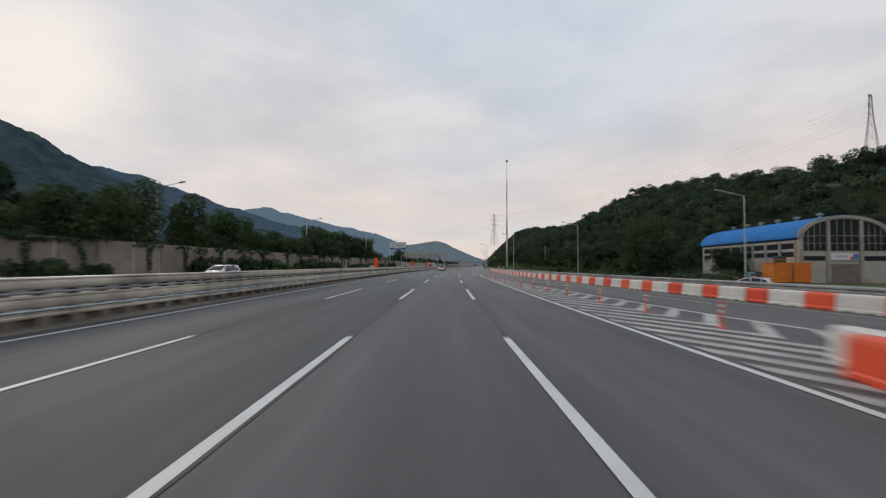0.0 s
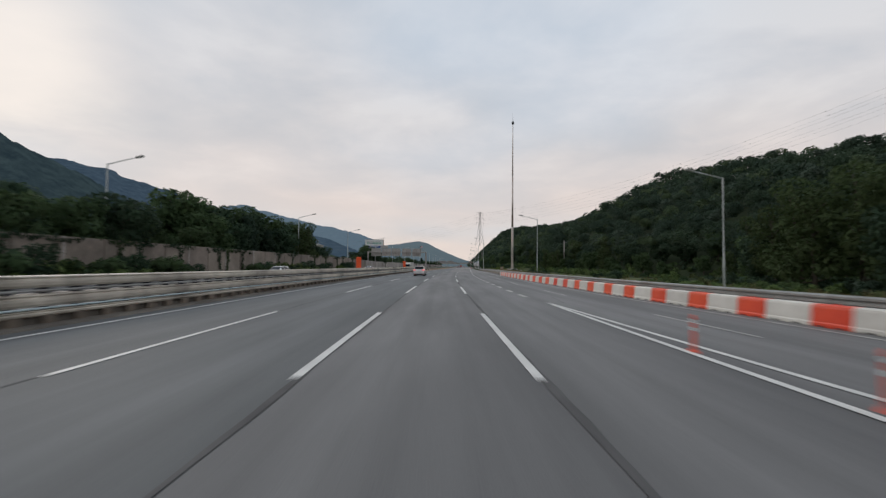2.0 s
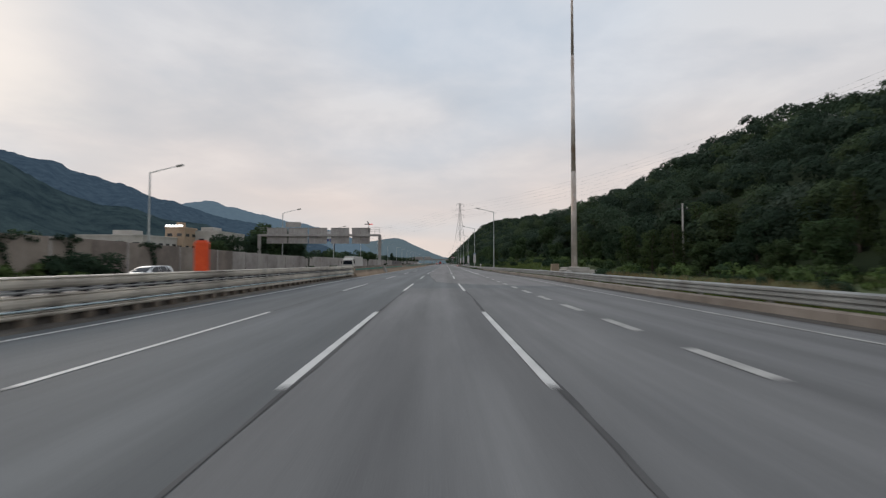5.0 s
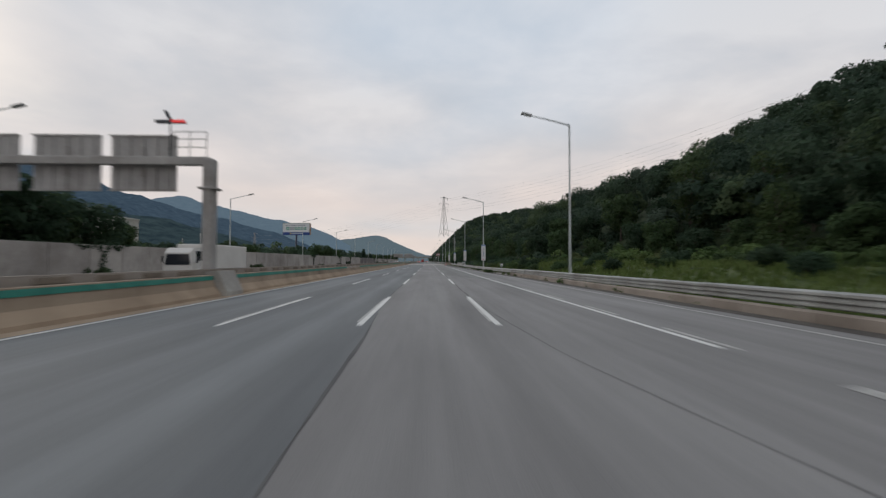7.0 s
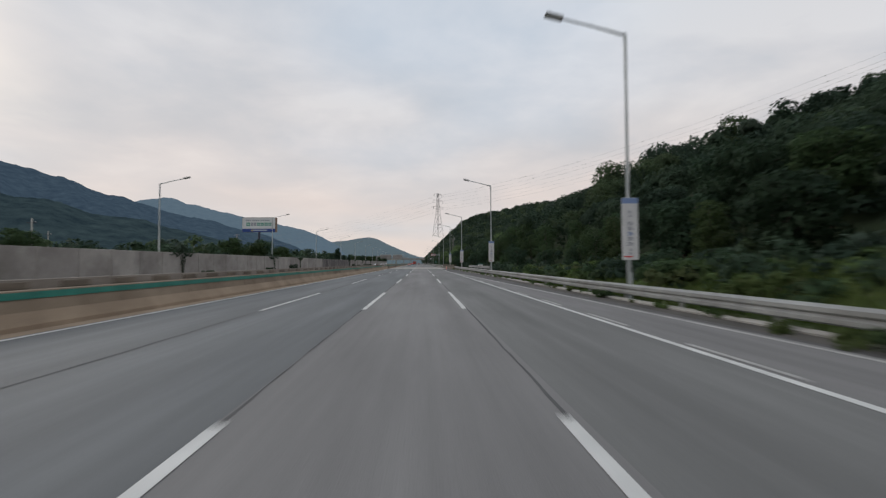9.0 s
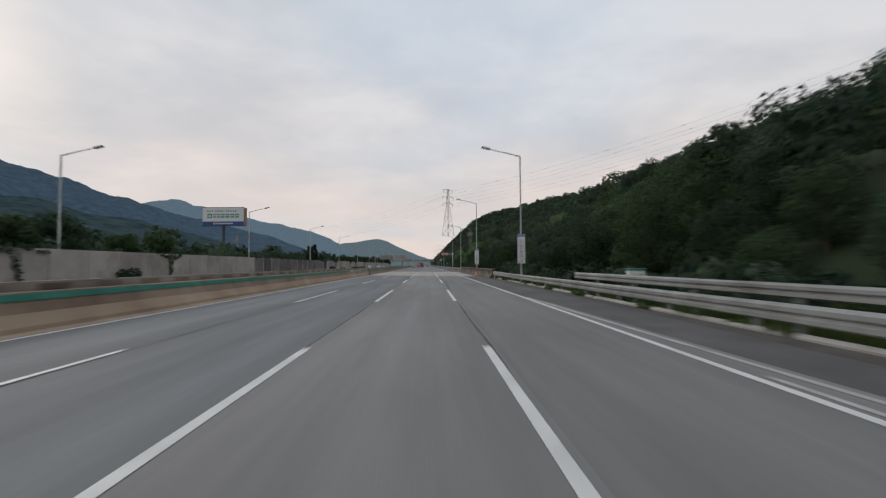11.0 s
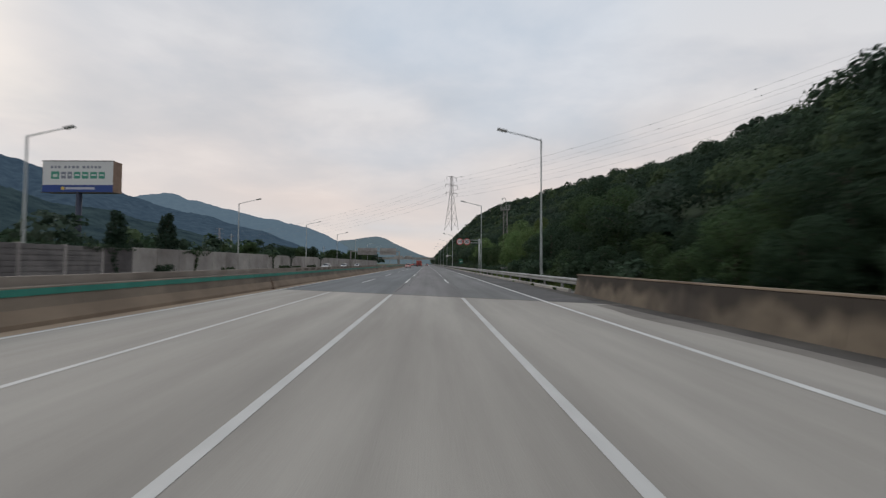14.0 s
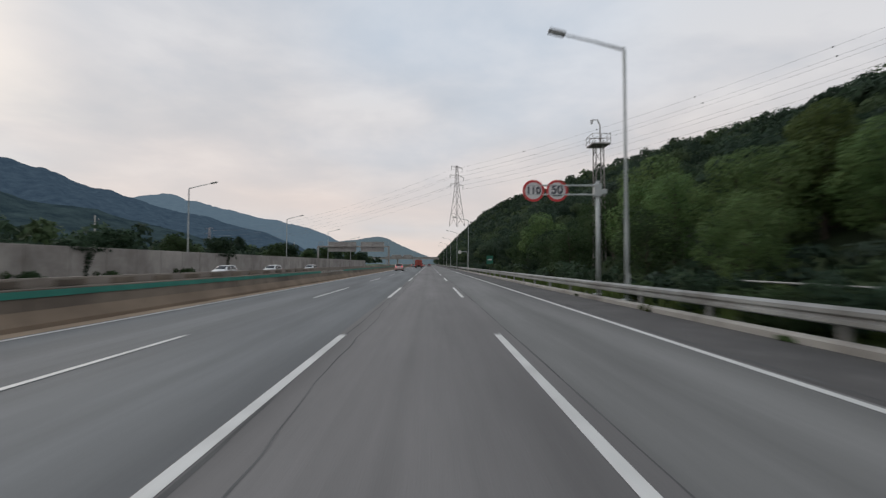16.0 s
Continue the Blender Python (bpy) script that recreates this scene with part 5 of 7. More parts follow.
# rough grass along the verges
grng = np.random.default_rng(9)
gv = []
for s0, s1, n, lo, hi in ((0, 60, 4000, 0.8, 9.0), (60, 132, 14000, 0.7, 12.0), (120, 250, 20000, 0.7, 13.0), (246, 304, 12000, 0.6, 10.0), (304, 356, 2600, 0.6, 2.2), (408, 520, 2200, 1.2, 3.0)):
    ss = grng.uniform(s0, s1, n)
    for s in ss:
        d = lerp(s, RAIL) + lo + (hi - lo) * grng.random() ** 1.3
        z = land(s, d)
        p = P(s, d, z - 0.03)
        a = grng.uniform(0, math.pi)
        w, h = grng.uniform(0.05, 0.14), grng.uniform(0.18, 0.55)
        lx, ly = grng.normal(scale=0.12, size=2)
        dx, dy = math.cos(a) * w, math.sin(a) * w
        gv += [(p.x - dx, p.y - dy, p.z), (p.x + dx, p.y + dy, p.z), (p.x + dx * 0.2 + lx, p.y + dy * 0.2 + ly, p.z + h), (p.x - dx * 0.2 + lx, p.y - dy * 0.2 + ly, p.z + h)]
strip("grass_verge", [s for s in ALONG if s < 300], lambda s: lerp(s, RAIL) + 0.4, lambda s: max(toe(s) - 1, lerp(s, RAIL) + 3), lambda s, d: land(s, d) + 0.012, M_GRASS, 12, label="rough green grass verge beside the guardrail", category="grass")
dry = []
for s in grng.uniform(52, 172, 8600):
    d = lerp(s, RAIL) + 1.0 + (5.0 if s < 125 else 3.0) * grng.random()
    if noise.noise(Vector((s * 0.16, d * 0.3, 5.0))) < -0.02:
        continue
    p = P(s, d, land(s, d) - 0.03)
    a, w, h = grng.uniform(0, math.pi), grng.uniform(0.03, 0.08), grng.uniform(0.5, 1.15)
    lx, ly = grng.normal(scale=0.16, size=2)
    dx, dy = math.cos(a) * w, math.sin(a) * w
    dry += [(p.x - dx, p.y - dy, p.z), (p.x + dx, p.y + dy, p.z), (p.x + dx * 0.3 + lx, p.y + dy * 0.3 + ly, p.z + h), (p.x - dx * 0.3 + lx, p.y - dy * 0.3 + ly, p.z + h)]
tagged(new("dry_grass", quick("dry_grass", dry, np.arange(len(dry)).reshape(-1, 4), M_STRAW)), "straw-coloured tall dry grass behind the rail", "grass", "", "stuff")
tagged(new("grass", quick("grass", gv, np.arange(len(gv)).reshape(-1, 4), M_BLADES)), "tall uneven grass tufts on the verge", "grass", "", "stuff")


# ---- lamps, masts, signs ----
def lamp_post(side, banner, label, height=11.8):
    """Roadside lamp: tapering pole on a base plate, sloping arm, flat head. side -1: the arm reaches left."""
    p = thing("street_lamp", label, "street lamp", "motorway lamps")
    part("pole", Build().tube([(0, 0, 0), (0, 0, 3), (0, 0, height - 0.15), (side * 0.06, 0, height)], [0.115, 0.105, 0.075, 0.06], 10), M_POLE, p, smooth=True)
    part("base_plate", Build().box(-0.22, 0.22, -0.22, 0.22, -0.05, 0.04, 0.02), M_POLE, p)
    part("arm", Build().tube([(0, 0, height - 0.1), (side * 1.4, 0, height + 0.26), (side * 2.9, 0, height + 0.60)], [0.06, 0.05, 0.04], 8), M_POLE, p, smooth=True)
    tilt = Matrix.Translation((side * 2.85, 0, height + 0.58)) @ Matrix.Rotation(-side * radians(13), 4, "Y")
    head = part("lamp_head", Build().box(-0.05 if side > 0 else -0.75, 0.75 if side > 0 else 0.05, -0.16, 0.16, -0.05, 0.10, 0.03, tilt), M_STEEL, p, "grey flat lamp head")
    part("lens", Build().box(0.08 if side > 0 else -0.68, 0.68 if side > 0 else -0.08, -0.12, 0.12, -0.065, -0.045, 0.0, tilt), M_LENS, head)
    part("cabinet", Build().box(-0.08, 0.08, -0.13, -0.10, 0.7, 1.2, 0.01), M_POLE, p)
    return p


def banner_board():
    b = thing("pole_banner", "white vertical banner with blue head strapped to a lamp pole", "banner", "lamp pole banners")
    cloth = part("cloth", Build().box(-0.36, 0.36, -0.15, -0.12, 1.75, 4.45, 0.008), M_BANNER, b)
    part("blue_head", Build().box(-0.36, 0.36, -0.156, -0.152, 4.20, 4.44), M_BLUEPALE, cloth, "blue printed strip")
    for z, w, h, mat in ((3.84, 0.09, 0.13, M_FADED), (3.66, 0.07, 0.10, M_FADED), (3.34, 0.13, 0.17, M_FADED), (3.12, 0.13, 0.17, M_FADED), (2.90, 0.13, 0.17, M_BLUE), (2.68, 0.13, 0.17, M_FADED), (2.46, 0.13, 0.17, M_FADED), (2.20, 0.07, 0.10, M_FADED), (2.05, 0.07, 0.10, M_FADED)):
        for k in (0, 1, 2):
            part("print_bar", Build().box(-w + 0.04 * (k == 1), w - 0.05 * (k == 2), -0.155, -0.151, z - h / 2 + k * h / 3, z - h / 2 + (k + 0.55) * h / 3), mat, cloth)
    part("red_stroke", Build().box(-0.28, 0.1, -0.155, -0.151, 1.86, 1.92), M_RED, cloth)
    for z in (1.85, 4.35):
        part("strap", Build().tube([(-0.13, -0.13, z), (-0.12, 0.12, z), (0.12, 0.12, z), (0.13, -0.13, z)], 0.015, 5), M_DARKMETAL, b)
    return b


lamp_r = lamp_post(-1, False, "grey steel street lamp with a single arm over the carriageway")
lamp_r.matrix_basis = at(221.5, 10.35)
for s, d in ((56.1, 37.8), (97.8, 27.8), (142.3, 17.9), (264.0, 9.3), (302.0, 9.3), (341.2, 9.1), (379.4, 9.2), (419.0, 9.2), (459.7, 9.3), (541, 9.2), (582, 9.2), (623, 9.2), (664, 9.2), (705, 9.2)):
    copy_thing(lamp_r, at(s, d, land(s, d) if s < 150 else (0.95 if 370 < s < 390 else 0.0)))
lamp_l = lamp_post(1, False, "grey steel street lamp standing behind the noise wall", 10.6)
lamp_l.matrix_basis = at(14.0, -37.0, 0.85)
for s, d in ((54.5, -37.0), (97.0, -33.0), (143.8, -31.0), (181.9, -31.0), (220, -31.0), (259.5, -31.3), (299.5, -31.4), (340, -31.5), (380.8, -31.8), (418.9, -31.2), (457.4, -31.3), (497, -31.0), (536, -31.0), (575, -31.0), (614, -31.0), (653, -31.0)):
    copy_thing(lamp_l, at(s, d, 0.85))
ban = banner_board()
ban.matrix_basis = at(264.0, 9.3)
for s, d in ((302.0, 9.3), (341.2, 9.1), (379.4, 9.2)):
    copy_thing(ban, at(s, d))

# high mast with its stepped stone footing
mast = thing("high_mast", "very tall tapering weathered steel lighting mast", "mast")
part("lower_tube", Build().tube([(0, 0, 1.1), (0, 0, 14)], [0.40, 0.33], 20), M_MAST, mast, smooth=True)
part("middle_tube", Build().tube([(0, 0, 13.6), (0, 0, 30)], [0.315, 0.22], 18), M_MAST, mast, smooth=True)
part("upper_tube", Build().tube([(0, 0, 29.7), (0, 0, 46.6)], [0.205, 0.10], 14), M_MAST, mast, smooth=True)
part("base_flange", Build().tube([(0, 0, 1.05), (0, 0, 1.16)], [0.62, 0.62], 20), M_MAST, mast)
part("door", Build().box(-0.13, 0.13, -0.415, -0.385, 1.7, 2.6, 0.01), M_MAST, mast)
part("head_ball", Build().tube([(0, 0, 46.5), (0, 0, 46.8), (0, 0, 47.2), (0, 0, 47.5)], [0.20, 0.42, 0.42, 0.15], 12), M_DARKMETAL, mast, "dark ball-shaped mast head", smooth=True)
part("lightning_rod", Build().tube([(0, 0, 47.4), (0, 0, 50.0)], [0.03, 0.015], 5), M_DARKMETAL, mast)
mast.matrix_basis = at(196.0, 18.75, 0, 0, 1.03)
foot = thing("mast_footing", "stepped pale stone footing round the mast", "footing", kind="structure")
for i, (w, l, z0, z1) in enumerate(((3.4, 4.2, -0.3, 0.38), (2.6, 3.2, 0.38, 0.74), (1.5, 1.9, 0.74, 1.06))):
    part("step", Build().box(-w, w, -l, l, z0, z1, 0.04), M_CONC_PALE, foot)
part("pillar", Build().box(-0.45, 0.45, -0.42, 0.42, -0.2, 1.55, 0.05), M_CONC, foot, "brown concrete pillar", m=at(0, 0) @ Matrix.Translation((-3.6, -3.6, 0)))
foot.matrix_basis = at(196.0, 18.75)
for s, d, k in ((198.6, 14.6, 1.0), (186.2, 15.2, 1.15), (184.8, 14.4, 0.7)):
    rk = np.random.default_rng(int(s * 10))
    v = ICO_V * (0.5 * k) * (1 + 0.16 * rk.normal(size=(len(ICO_V), 1)))
    v[:, 2] = np.maximum(v[:, 2] * 0.95, -0.25) + 0.4
    tagged(part("boulder", quick("boulder", v, ICO_F, M_CONC_PALE), None, m=at(s, d)), "pale grey boulder on the grass by the mast", "boulder", "footing boulders")


def round_sign(b, text, x, z, underline):
    """A round speed sign facing back along the road."""
    disc = part("sign_plate", Build().tube([(x, 0.0, z), (x, -0.02, z)], 0.60, 32), M_SIGNWHITE, b)
    ring = Build()
    n = 40
    v, f = [], []
    for i in range(n):
        a = 2 * math.pi * i / n
        for r, y in ((0.60, -0.028), (0.47, -0.028), (0.60, -0.012), (0.47, -0.012)):
            v.append((x + r * math.cos(a), y, z + r * math.sin(a)))
    for i in range(n):
        j = (i + 1) % n
        f += [(4 * i, 4 * j, 4 * j + 1, 4 * i + 1), (4 * i + 2, 4 * i + 3, 4 * j + 3, 4 * j + 2), (4 * i, 4 * i + 2, 4 * j + 2, 4 * j), (4 * i + 1, 4 * j + 1, 4 * j + 3, 4 * i + 3)]
    part("red_ring", ring.add(v, f), M_RED, disc, "red sign border")
    cu = bpy.data.curves.new("figures", "FONT")
    cu.body, cu.align_x, cu.align_y, cu.size, cu.extrude, cu.offset = text, "CENTER", "CENTER", 0.54 if len(text) > 2 else 0.66, 0.004, 0.022
    tmp = bpy.data.objects.new("figures", cu)
    me = bpy.data.meshes.new_from_object(tmp)
    bpy.data.objects.remove(tmp)
    me.materials.append(M_INK)
    part("numeral", me, None, disc, m=Matrix.Translation((x, -0.030, z + (0.05 if underline else 0))) @ Matrix.Rotation(radians(90), 4, "X"))
    if underline:
        part("underline", Build().box(x - 0.26, x + 0.26, -0.034, -0.024, z - 0.30, z - 0.24), M_INK, disc)


signs = thing("speed_sign", "two round red-bordered speed signs on a cantilever pole", "road sign")
part("pole", Build().tube([(0, 0, 0), (0, 0, 6.2)], [0.13, 0.11], 12), M_POLE, signs, smooth=True)
for z in (5.45, 5.95):
    part("arm", Build().tube([(0, 0, z), (-3.9, 0.02, z)], [0.055, 0.05], 8), M_POLE, signs)
part("bracket", Build().box(-0.2, 0.2, -0.15, 0.15, 5.35, 6.05, 0.03), M_POLE, signs)
part("base_plate", Build().box(-0.25, 0.25, -0.25, 0.25, -0.05, 0.05, 0.02), M_POLE, signs)
round_sign(signs, "110", -3.55, 5.65, False)
round_sign(signs, "50", -2.25, 5.65, True)
part("camera_box", Build().box(0.12, 0.5, -0.15, 0.2, 5.5, 5.75, 0.03), M_POLE, signs)
signs.matrix_basis = at(463.4, 9.4)

tower = thing("camera_tower", "grey steel tower with a caged platform and a camera arm", "tower")
for x in (-0.5, 0.5):
    for y in (-0.5, 0.5):
        part("leg", Build().tube([(x, y, 0), (x * 0.8, y * 0.8, 13.0)], 0.06, 6), M_GANTRY, tower)
for i in range(8):
    z = 1.2 + i * 1.45
    br = Build()
    for sx, sy, ex, ey in ((-1, -1, 1, -1), (1, -1, 1, 1), (1, 1, -1, 1), (-1, 1, -1, -1)):
        br.tube([(sx * 0.46, sy * 0.46, z), (ex * 0.45, ey * 0.45, z + 1.4)], 0.028, 4)
    part("brace", br, M_GANTRY, tower)
part("platform", Build().box(-0.95, 0.95, -0.95, 0.95, 12.9, 13.05, 0.02), M_GANTRY, tower)
cage = Build()
for z in (13.5, 14.0):
    cage.tube([(-0.95, -0.95, z), (0.95, -0.95, z), (0.95, 0.95, z), (-0.95, 0.95, z), (-0.95, -0.95, z)], 0.03, 5)
for x, y in ((-0.95, -0.95), (0.95, -0.95), (0.95, 0.95), (-0.95, 0.95), (0, -0.95), (0, 0.95), (-0.95, 0), (0.95, 0)):
    cage.tube([(x, y, 13), (x, y, 14.0)], 0.03, 5)
part("cage", cage, M_GANTRY, tower)
part("camera_arm", Build().tube([(0.2, 0, 13), (0.2, 0, 15.2), (-0.1, 0, 15.75), (-0.7, 0, 15.7)], [0.08, 0.07, 0.06, 0.05], 8), M_GANTRY, tower)
part("camera", Build().tube([(-0.7, 0, 15.7), (-0.7, 0, 15.3)], [0.16, 0.13], 10), M_SIGNWHITE, tower)
tower.matrix_basis = at(485.6, 18.2, land(485.6, 18.2) - 0.3)

rod = thing("utility_pole", "pale concrete utility pole among roadside trees", "utility pole", "utility poles")
part("pole", Build().tube([(0, 0, -0.5), (0, 0, 9.6)], [0.17, 0.11], 10), M_CONC_PALE, rod, smooth=True)
part("crossarm", Build().box(-0.9, 0.9, -0.05, 0.05, 8.7, 8.82, 0.01), M_DARKMETAL, rod)
part("insulator", Build().tube([(0.7, 0, 8.8), (0.7, 0, 9.05)], 0.05, 6), M_SIGNWHITE, rod)
rod.matrix_basis = at(238.9, 51.7, 0.6)
for s, d, z in ((200, 36, 0.0), (330, -72, 0.7), (362, -95, 0.7), (420, -88, 0.7), (300, -92, 0.7), (520, -60, 0.7), (620, -55, 0.7)):
    copy_thing(rod, at(s, d, land(s, d) if d > 0 else z))

post = thing("marker_post", "short post with a small white plate behind the guardrail", "marker post")
part("stake", Build().tube([(0, 0, -0.1), (0, 0, 1.3)], 0.035, 8), M_STEEL, post)
part("plate", Build().box(-0.17, 0.17, -0.06, -0.035, 0.95, 1.30, 0.01), M_SIGNWHITE, post)
part("print_bar", Build().box(-0.12, 0.12, -0.066, -0.062, 1.06, 1.12), M_GREEN, post)
post.matrix_basis = at(248.4, 9.8)

# green boxed sign behind the rail and distant sign
box_sign = thing("cabinet_sign", "pale cabinet with a green lid on a post behind the rail", "cabinet")
part("stand", Build().tube([(0, 0, -0.2), (0, 0, 0.9)], 0.05, 8), M_STEEL, box_sign)
part("body", Build().box(-0.4, 0.4, -0.2, 0.2, 0.85, 1.35, 0.03), M_SIGNWHITE, box_sign)
part("lid", Build().box(-0.42, 0.42, -0.22, 0.22, 1.354, 1.45, 0.03), M_GREEN, box_sign)
box_sign.matrix_basis = at(322.0, 10.6)
far_sign = thing("road_sign", "small green road sign on a short post", "road sign")
part("stake", Build().tube([(0, 0, 0), (0, 0, 2.4)], 0.05, 8), M_STEEL, far_sign)
part("plate", Build().box(-0.5, 0.5, -0.06, -0.04, 1.6, 2.9, 0.01), plain("green_plate", (0.02, 0.16, 0.10), 0.5), far_sign)
part("print_bar", Build().box(-0.32, 0.32, -0.068, -0.064, 2.2, 2.35), M_SIGNWHITE, far_sign)
far_sign.matrix_basis = at(508, 9.6)
mirror = thing("round_sign", "round pale sign hanging from a bent pole", "road sign")
part("pole", Build().tube([(0, 0, 0), (0, 0, 4.2), (-0.2, 0, 4.6), (-1.9, 0, 4.7)], [0.08, 0.07, 0.06, 0.05], 8), M_POLE, mirror)
part("disc", Build().tube([(-1.9, -0.08, 4.5), (-1.9, -0.11, 4.5)], 0.45, 20), M_SIGNWHITE, mirror)
mirror.matrix_basis = at(548, 9.6)


# ---- gantries ----
def gantry(name_label, d0, d1, panels, height, m):
    """Portal over the far carriageway, seen from behind its sign panels."""
    g = thing("sign_gantry", name_label, "gantry", "sign gantries")
    part("near_post", Build().box(d0 - 0.30, d0 + 0.18, -0.3, 0.3, 0.6, height + 0.25, 0.06).box(d0 - 0.45, d0 + 0.33, -0.42, 0.42, height - 1.25, height - 1.15, 0.02), M_GANTRY, g)
    part("far_post", Build().box(d1 - 0.2, d1 + 0.25, -0.3, 0.3, -0.2, height + 0.25, 0.06), M_GANTRY, g)
    part("pedestal", Build().sweep([(d0 - 0.9, -0.1), (d0 + 1.25, -0.1), (d0 + 1.22, 0.2), (d0 + 0.80, 1.18), (d0 - 0.55, 1.15), (d0 - 0.85, 0.2)], [Matrix.Translation((0, -0.85, 0)), Matrix.Translation((0, 0.85, 0))]), M_CONC_PALE, g, "pale concrete pedestal")
    part("crossbeam", Build().box(d1, d0 - 0.05, -0.22, 0.22, height - 0.05, height + 0.33, 0.04), M_GANTRY, g)
    for a, b in panels:
        p = part("sign_panel", Build().box(a, b, 0.30, 0.40, height - 1.25, height + 1.45, 0.02), M_PANELBACK, g, "grey back of a sign panel")
        for k in range(5):
            x = a + (b - a) * (k + 0.5) / 5
            part("rib", Build().box(x - 0.04, x + 0.04, 0.22, 0.298, height - 1.2, height + 1.4), M_PANELBACK, p)
        for z in (height + 1.38, height - 1.30):
            part("frame_bar", Build().box(a - 0.04, b + 0.04, 0.24, 0.298, z, z + 0.10), M_GANTRY, p)
        part("bracket", Build().box((a + b) / 2 - 0.08, (a + b) / 2 + 0.08, 0.2, 0.3, height - 0.6, height + 0.9), M_GANTRY, p)
    hand = Build()
    for z in (0.75, 1.15, 1.5):
        hand.tube([(d0 - 0.1, -0.3, height + z), (d0 - 1.7, -0.3, height + z)], 0.022, 5)
        hand.tube([(d1 + 0.2, -0.3, height + z), (d1 + 1.6, -0.3, height + z)], 0.022, 5)
    for x in (d0 - 0.1, d0 - 0.9, d0 - 1.7, d1 + 0.2, d1 + 0.9, d1 + 1.6):
        hand.tube([(x, -0.3, height + 0.3), (x, -0.3, height + 1.5)], 0.022, 5)
    part("handrail", hand, M_STEEL, g)
    g.matrix_basis = m
    return g


g1 = gantry("grey steel sign gantry with panel backs over the far carriageway", -10.6, -31.8, [(-15.6, -12.45), (-19.3, -16.1), (-23.2, -20.0), (-26.8, -23.4), (-30.6, -27.0)], 6.35, at(211.3, 0))
part("small_panel", Build().box(-27.3, -24.6, 0.3, 0.4, 7.95, 8.85, 0.02), M_PANELBACK, g1, "small raised panel back")
beacon = part("beacon_bar", Build().box(-13.3, -11.9, -0.1, 0.1, 8.35, 8.5, 0.02).tube([(-12.6, 0, 6.6), (-12.6, 0, 8.4)], 0.04, 6).tube([(-12.6, 0, 8.5), (-12.85, 0, 8.95)], 0.08, 6), M_DARKMETAL, g1)
part("red_lamp", Build().box(-12.5, -11.85, -0.12, -0.101, 8.36, 8.49), plain("red_lamp_plastic", (0.75, 0.05, 0.05), 0.3, emit=0.5), beacon)
gantry("grey steel sign gantry with wide panel backs far ahead", -11.2, -31.0, [(-19.2, -12.6), (-28.2, -20.4)], 6.3, at(563.0, 0))
gantry("distant grey steel sign gantry over the far carriageway", -11.2, -31.0, [(-18.6, -12.6), (-27.2, -20.0)], 6.6, at(760.0, 0))

# ---- billboard ----
board = thing("billboard", "large white and blue roadside billboard on one dark column", "billboard")
part("column", Build().tube([(0, 0.6, -1), (0, 0.6, 20.4)], [0.75, 0.65], 16), plain("navy_column", (0.03, 0.035, 0.06), 0.5, 0.2), board, smooth=True)
box = part("box_body", Build().box(-9.6, 9.6, 0.0, 3.0, 20.0, 28.3, 0.06), surface("brown_board_side", (0.22, 0.14, 0.10), (0.32, 0.22, 0.165), scale=0.6, fine=6, rough=0.7), board, "brown sheet-metal board box")
face = part("white_face", Build().box(-9.45, 9.45, -0.03, -0.004, 21.9, 28.2), plain("board_white", (0.68, 0.69, 0.70), 0.5), box, "white printed face")
part("blue_band", Build().box(-9.45, 9.45, -0.032, -0.006, 20.05, 21.88), plain("board_blue", (0.02, 0.06, 0.26), 0.5), box, "deep blue lower band")
M_BOARDGREEN = plain("board_green", (0.06, 0.30, 0.22), 0.5)
M_BOARDGREY = plain("board_grey", (0.22, 0.24, 0.30), 0.5)
x = -7.4
for w in (0.8, 0.7, 0.75, 0.3, 0.8, 0.7, 0.9, 0.8, 0.3, 0.9, 0.8, 0.7, 0.75, 0.8):
    if w > 0.35:
        part("print_bar", Build().box(x, x + w - 0.12, -0.040, -0.032, 26.35, 27.0), M_BOARDGREY, face)
    x += w + 0.28
part("logo_shape", Build().box(-7.2, -5.0, -0.042, -0.032, 23.5, 25.5, 0.0), M_BOARDGREEN, face)
part("logo_shape", Build().box(-6.7, -5.5, -0.050, -0.044, 24.0, 24.8, 0.0), plain("board_pale", (0.6, 0.66, 0.62), 0.5), face)
x = -4.5
for w in (1.5, 1.5, 2.0, 2.0, 2.1, 1.9):
    part("print_bar", Build().box(x, x + w - 0.25, -0.040, -0.032, 23.6, 25.4), M_BOARDGREY if w < 1.8 else M_BOARDGREEN, face)
    part("print_gap", Build().box(x + 0.25, x + w - 0.5, -0.046, -0.041, 24.35, 24.75), plain("board_white_gap", (0.66, 0.68, 0.69), 0.5), face)
    x += w + 0.2
part("print_bar", Build().box(-3.2, 4.6, -0.042, -0.034, 20.7, 21.3), plain("board_offwhite", (0.5, 0.53, 0.6), 0.5), face)
part("logo_shape", Build().box(-4.4, -3.5, -0.042, -0.034, 20.6, 21.4), plain("board_yellow", (0.7, 0.5, 0.1), 0.5), face)
for z in (28.24, 19.84):
    part("frame_bar", Build().box(-9.75, 9.75, -0.08, 0.08, z, z + 0.2), M_DARKMETAL, box)
board.matrix_basis = at(503.2, -93.0, 0.0, -3.0)

# ---- pylons and wires ----
M_LATTICE = surface("pylon_steel", (0.34, 0.31, 0.31), (0.46, 0.43, 0.43), scale=0.3, fine=3, rough=0.6, metal=0.1)


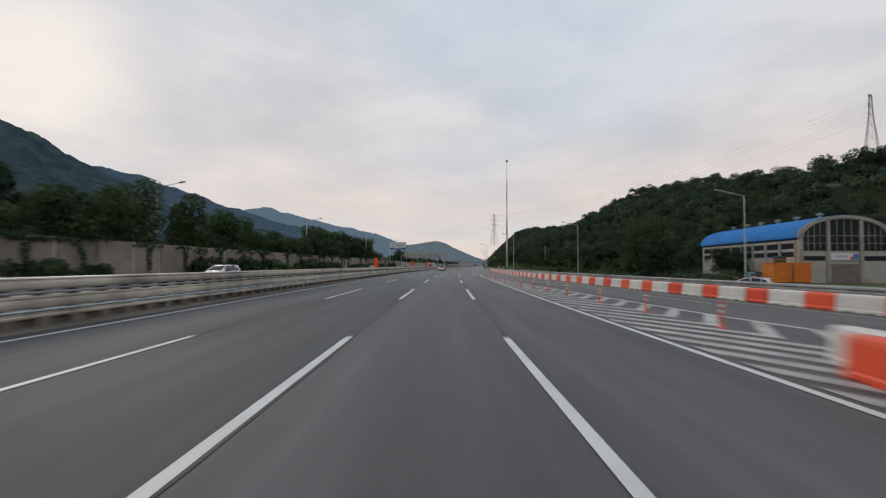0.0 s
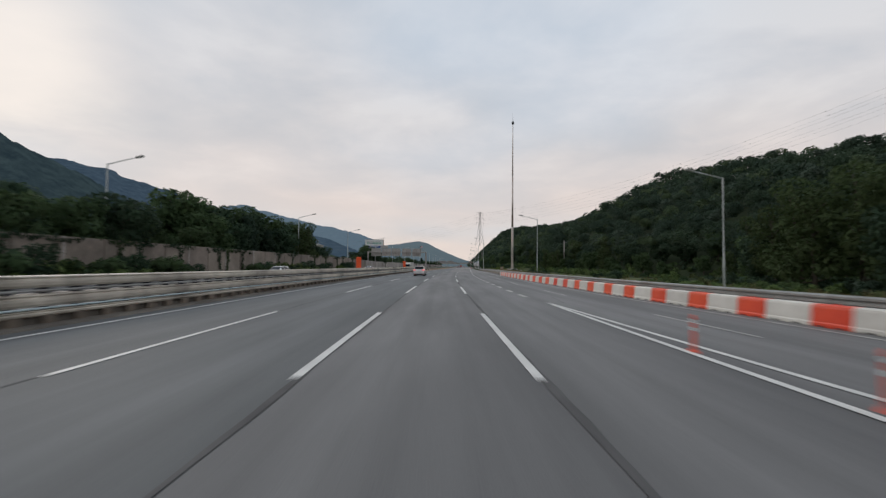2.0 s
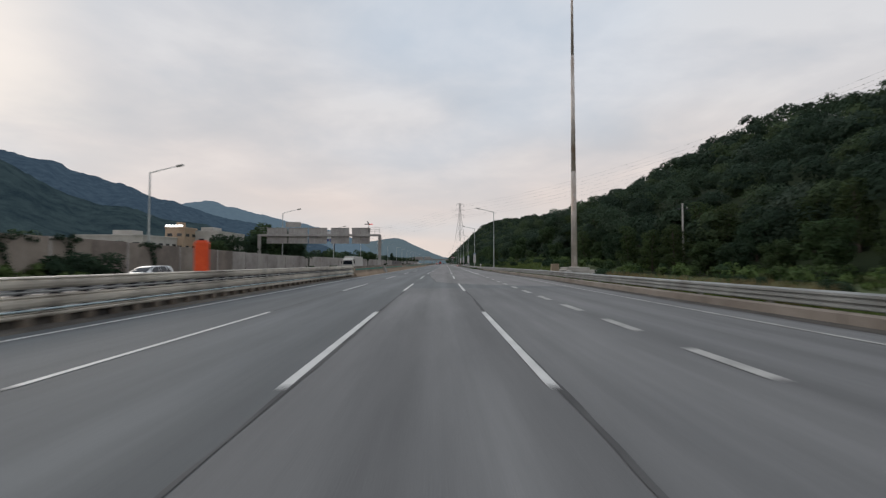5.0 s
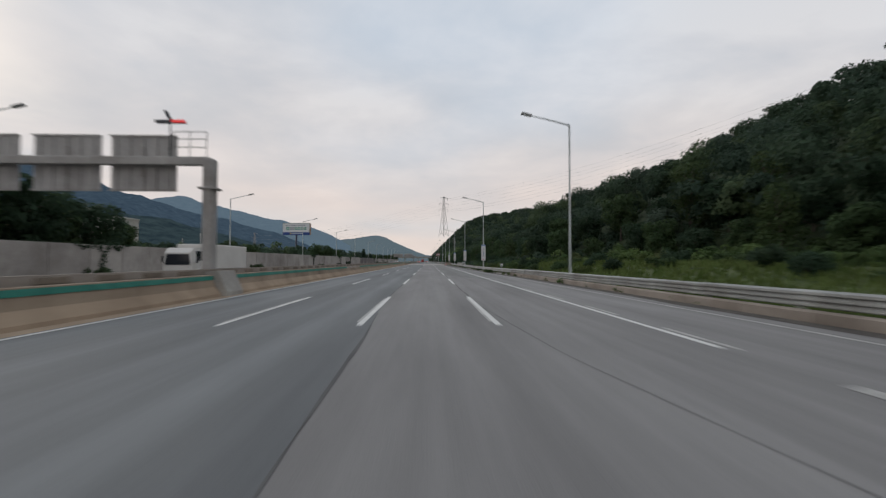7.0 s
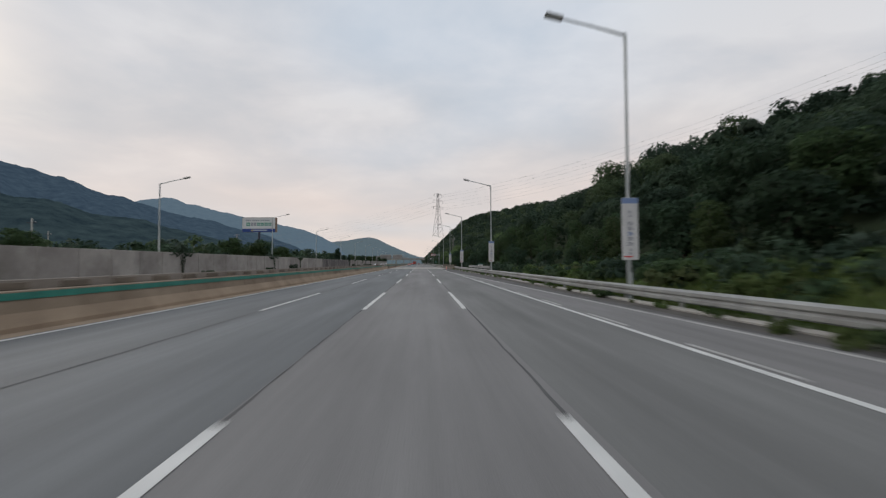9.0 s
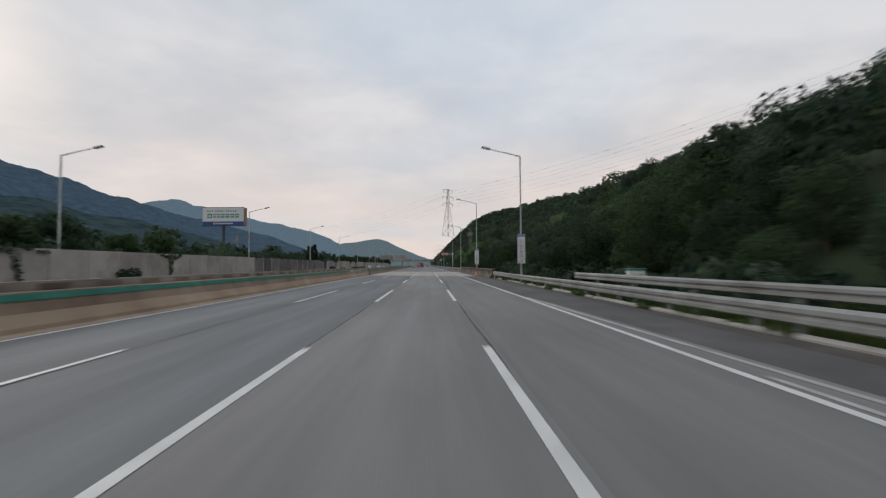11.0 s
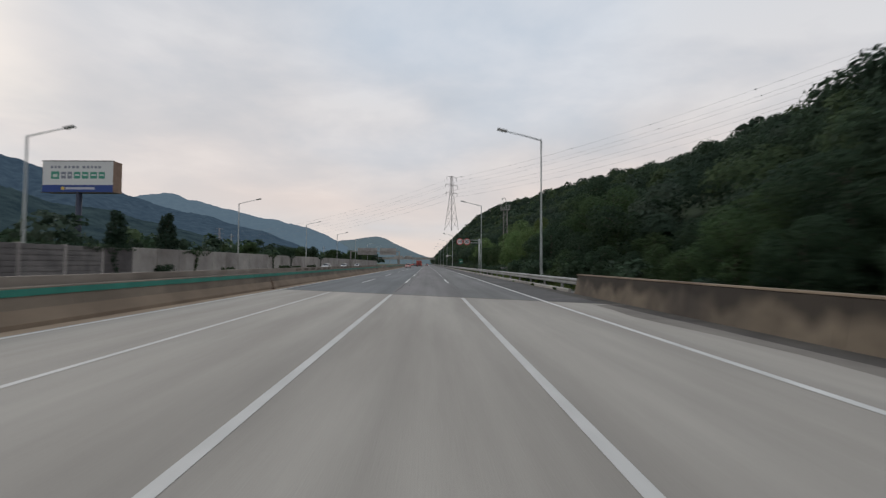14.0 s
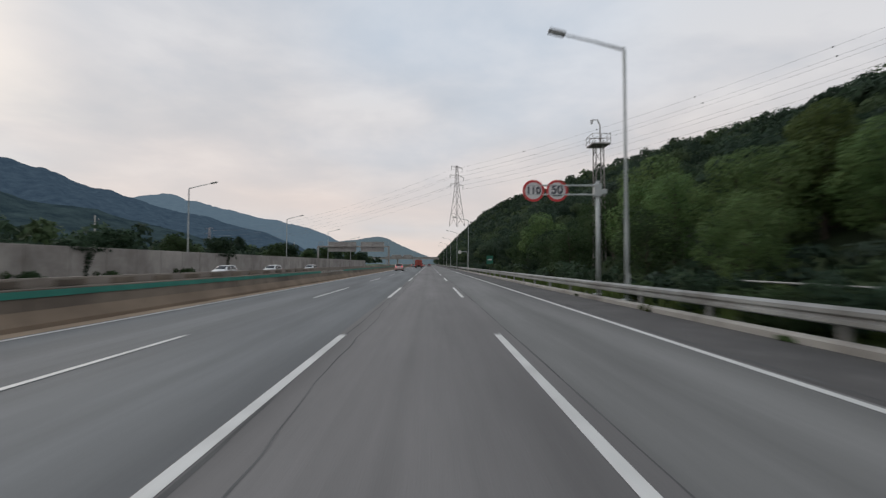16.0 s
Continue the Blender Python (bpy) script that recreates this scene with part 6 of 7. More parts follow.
def pylon(height, label):
    p = thing("pylon", label, "pylon", "power pylons")
    k = height / 66.0
    lv = [(0, 6.0), (14, 4.6), (27, 3.3), (38, 2.2), (48, 1.5), (57, 1.2), (64, 0.9), (66, 0.7)]
    for sx, sy in ((-1, -1), (1, -1), (1, 1), (-1, 1)):
        part("leg", Build().tube([(sx * w * k, sy * w * k, z * k) for z, w in lv], 0.22 * k + 0.03, 5), M_LATTICE, p)
    for (z0, w0), (z1, w1) in zip(lv[:-1], lv[1:]):
        br = Build()
        for c0, c1 in (((-1, -1), (1, -1)), ((1, -1), (1, 1)), ((1, 1), (-1, 1)), ((-1, 1), (-1, -1))):
            br.tube([(c0[0] * w0 * k, c0[1] * w0 * k, z0 * k), (c1[0] * w1 * k, c1[1] * w1 * k, z1 * k)], 0.12, 4)
            br.tube([(c1[0] * w0 * k, c1[1] * w0 * k, z0 * k), (c0[0] * w1 * k, c0[1] * w1 * k, z1 * k)], 0.12, 4)
            br.tube([(c0[0] * w1 * k, c0[1] * w1 * k, z1 * k), (c1[0] * w1 * k, c1[1] * w1 * k, z1 * k)], 0.12, 4)
        part("lattice", br, M_LATTICE, p)
    for z, r in ((64.5, 8.2), (55.0, 10.2), (45.5, 9.2)):
        for sx in (-1, 1):
            arm = Build()
            arm.tube([(sx * 0.9 * k, -0.8 * k, (z + 1.2) * k), (sx * r * k, 0, z * k)], 0.14, 4)
            arm.tube([(sx * 0.9 * k, 0.8 * k, (z + 1.2) * k), (sx * r * k, 0, z * k)], 0.14, 4)
            arm.tube([(sx * 0.9 * k, 0, (z - 0.9) * k), (sx * r * k, 0, z * k)], 0.14, 4)
            a = part("crossarm", arm, M_LATTICE, p)
            part("insulator", Build().tube([(sx * r * k, 0, z * k), (sx * r * k, 0, (z - 4.0) * k)], 0.22, 5), M_DARKMETAL, a)
    return p


PY = [Vector((108.0, 905.0, 42.0)), Vector((446.0, 448.0, 116.0)), Vector((-95.0, 1500.0, 10.0)), Vector((-310.0, 1330.0, 5.0))]
py = pylon(66.0, "tall red-grey lattice power pylon on the wooded hill")
py.matrix_basis = Matrix.Translation(PY[0]) @ Matrix.Rotation(radians(35), 4, "Z")
copy_thing(py, Matrix.Translation(PY[1]) @ Matrix.Rotation(radians(35), 4, "Z"))
copy_thing(py, Matrix.Translation(PY[3]) @ Matrix.Rotation(radians(-15), 4, "Z"))
M_WIRE = plain("dark_cable", (0.16, 0.16, 0.17), 0.6)
for i0, i1 in ((1, 0), (0, 3)):
    turn0, turn1 = radians(35), radians(35 if i1 != 3 else -15)
    for z, r in ((64.5, 8.2), (55.0, 10.2), (45.5, 9.2)):
        for sx in (-1, 1):
            a = PY[i0] + Vector((sx * r * math.cos(turn0), sx * r * math.sin(turn0), z - 4))
            b = PY[i1] + Vector((sx * r * math.cos(turn1), sx * r * math.sin(turn1), z - 4))
            pts = [a.lerp(b, k / 24) - Vector((0, 0, 18.0 * 4 * (k / 24) * (1 - k / 24))) for k in range(25)]
            wire = tagged(part("power_cable", Build().tube(pts, 0.055, 4), M_WIRE), "thin dark high-voltage cable sagging between pylons", "cable", "power cables")
            if i0 == 1 and z > 60:
                for k in range(2, 24, 3):
                    part("marker_ball", Build().tube([pts[k] + Vector((0, 0, h)) for h in (-0.45, -0.25, 0.25, 0.45)], [0.15, 0.45, 0.45, 0.15], 8), M_DARKMETAL, wire)


# ---- plastic barriers, markers ----
def plastic_barrier(mat, label, length):
    """A water-filled block: wide foot, waist, rounded top, two fork slots."""
    b = thing("plastic_barrier", label, "barrier", "plastic road barriers")
    half = [(0.24, 0.0), (0.25, 0.03), (0.245, 0.11), (0.225, 0.15), (0.20, 0.56), (0.185, 0.63), (0.12, 0.665)]
    prof = half + [(-x, z) for x, z in half[::-1]]
    rows = [Matrix.Translation((0, y, 0)) @ Matrix.Diagonal((k, 1, 1 - (1 - k) * 0.35, 1)) for y, k in ((0.01, 0.94), (0.05, 1.0), (length * 0.48, 1.0), (length * 0.49, 0.985), (length * 0.51, 0.985), (length * 0.52, 1.0), (length - 0.05, 1.0), (length - 0.01, 0.94))]
    part("body", Build().sweep(prof, rows), mat, b)
    for y in (length * 0.27, length * 0.73):
        part("slot", Build().box(-0.254, 0.254, y - 0.10, y + 0.10, 0.0, 0.055), M_DARKMETAL, b)
    part("filler_cap", Build().tube([(0, length / 2, 0.645), (0, length / 2, 0.69)], 0.06, 8), mat, b)
    return b


pb = [plastic_barrier(M_ORANGE, "orange-red plastic road barrier block", 1.30), plastic_barrier(M_WHITEPL, "dirty white plastic road barrier block", 1.78)]
count = 0
s = 94.3 - 3.1 * 35
while s < 136.5:
    size = (1.31, 1.79)[count % 2]
    d = lerp(s, BARRIER)
    e = lerp(s + size, BARRIER)
    ob = pb[count % 2]
    turn = -math.degrees(math.atan2(e - d, size)) + random.uniform(-0.8, 0.8)
    m = at(s, d + 0.24 + random.uniform(-0.03, 0.03), 0, turn)
    if count < 2:
        ob.matrix_basis = m
    else:
        copy_thing(ob, m)
    s += size * math.cos(math.atan2(e - d, size)) * (1.0 if s < 17.5 else 1.019 if s < 48 else 0.988 if s < 94 else 1.0)
    count += 1
for i, (s, d) in enumerate(((5.75, 7.0), (5.25, 6.42), (3.42, 6.35), (2.1, 6.3))):
    copy_thing(pb[(i + 1) % 2], at(s, d, 0, -8))
for i, (s, d, t) in enumerate(((33, 26.5, 20), (36, 28, 60), (30, 27.8, 80), (34.5, 30.5, 95))):
    copy_thing(pb[(i + 1) % 2], at(s, d, -1.05, t))

dl = thing("delineator_post", "orange flexible delineator post with pale bands", "delineator", "gore delineators")
part("stem", Build().tube([(0, 0, 0.03), (0, 0, 0.70), (0, 0, 0.74)], [0.04, 0.04, 0.025], 8), M_POST, dl)
part("foot", Build().tube([(0, 0, 0.0), (0, 0, 0.05)], [0.11, 0.07], 10), M_POST, dl)
for z in (0.42, 0.58):
    part("band", Build().tube([(0, 0, z), (0, 0, z + 0.07)], 0.0415, 8), M_SIGNWHITE, dl)
dl.matrix_basis = at(24.0, 7.05)
for s, d in ((11.8, 7.85), (15.8, 7.65), (20.0, 7.45), (28.2, 7.0), (32.4, 6.85), (36.4, 6.55), (40.5, 6.4), (44.4, 6.25), (48.2, 6.05), (52, 5.9), (56, 5.75), (59.7, 5.55), (63.4, 5.4)):
    copy_thing(dl, at(s, d))

mk = thing("orange_marker", "tall orange-red sleeve marker standing on the median barrier", "marker", "median markers")
part("sleeve", Build().box(-0.30, 0.30, -0.14, 0.14, 1.15, 2.62, 0.06), surface("orange_sleeve", (0.72, 0.07, 0.015), (0.88, 0.12, 0.03), scale=2, fine=8, rough=0.6, where="Object"), mk)
part("clamp", Build().box(-0.2, 0.2, -0.06, 0.06, 0.9, 1.16), M_DARKMETAL, mk)
part("cap", Build().box(-0.24, 0.24, -0.1, 0.1, 2.62, 2.67, 0.02), M_ORANGE, mk)
mk.matrix_basis = at(62.9, MED - 0.35)
for s in (108.3, 154.8):
    copy_thing(mk, at(s, MED - 0.35))

cone = thing("traffic_cone", "orange traffic cone with white bands on the shoulder", "traffic cone")
part("foot", Build().box(-0.2, 0.2, -0.2, 0.2, 0, 0.05, 0.02), M_POST, cone)
for z0, z1, mt, nm in ((0.05, 0.30, M_POST, "shell"), (0.30, 0.42, M_SIGNWHITE, "band"), (0.42, 0.54, M_POST, "shell"), (0.54, 0.64, M_SIGNWHITE, "band"), (0.64, 0.80, M_POST, "shell")):
    part(nm, Build().tube([(0, 0, z0), (0, 0, z1)], [0.15 - 0.14 * z0, 0.15 - 0.14 * z1], 16), mt, cone)
cone.matrix_basis = at(358.9, 6.8)


# ---- vehicles ----
M_TYRE = plain("black_rubber", (0.02, 0.02, 0.02), 0.85)
M_RIM = plain("silver_rim", (0.58, 0.57, 0.54), 0.40, 0.2)
M_GLASSDARK = plain("tinted_glass", (0.018, 0.022, 0.028), 0.08, 0.0, spec=0.35)
M_TRIM = plain("black_trim", (0.025, 0.026, 0.028), 0.55)
M_TAIL = plain("lit_tail_lamp", (0.80, 0.035, 0.04), 0.25, emit=0.7)
M_TAILHOT = plain("brake_lamp", (1.0, 0.16, 0.10), 0.25, emit=1.7)
M_REFLECT = plain("red_reflector", (0.5, 0.03, 0.03), 0.3)
M_CLEAR = plain("clear_lamp", (0.7, 0.7, 0.7), 0.1)
M_PLATE = plain("number_plate", (0.55, 0.56, 0.54), 0.5)


def paint(name, col):
    m = plain(name, col, 0.32, 0.25)
    b = m.node_tree.nodes["Principled BSDF"]
    b.inputs["Coat Weight"].default_value, b.inputs["Coat Roughness"].default_value = 0.6, 0.08
    return m


def spline(rows, n):
    """A smooth run through rows, n steps between each two."""
    rows = np.asarray(rows, float)
    t0 = np.gradient(rows, axis=0)
    out = []
    for i in range(len(rows) - 1):
        for u in np.arange(n) / n:
            out.append(rows[i] * (2 * u ** 3 - 3 * u ** 2 + 1) + rows[i + 1] * (3 * u ** 2 - 2 * u ** 3) + t0[i] * (u ** 3 - 2 * u ** 2 + u) + t0[i + 1] * (u ** 3 - u ** 2))
    return np.array(out + [rows[-1]])


def half_ring(y, zs, zb, zt, ws, wm, wb, wt):
    """Right half of a body ring, sill to roof middle."""
    zm = zs + (zb - zs) * 0.55
    top = zt - 0.05
    return [(ws * 0.88, zs - 0.03), (ws, zs + 0.03), (wm - 0.006, zm - 0.12 * (zb - zs)), (wm, zm), (wb + 0.022, zb - 0.06), (wb, zb), ((wb + wt + 0.03) / 2 + 0.022, (zb + top) / 2), (wt + 0.02, top), (wt * 0.84, zt - 0.012), (wt * 0.42, zt)]


HALF = 10
#      y     sill  belt  top   half widths: sill, waist, belt, top
HATCH = [(0.00, 0.34, 0.72, 0.78, 0.68, 0.77, 0.74, 0.64), (0.03, 0.27, 0.86, 0.93, 0.76, 0.84, 0.81, 0.71), (0.09, 0.24, 0.98, 1.06, 0.80, 0.875, 0.845, 0.73), (0.17, 0.24, 1.01, 1.22, 0.825, 0.892, 0.86, 0.725), (0.27, 0.24, 1.02, 1.42, 0.84, 0.90, 0.866, 0.70), (0.38, 0.24, 1.03, 1.545, 0.85, 0.905, 0.869, 0.675), (0.60, 0.24, 1.03, 1.59, 0.852, 0.907, 0.870, 0.655), (1.0, 0.23, 1.02, 1.605, 0.855, 0.908, 0.87, 0.645), (1.7, 0.23, 1.0, 1.61, 0.86, 0.908, 0.868, 0.64), (2.4, 0.23, 0.985, 1.57, 0.86, 0.908, 0.866, 0.63), (2.85, 0.23, 0.975, 1.44, 0.86, 0.906, 0.862, 0.635), (3.25, 0.23, 0.965, 1.23, 0.86, 0.904, 0.856, 0.67), (3.55, 0.23, 0.955, 1.06, 0.858, 0.90, 0.85, 0.71), (3.9, 0.23, 0.90, 0.985, 0.85, 0.89, 0.82, 0.67), (4.2, 0.24, 0.80, 0.88, 0.81, 0.85, 0.77, 0.60), (4.42, 0.28, 0.66, 0.72, 0.70, 0.76, 0.68, 0.48), (4.50, 0.34, 0.54, 0.58, 0.56, 0.62, 0.56, 0.38)]
ROWS = spline(HATCH, 3)
SKIN = np.array([[(x, r[0], z) for x, z in half_ring(*r)] for r in ROWS])


def on_skin(y, k, sx, out=0.006):
    """A point just off the body at station y, k along the half ring (0 sill, 5 belt, 7 roof shoulder, 9 roof)."""
    yi = float(np.interp(y, ROWS[:, 0], np.arange(len(ROWS))))
    i, u = min(int(yi), len(ROWS) - 2), 0.0
    u = yi - i
    k = min(max(k, 0.0), HALF - 1.001)
    j, v = int(k), k - int(k)
    q = lambda a, b: SKIN[a][b]
    p = (q(i, j) * (1 - v) + q(i, j + 1) * v) * (1 - u) + (q(i + 1, j) * (1 - v) + q(i + 1, j + 1) * v) * u
    du = (q(i + 1, j) - q(i, j)) * (1 - v) + (q(i + 1, j + 1) - q(i, j + 1)) * v
    dv = (q(i, j + 1) - q(i, j)) * (1 - u) + (q(i + 1, j + 1) - q(i + 1, j)) * u
    nrm = np.cross(dv, du)
    nrm = nrm / max(np.linalg.norm(nrm), 1e-9)
    if nrm[0] < 0 or (abs(nrm[0]) < 0.3 and nrm[2] < 0):
        nrm = -nrm
    p = p + nrm * out
    return (sx * p[0], p[1], p[2])


def patch(rows):
    """A sheet from rows of points, all of one length."""
    n = len(rows[0])
    return Build().add([p for r in rows for p in r], [(j * n + i, j * n + i + 1, (j + 1) * n + i + 1, (j + 1) * n + i) for j in range(len(rows) - 1) for i in range(n - 1)])


def outline(z):
    """The body's plan outline at height z, from the middle of the rear round to the side."""
    pts = []
    for ring in SKIN[:24]:
        if ring[-1][2] < z:
            continue
        x = float(np.interp(z, ring[:, 2], ring[:, 0]))
        if not pts:
            pts.append((0.0, ring[0][1]))
        pts.append((x, ring[0][1]))
    return np.array(pts)


def round_corner(z, x0, y1, n, sx, out=0.012):
    """n points along the outline from x0 on the rear to y1 on the side."""
    o = outline(z)
    o = np.concatenate([np.linspace(o[0], o[1], 12)[:-1], o[1:]])
    run = np.concatenate([[0], np.cumsum(np.linalg.norm(np.diff(o, axis=0), axis=1))])
    a = float(np.interp(x0, o[:12, 0], run[:12])) if o[11, 0] >= x0 else float(run[np.argmax(o[:, 0] >= x0)])
    b = float(run[min(np.argmax(o[:, 1] >= y1), len(run) - 1)])
    res = []
    for r in np.linspace(a, b, n):
        x, y = float(np.interp(r, run, o[:, 0])), float(np.interp(r, run, o[:, 1]))
        k = (r - a) / (b - a)
        res.append((sx * (x + out * k), y - out * (1 - 0.6 * k), z))
    return res


def car(mat, label, group="", lit=True):
    c = thing("car", label, "car", group)
    n = 2 * HALF
    v = [p for ring in SKIN for p in [(-x, y, z) for x, y, z in ring] + [(x, y, z) for x, y, z in ring[::-1]]]
    m = len(SKIN)
    f = [(i * n + k, i * n + (k + 1) % n, (i + 1) * n + (k + 1) % n, (i + 1) * n + k) for i in range(m - 1) for k in range(n)]
    f += [tuple(range(n)), tuple(range((m - 1) * n, m * n))]
    part("body", Build().add(v, f), mat, c, smooth=True)
    # glass
    rows = []
    for y, k in ((0.105, 8.3), (0.115, 7.75), (0.135, 7.35), (0.17, 7.1), (0.22, 7.1), (0.27, 7.25), (0.32, 7.45), (0.335, 7.9)):
        rows.append([on_skin(y + 0.03 * (1 - u / 5) ** 2, 9 - (9 - k) * (1 - u / 5), -1, 0.012) for u in range(5)] + [on_skin(y + 0.03 * (u / 5) ** 2, 9 - (9 - k) * u / 5, 1, 0.012) for u in range(6)])
    rw = part("rear_window", patch(rows), M_GLASSDARK, c, "dark tinted rear window", smooth=True)
    part("wiper", Build().tube([(0.02, 0.07, 1.105), (0.38, 0.09, 1.115)], 0.014, 5), M_TRIM, rw)
    part("spoiler", Build().sweep([(-0.61, 1.535), (0.61, 1.535), (0.60, 1.575), (0.4, 1.592), (-0.4, 1.592), (-0.60, 1.575)], [Matrix.Translation((0, 0.20, -0.02)), Matrix.Translation((0, 0.26, -0.004)), Matrix.Translation((0, 0.60, 0.012))]), mat, c, smooth=False)
    part("high_brake_lamp", Build().box(-0.14, 0.14, 0.190, 0.199, 1.525, 1.548), M_REFLECT, c)
    rows = [[on_skin(y, k, -1) for k in (7.3, 8, 8.6, 9)] + [on_skin(y, k, 1) for k in (8.6, 8, 7.3)] for y in np.linspace(2.62, 3.50, 8)]
    part("windscreen", patch(rows), M_GLASSDARK, c, smooth=True)
    for sx in (-1, 1):
        for y0, y1 in ((0.52, 0.99), (1.05, 1.93), (1.99, 3.02)):
            rows = []
            for y in np.linspace(y0, y1, 7):
                hi = min(6.95, 5.5 + 3.2 * (y - 0.45), 6.95 - 1.3 * max(0, y - 2.65))
                rows.append([on_skin(y, k, sx, 0.008) for k in np.linspace(5.12, hi, 5)])
            part("side_window", patch(rows), M_GLASSDARK, c, smooth=True)
        part("window_trim", Build().tube([on_skin(y, 5.03, sx, 0.008) for y in (0.55, 1.2, 2.0, 2.7, 3.1)], 0.011, 5), M_RIM, c)
        part("mirror", Build().tube([(sx * 0.88, 3.02, 1.04), (sx * 0.98, 3.00, 1.07), (sx * 1.06, 2.98, 1.07)], [0.05, 0.09, 0.07], 8), M_TRIM, c, smooth=True)
        for y in (1.28, 2.18):
            part("door_handle", Build().tube([(sx * 0.905, y, 0.885), (sx * 0.925, y + 0.08, 0.89), (sx * 0.905, y + 0.17, 0.885)], 0.016, 6), M_RIM, c)
        part("sill_trim", Build().tube([(sx * 0.868, 1.25, 0.27), (sx * 0.868, 3.15, 0.27)], 0.03, 6), M_TRIM, c)
        for y in (1.02, 1.96, 2.92):
            part("door_gap", Build().tube([on_skin(y, k, sx, 0.001) for k in (1.2, 2, 3, 4, 4.9)], 0.005, 4), M_TRIM, c)
        lamp = part("tail_lamp", patch([round_corner(z, x0, y1, 9, sx) for z, x0, y1 in ((0.905, 0.50, 0.16), (0.94, 0.46, 0.28), (0.99, 0.46, 0.38), (1.03, 0.50, 0.46), (1.052, 0.56, 0.30))]), M_TAIL if lit else M_REFLECT, c, "red wrap-round tail lamp", smooth=True)
        part("brake_bulb", patch([round_corner(z, 0.58, 0.12, 5, sx, 0.018) for z in (0.955, 1.005)]), M_TAILHOT if lit else M_REFLECT, lamp)
        part("reverse_lens", patch([round_corner(z, 0.50, 0.08, 5, sx, 0.014) for z in (0.875, 0.902)]), M_CLEAR, lamp)
        part("low_reflector", Build().box(sx * 0.66 - 0.12, sx * 0.66 + 0.12, -0.040, 0.02, 0.285, 0.345, 0.01), M_REFLECT, c)
        part("head_lamp", Build().add([(sx * x, y, z) for x, y, z in ((0.50, 4.44, 0.66), (0.74, 4.34, 0.69), (0.85, 4.02, 0.82), (0.78, 4.10, 0.86), (0.56, 4.36, 0.78))], [(0, 1, 2, 3, 4)]), M_CLEAR, c)
        for y in (0.83, 3.57):
            # Black disc over the body stands in for the shaded gap round the wheel.
            part("wheel_gap_shade", Build().tube([(sx * 0.60, y, 0.335), (sx * 0.911, y, 0.335)], [0.37, 0.37], 28), M_TRIM, c)
            w = part("wheel", Build().tube([(sx * 0.70, y, 0.32), (sx * 0.73, y, 0.32), (sx * 0.905, y, 0.32), (sx * 0.925, y, 0.32)], [0.27, 0.325, 0.325, 0.285], 28), M_TYRE, c)
            rm = part("rim", Build().tube([(sx * 0.905, y, 0.32), (sx * 0.930, y, 0.32)], [0.245, 0.235], 24), M_RIM, w)
            for k in range(7):
                a = 2 * math.pi * k / 7
                part("spoke_gap", Build().add([(sx * 0.933, y + r * math.cos(a + e), 0.32 + r * math.sin(a + e)) for r, e in ((0.08, 0.12), (0.20, 0.20), (0.20, -0.20), (0.08, -0.12))], [(0, 1, 2, 3)]), M_TRIM, rm)
    part("rear_bumper_trim", Build().sweep([(-0.66, 0.20), (0.66, 0.20), (0.72, 0.34), (0.70, 0.385), (-0.70, 0.385), (-0.72, 0.34)], [Matrix.Translation((0, -0.03, 0)), Matrix.Translation((0, 0.03, 0)) @ Matrix.Diagonal((1.10, 1, 1, 1)), Matrix.Translation((0, 0.20, 0)) @ Matrix.Diagonal((1.20, 1, 0.97, 1))]), M_TRIM, c, "black plastic bumper strip")
    pl = part("number_plate", Build().box(-0.26, 0.26, -0.012, 0.03, 0.725, 0.835, 0.004), M_PLATE, c)
    part("print_bar", Build().box(-0.2, 0.2, -0.016, -0.0125, 0.76, 0.80), plain("plate_print", (0.25, 0.26, 0.26), 0.6), pl)
    part("tailgate_bar", Build().box(-0.32, 0.32, -0.004, 0.06, 0.865, 0.895, 0.004), M_RIM, c)
    part("badge", Build().tube([(0, 0.065, 0.965), (0, 0.035, 0.965)], 0.05, 12), M_RIM, c)
    part("tailgate_gap", Build().box(-0.60, 0.60, -0.004, 0.03, 0.525, 0.535), M_TRIM, c)
    part("aerial", Build().tube([(0, 0.75, 1.585), (0, 0.62, 1.66)], [0.02, 0.008], 5), M_TRIM, c)
    part("underside", Build().box(-0.74, 0.74, 0.25, 4.2, 0.17, 0.26), M_TRIM, c)
    return c


silver = car(paint("silver_paint", (0.60, 0.61, 0.61)), "silver hatchback people carrier with lit red tail lamps", "cars")
silver.matrix_basis = at(124.9, -4.15, 0, 0)
white = car(paint("white_paint", (0.70, 0.70, 0.69)), "white hatchback driving on the far carriageway", "cars", lit=False)
white.matrix_basis = at(44.0, -21.5, 0, 180)
for s, d in ((112.0, -21.0), (170.0, -21.5), (497.0, -25.4), (505.5, -22.5), (522.0, -21.5)):
    copy_thing(white, at(s, d, 0, 180, 0.9))
red = car(paint("pale_red_paint", (0.60, 0.42, 0.40)), "pale hatchback ahead with glowing tail lamps", "cars")
red.matrix_basis = at(537.0, -6.6)
grey = car(paint("grey_paint", (0.22, 0.23, 0.24)), "grey hatchback in slow traffic far ahead", "cars")
grey.matrix_basis = at(640, -7.0)
for s, d in ((652, -3.6), (668, -7.2), (684, -3.6), (695, 0.2), (705, -7.2), (720, -3.6)):
    copy_thing(grey if s % 3 else silver, at(s, d))


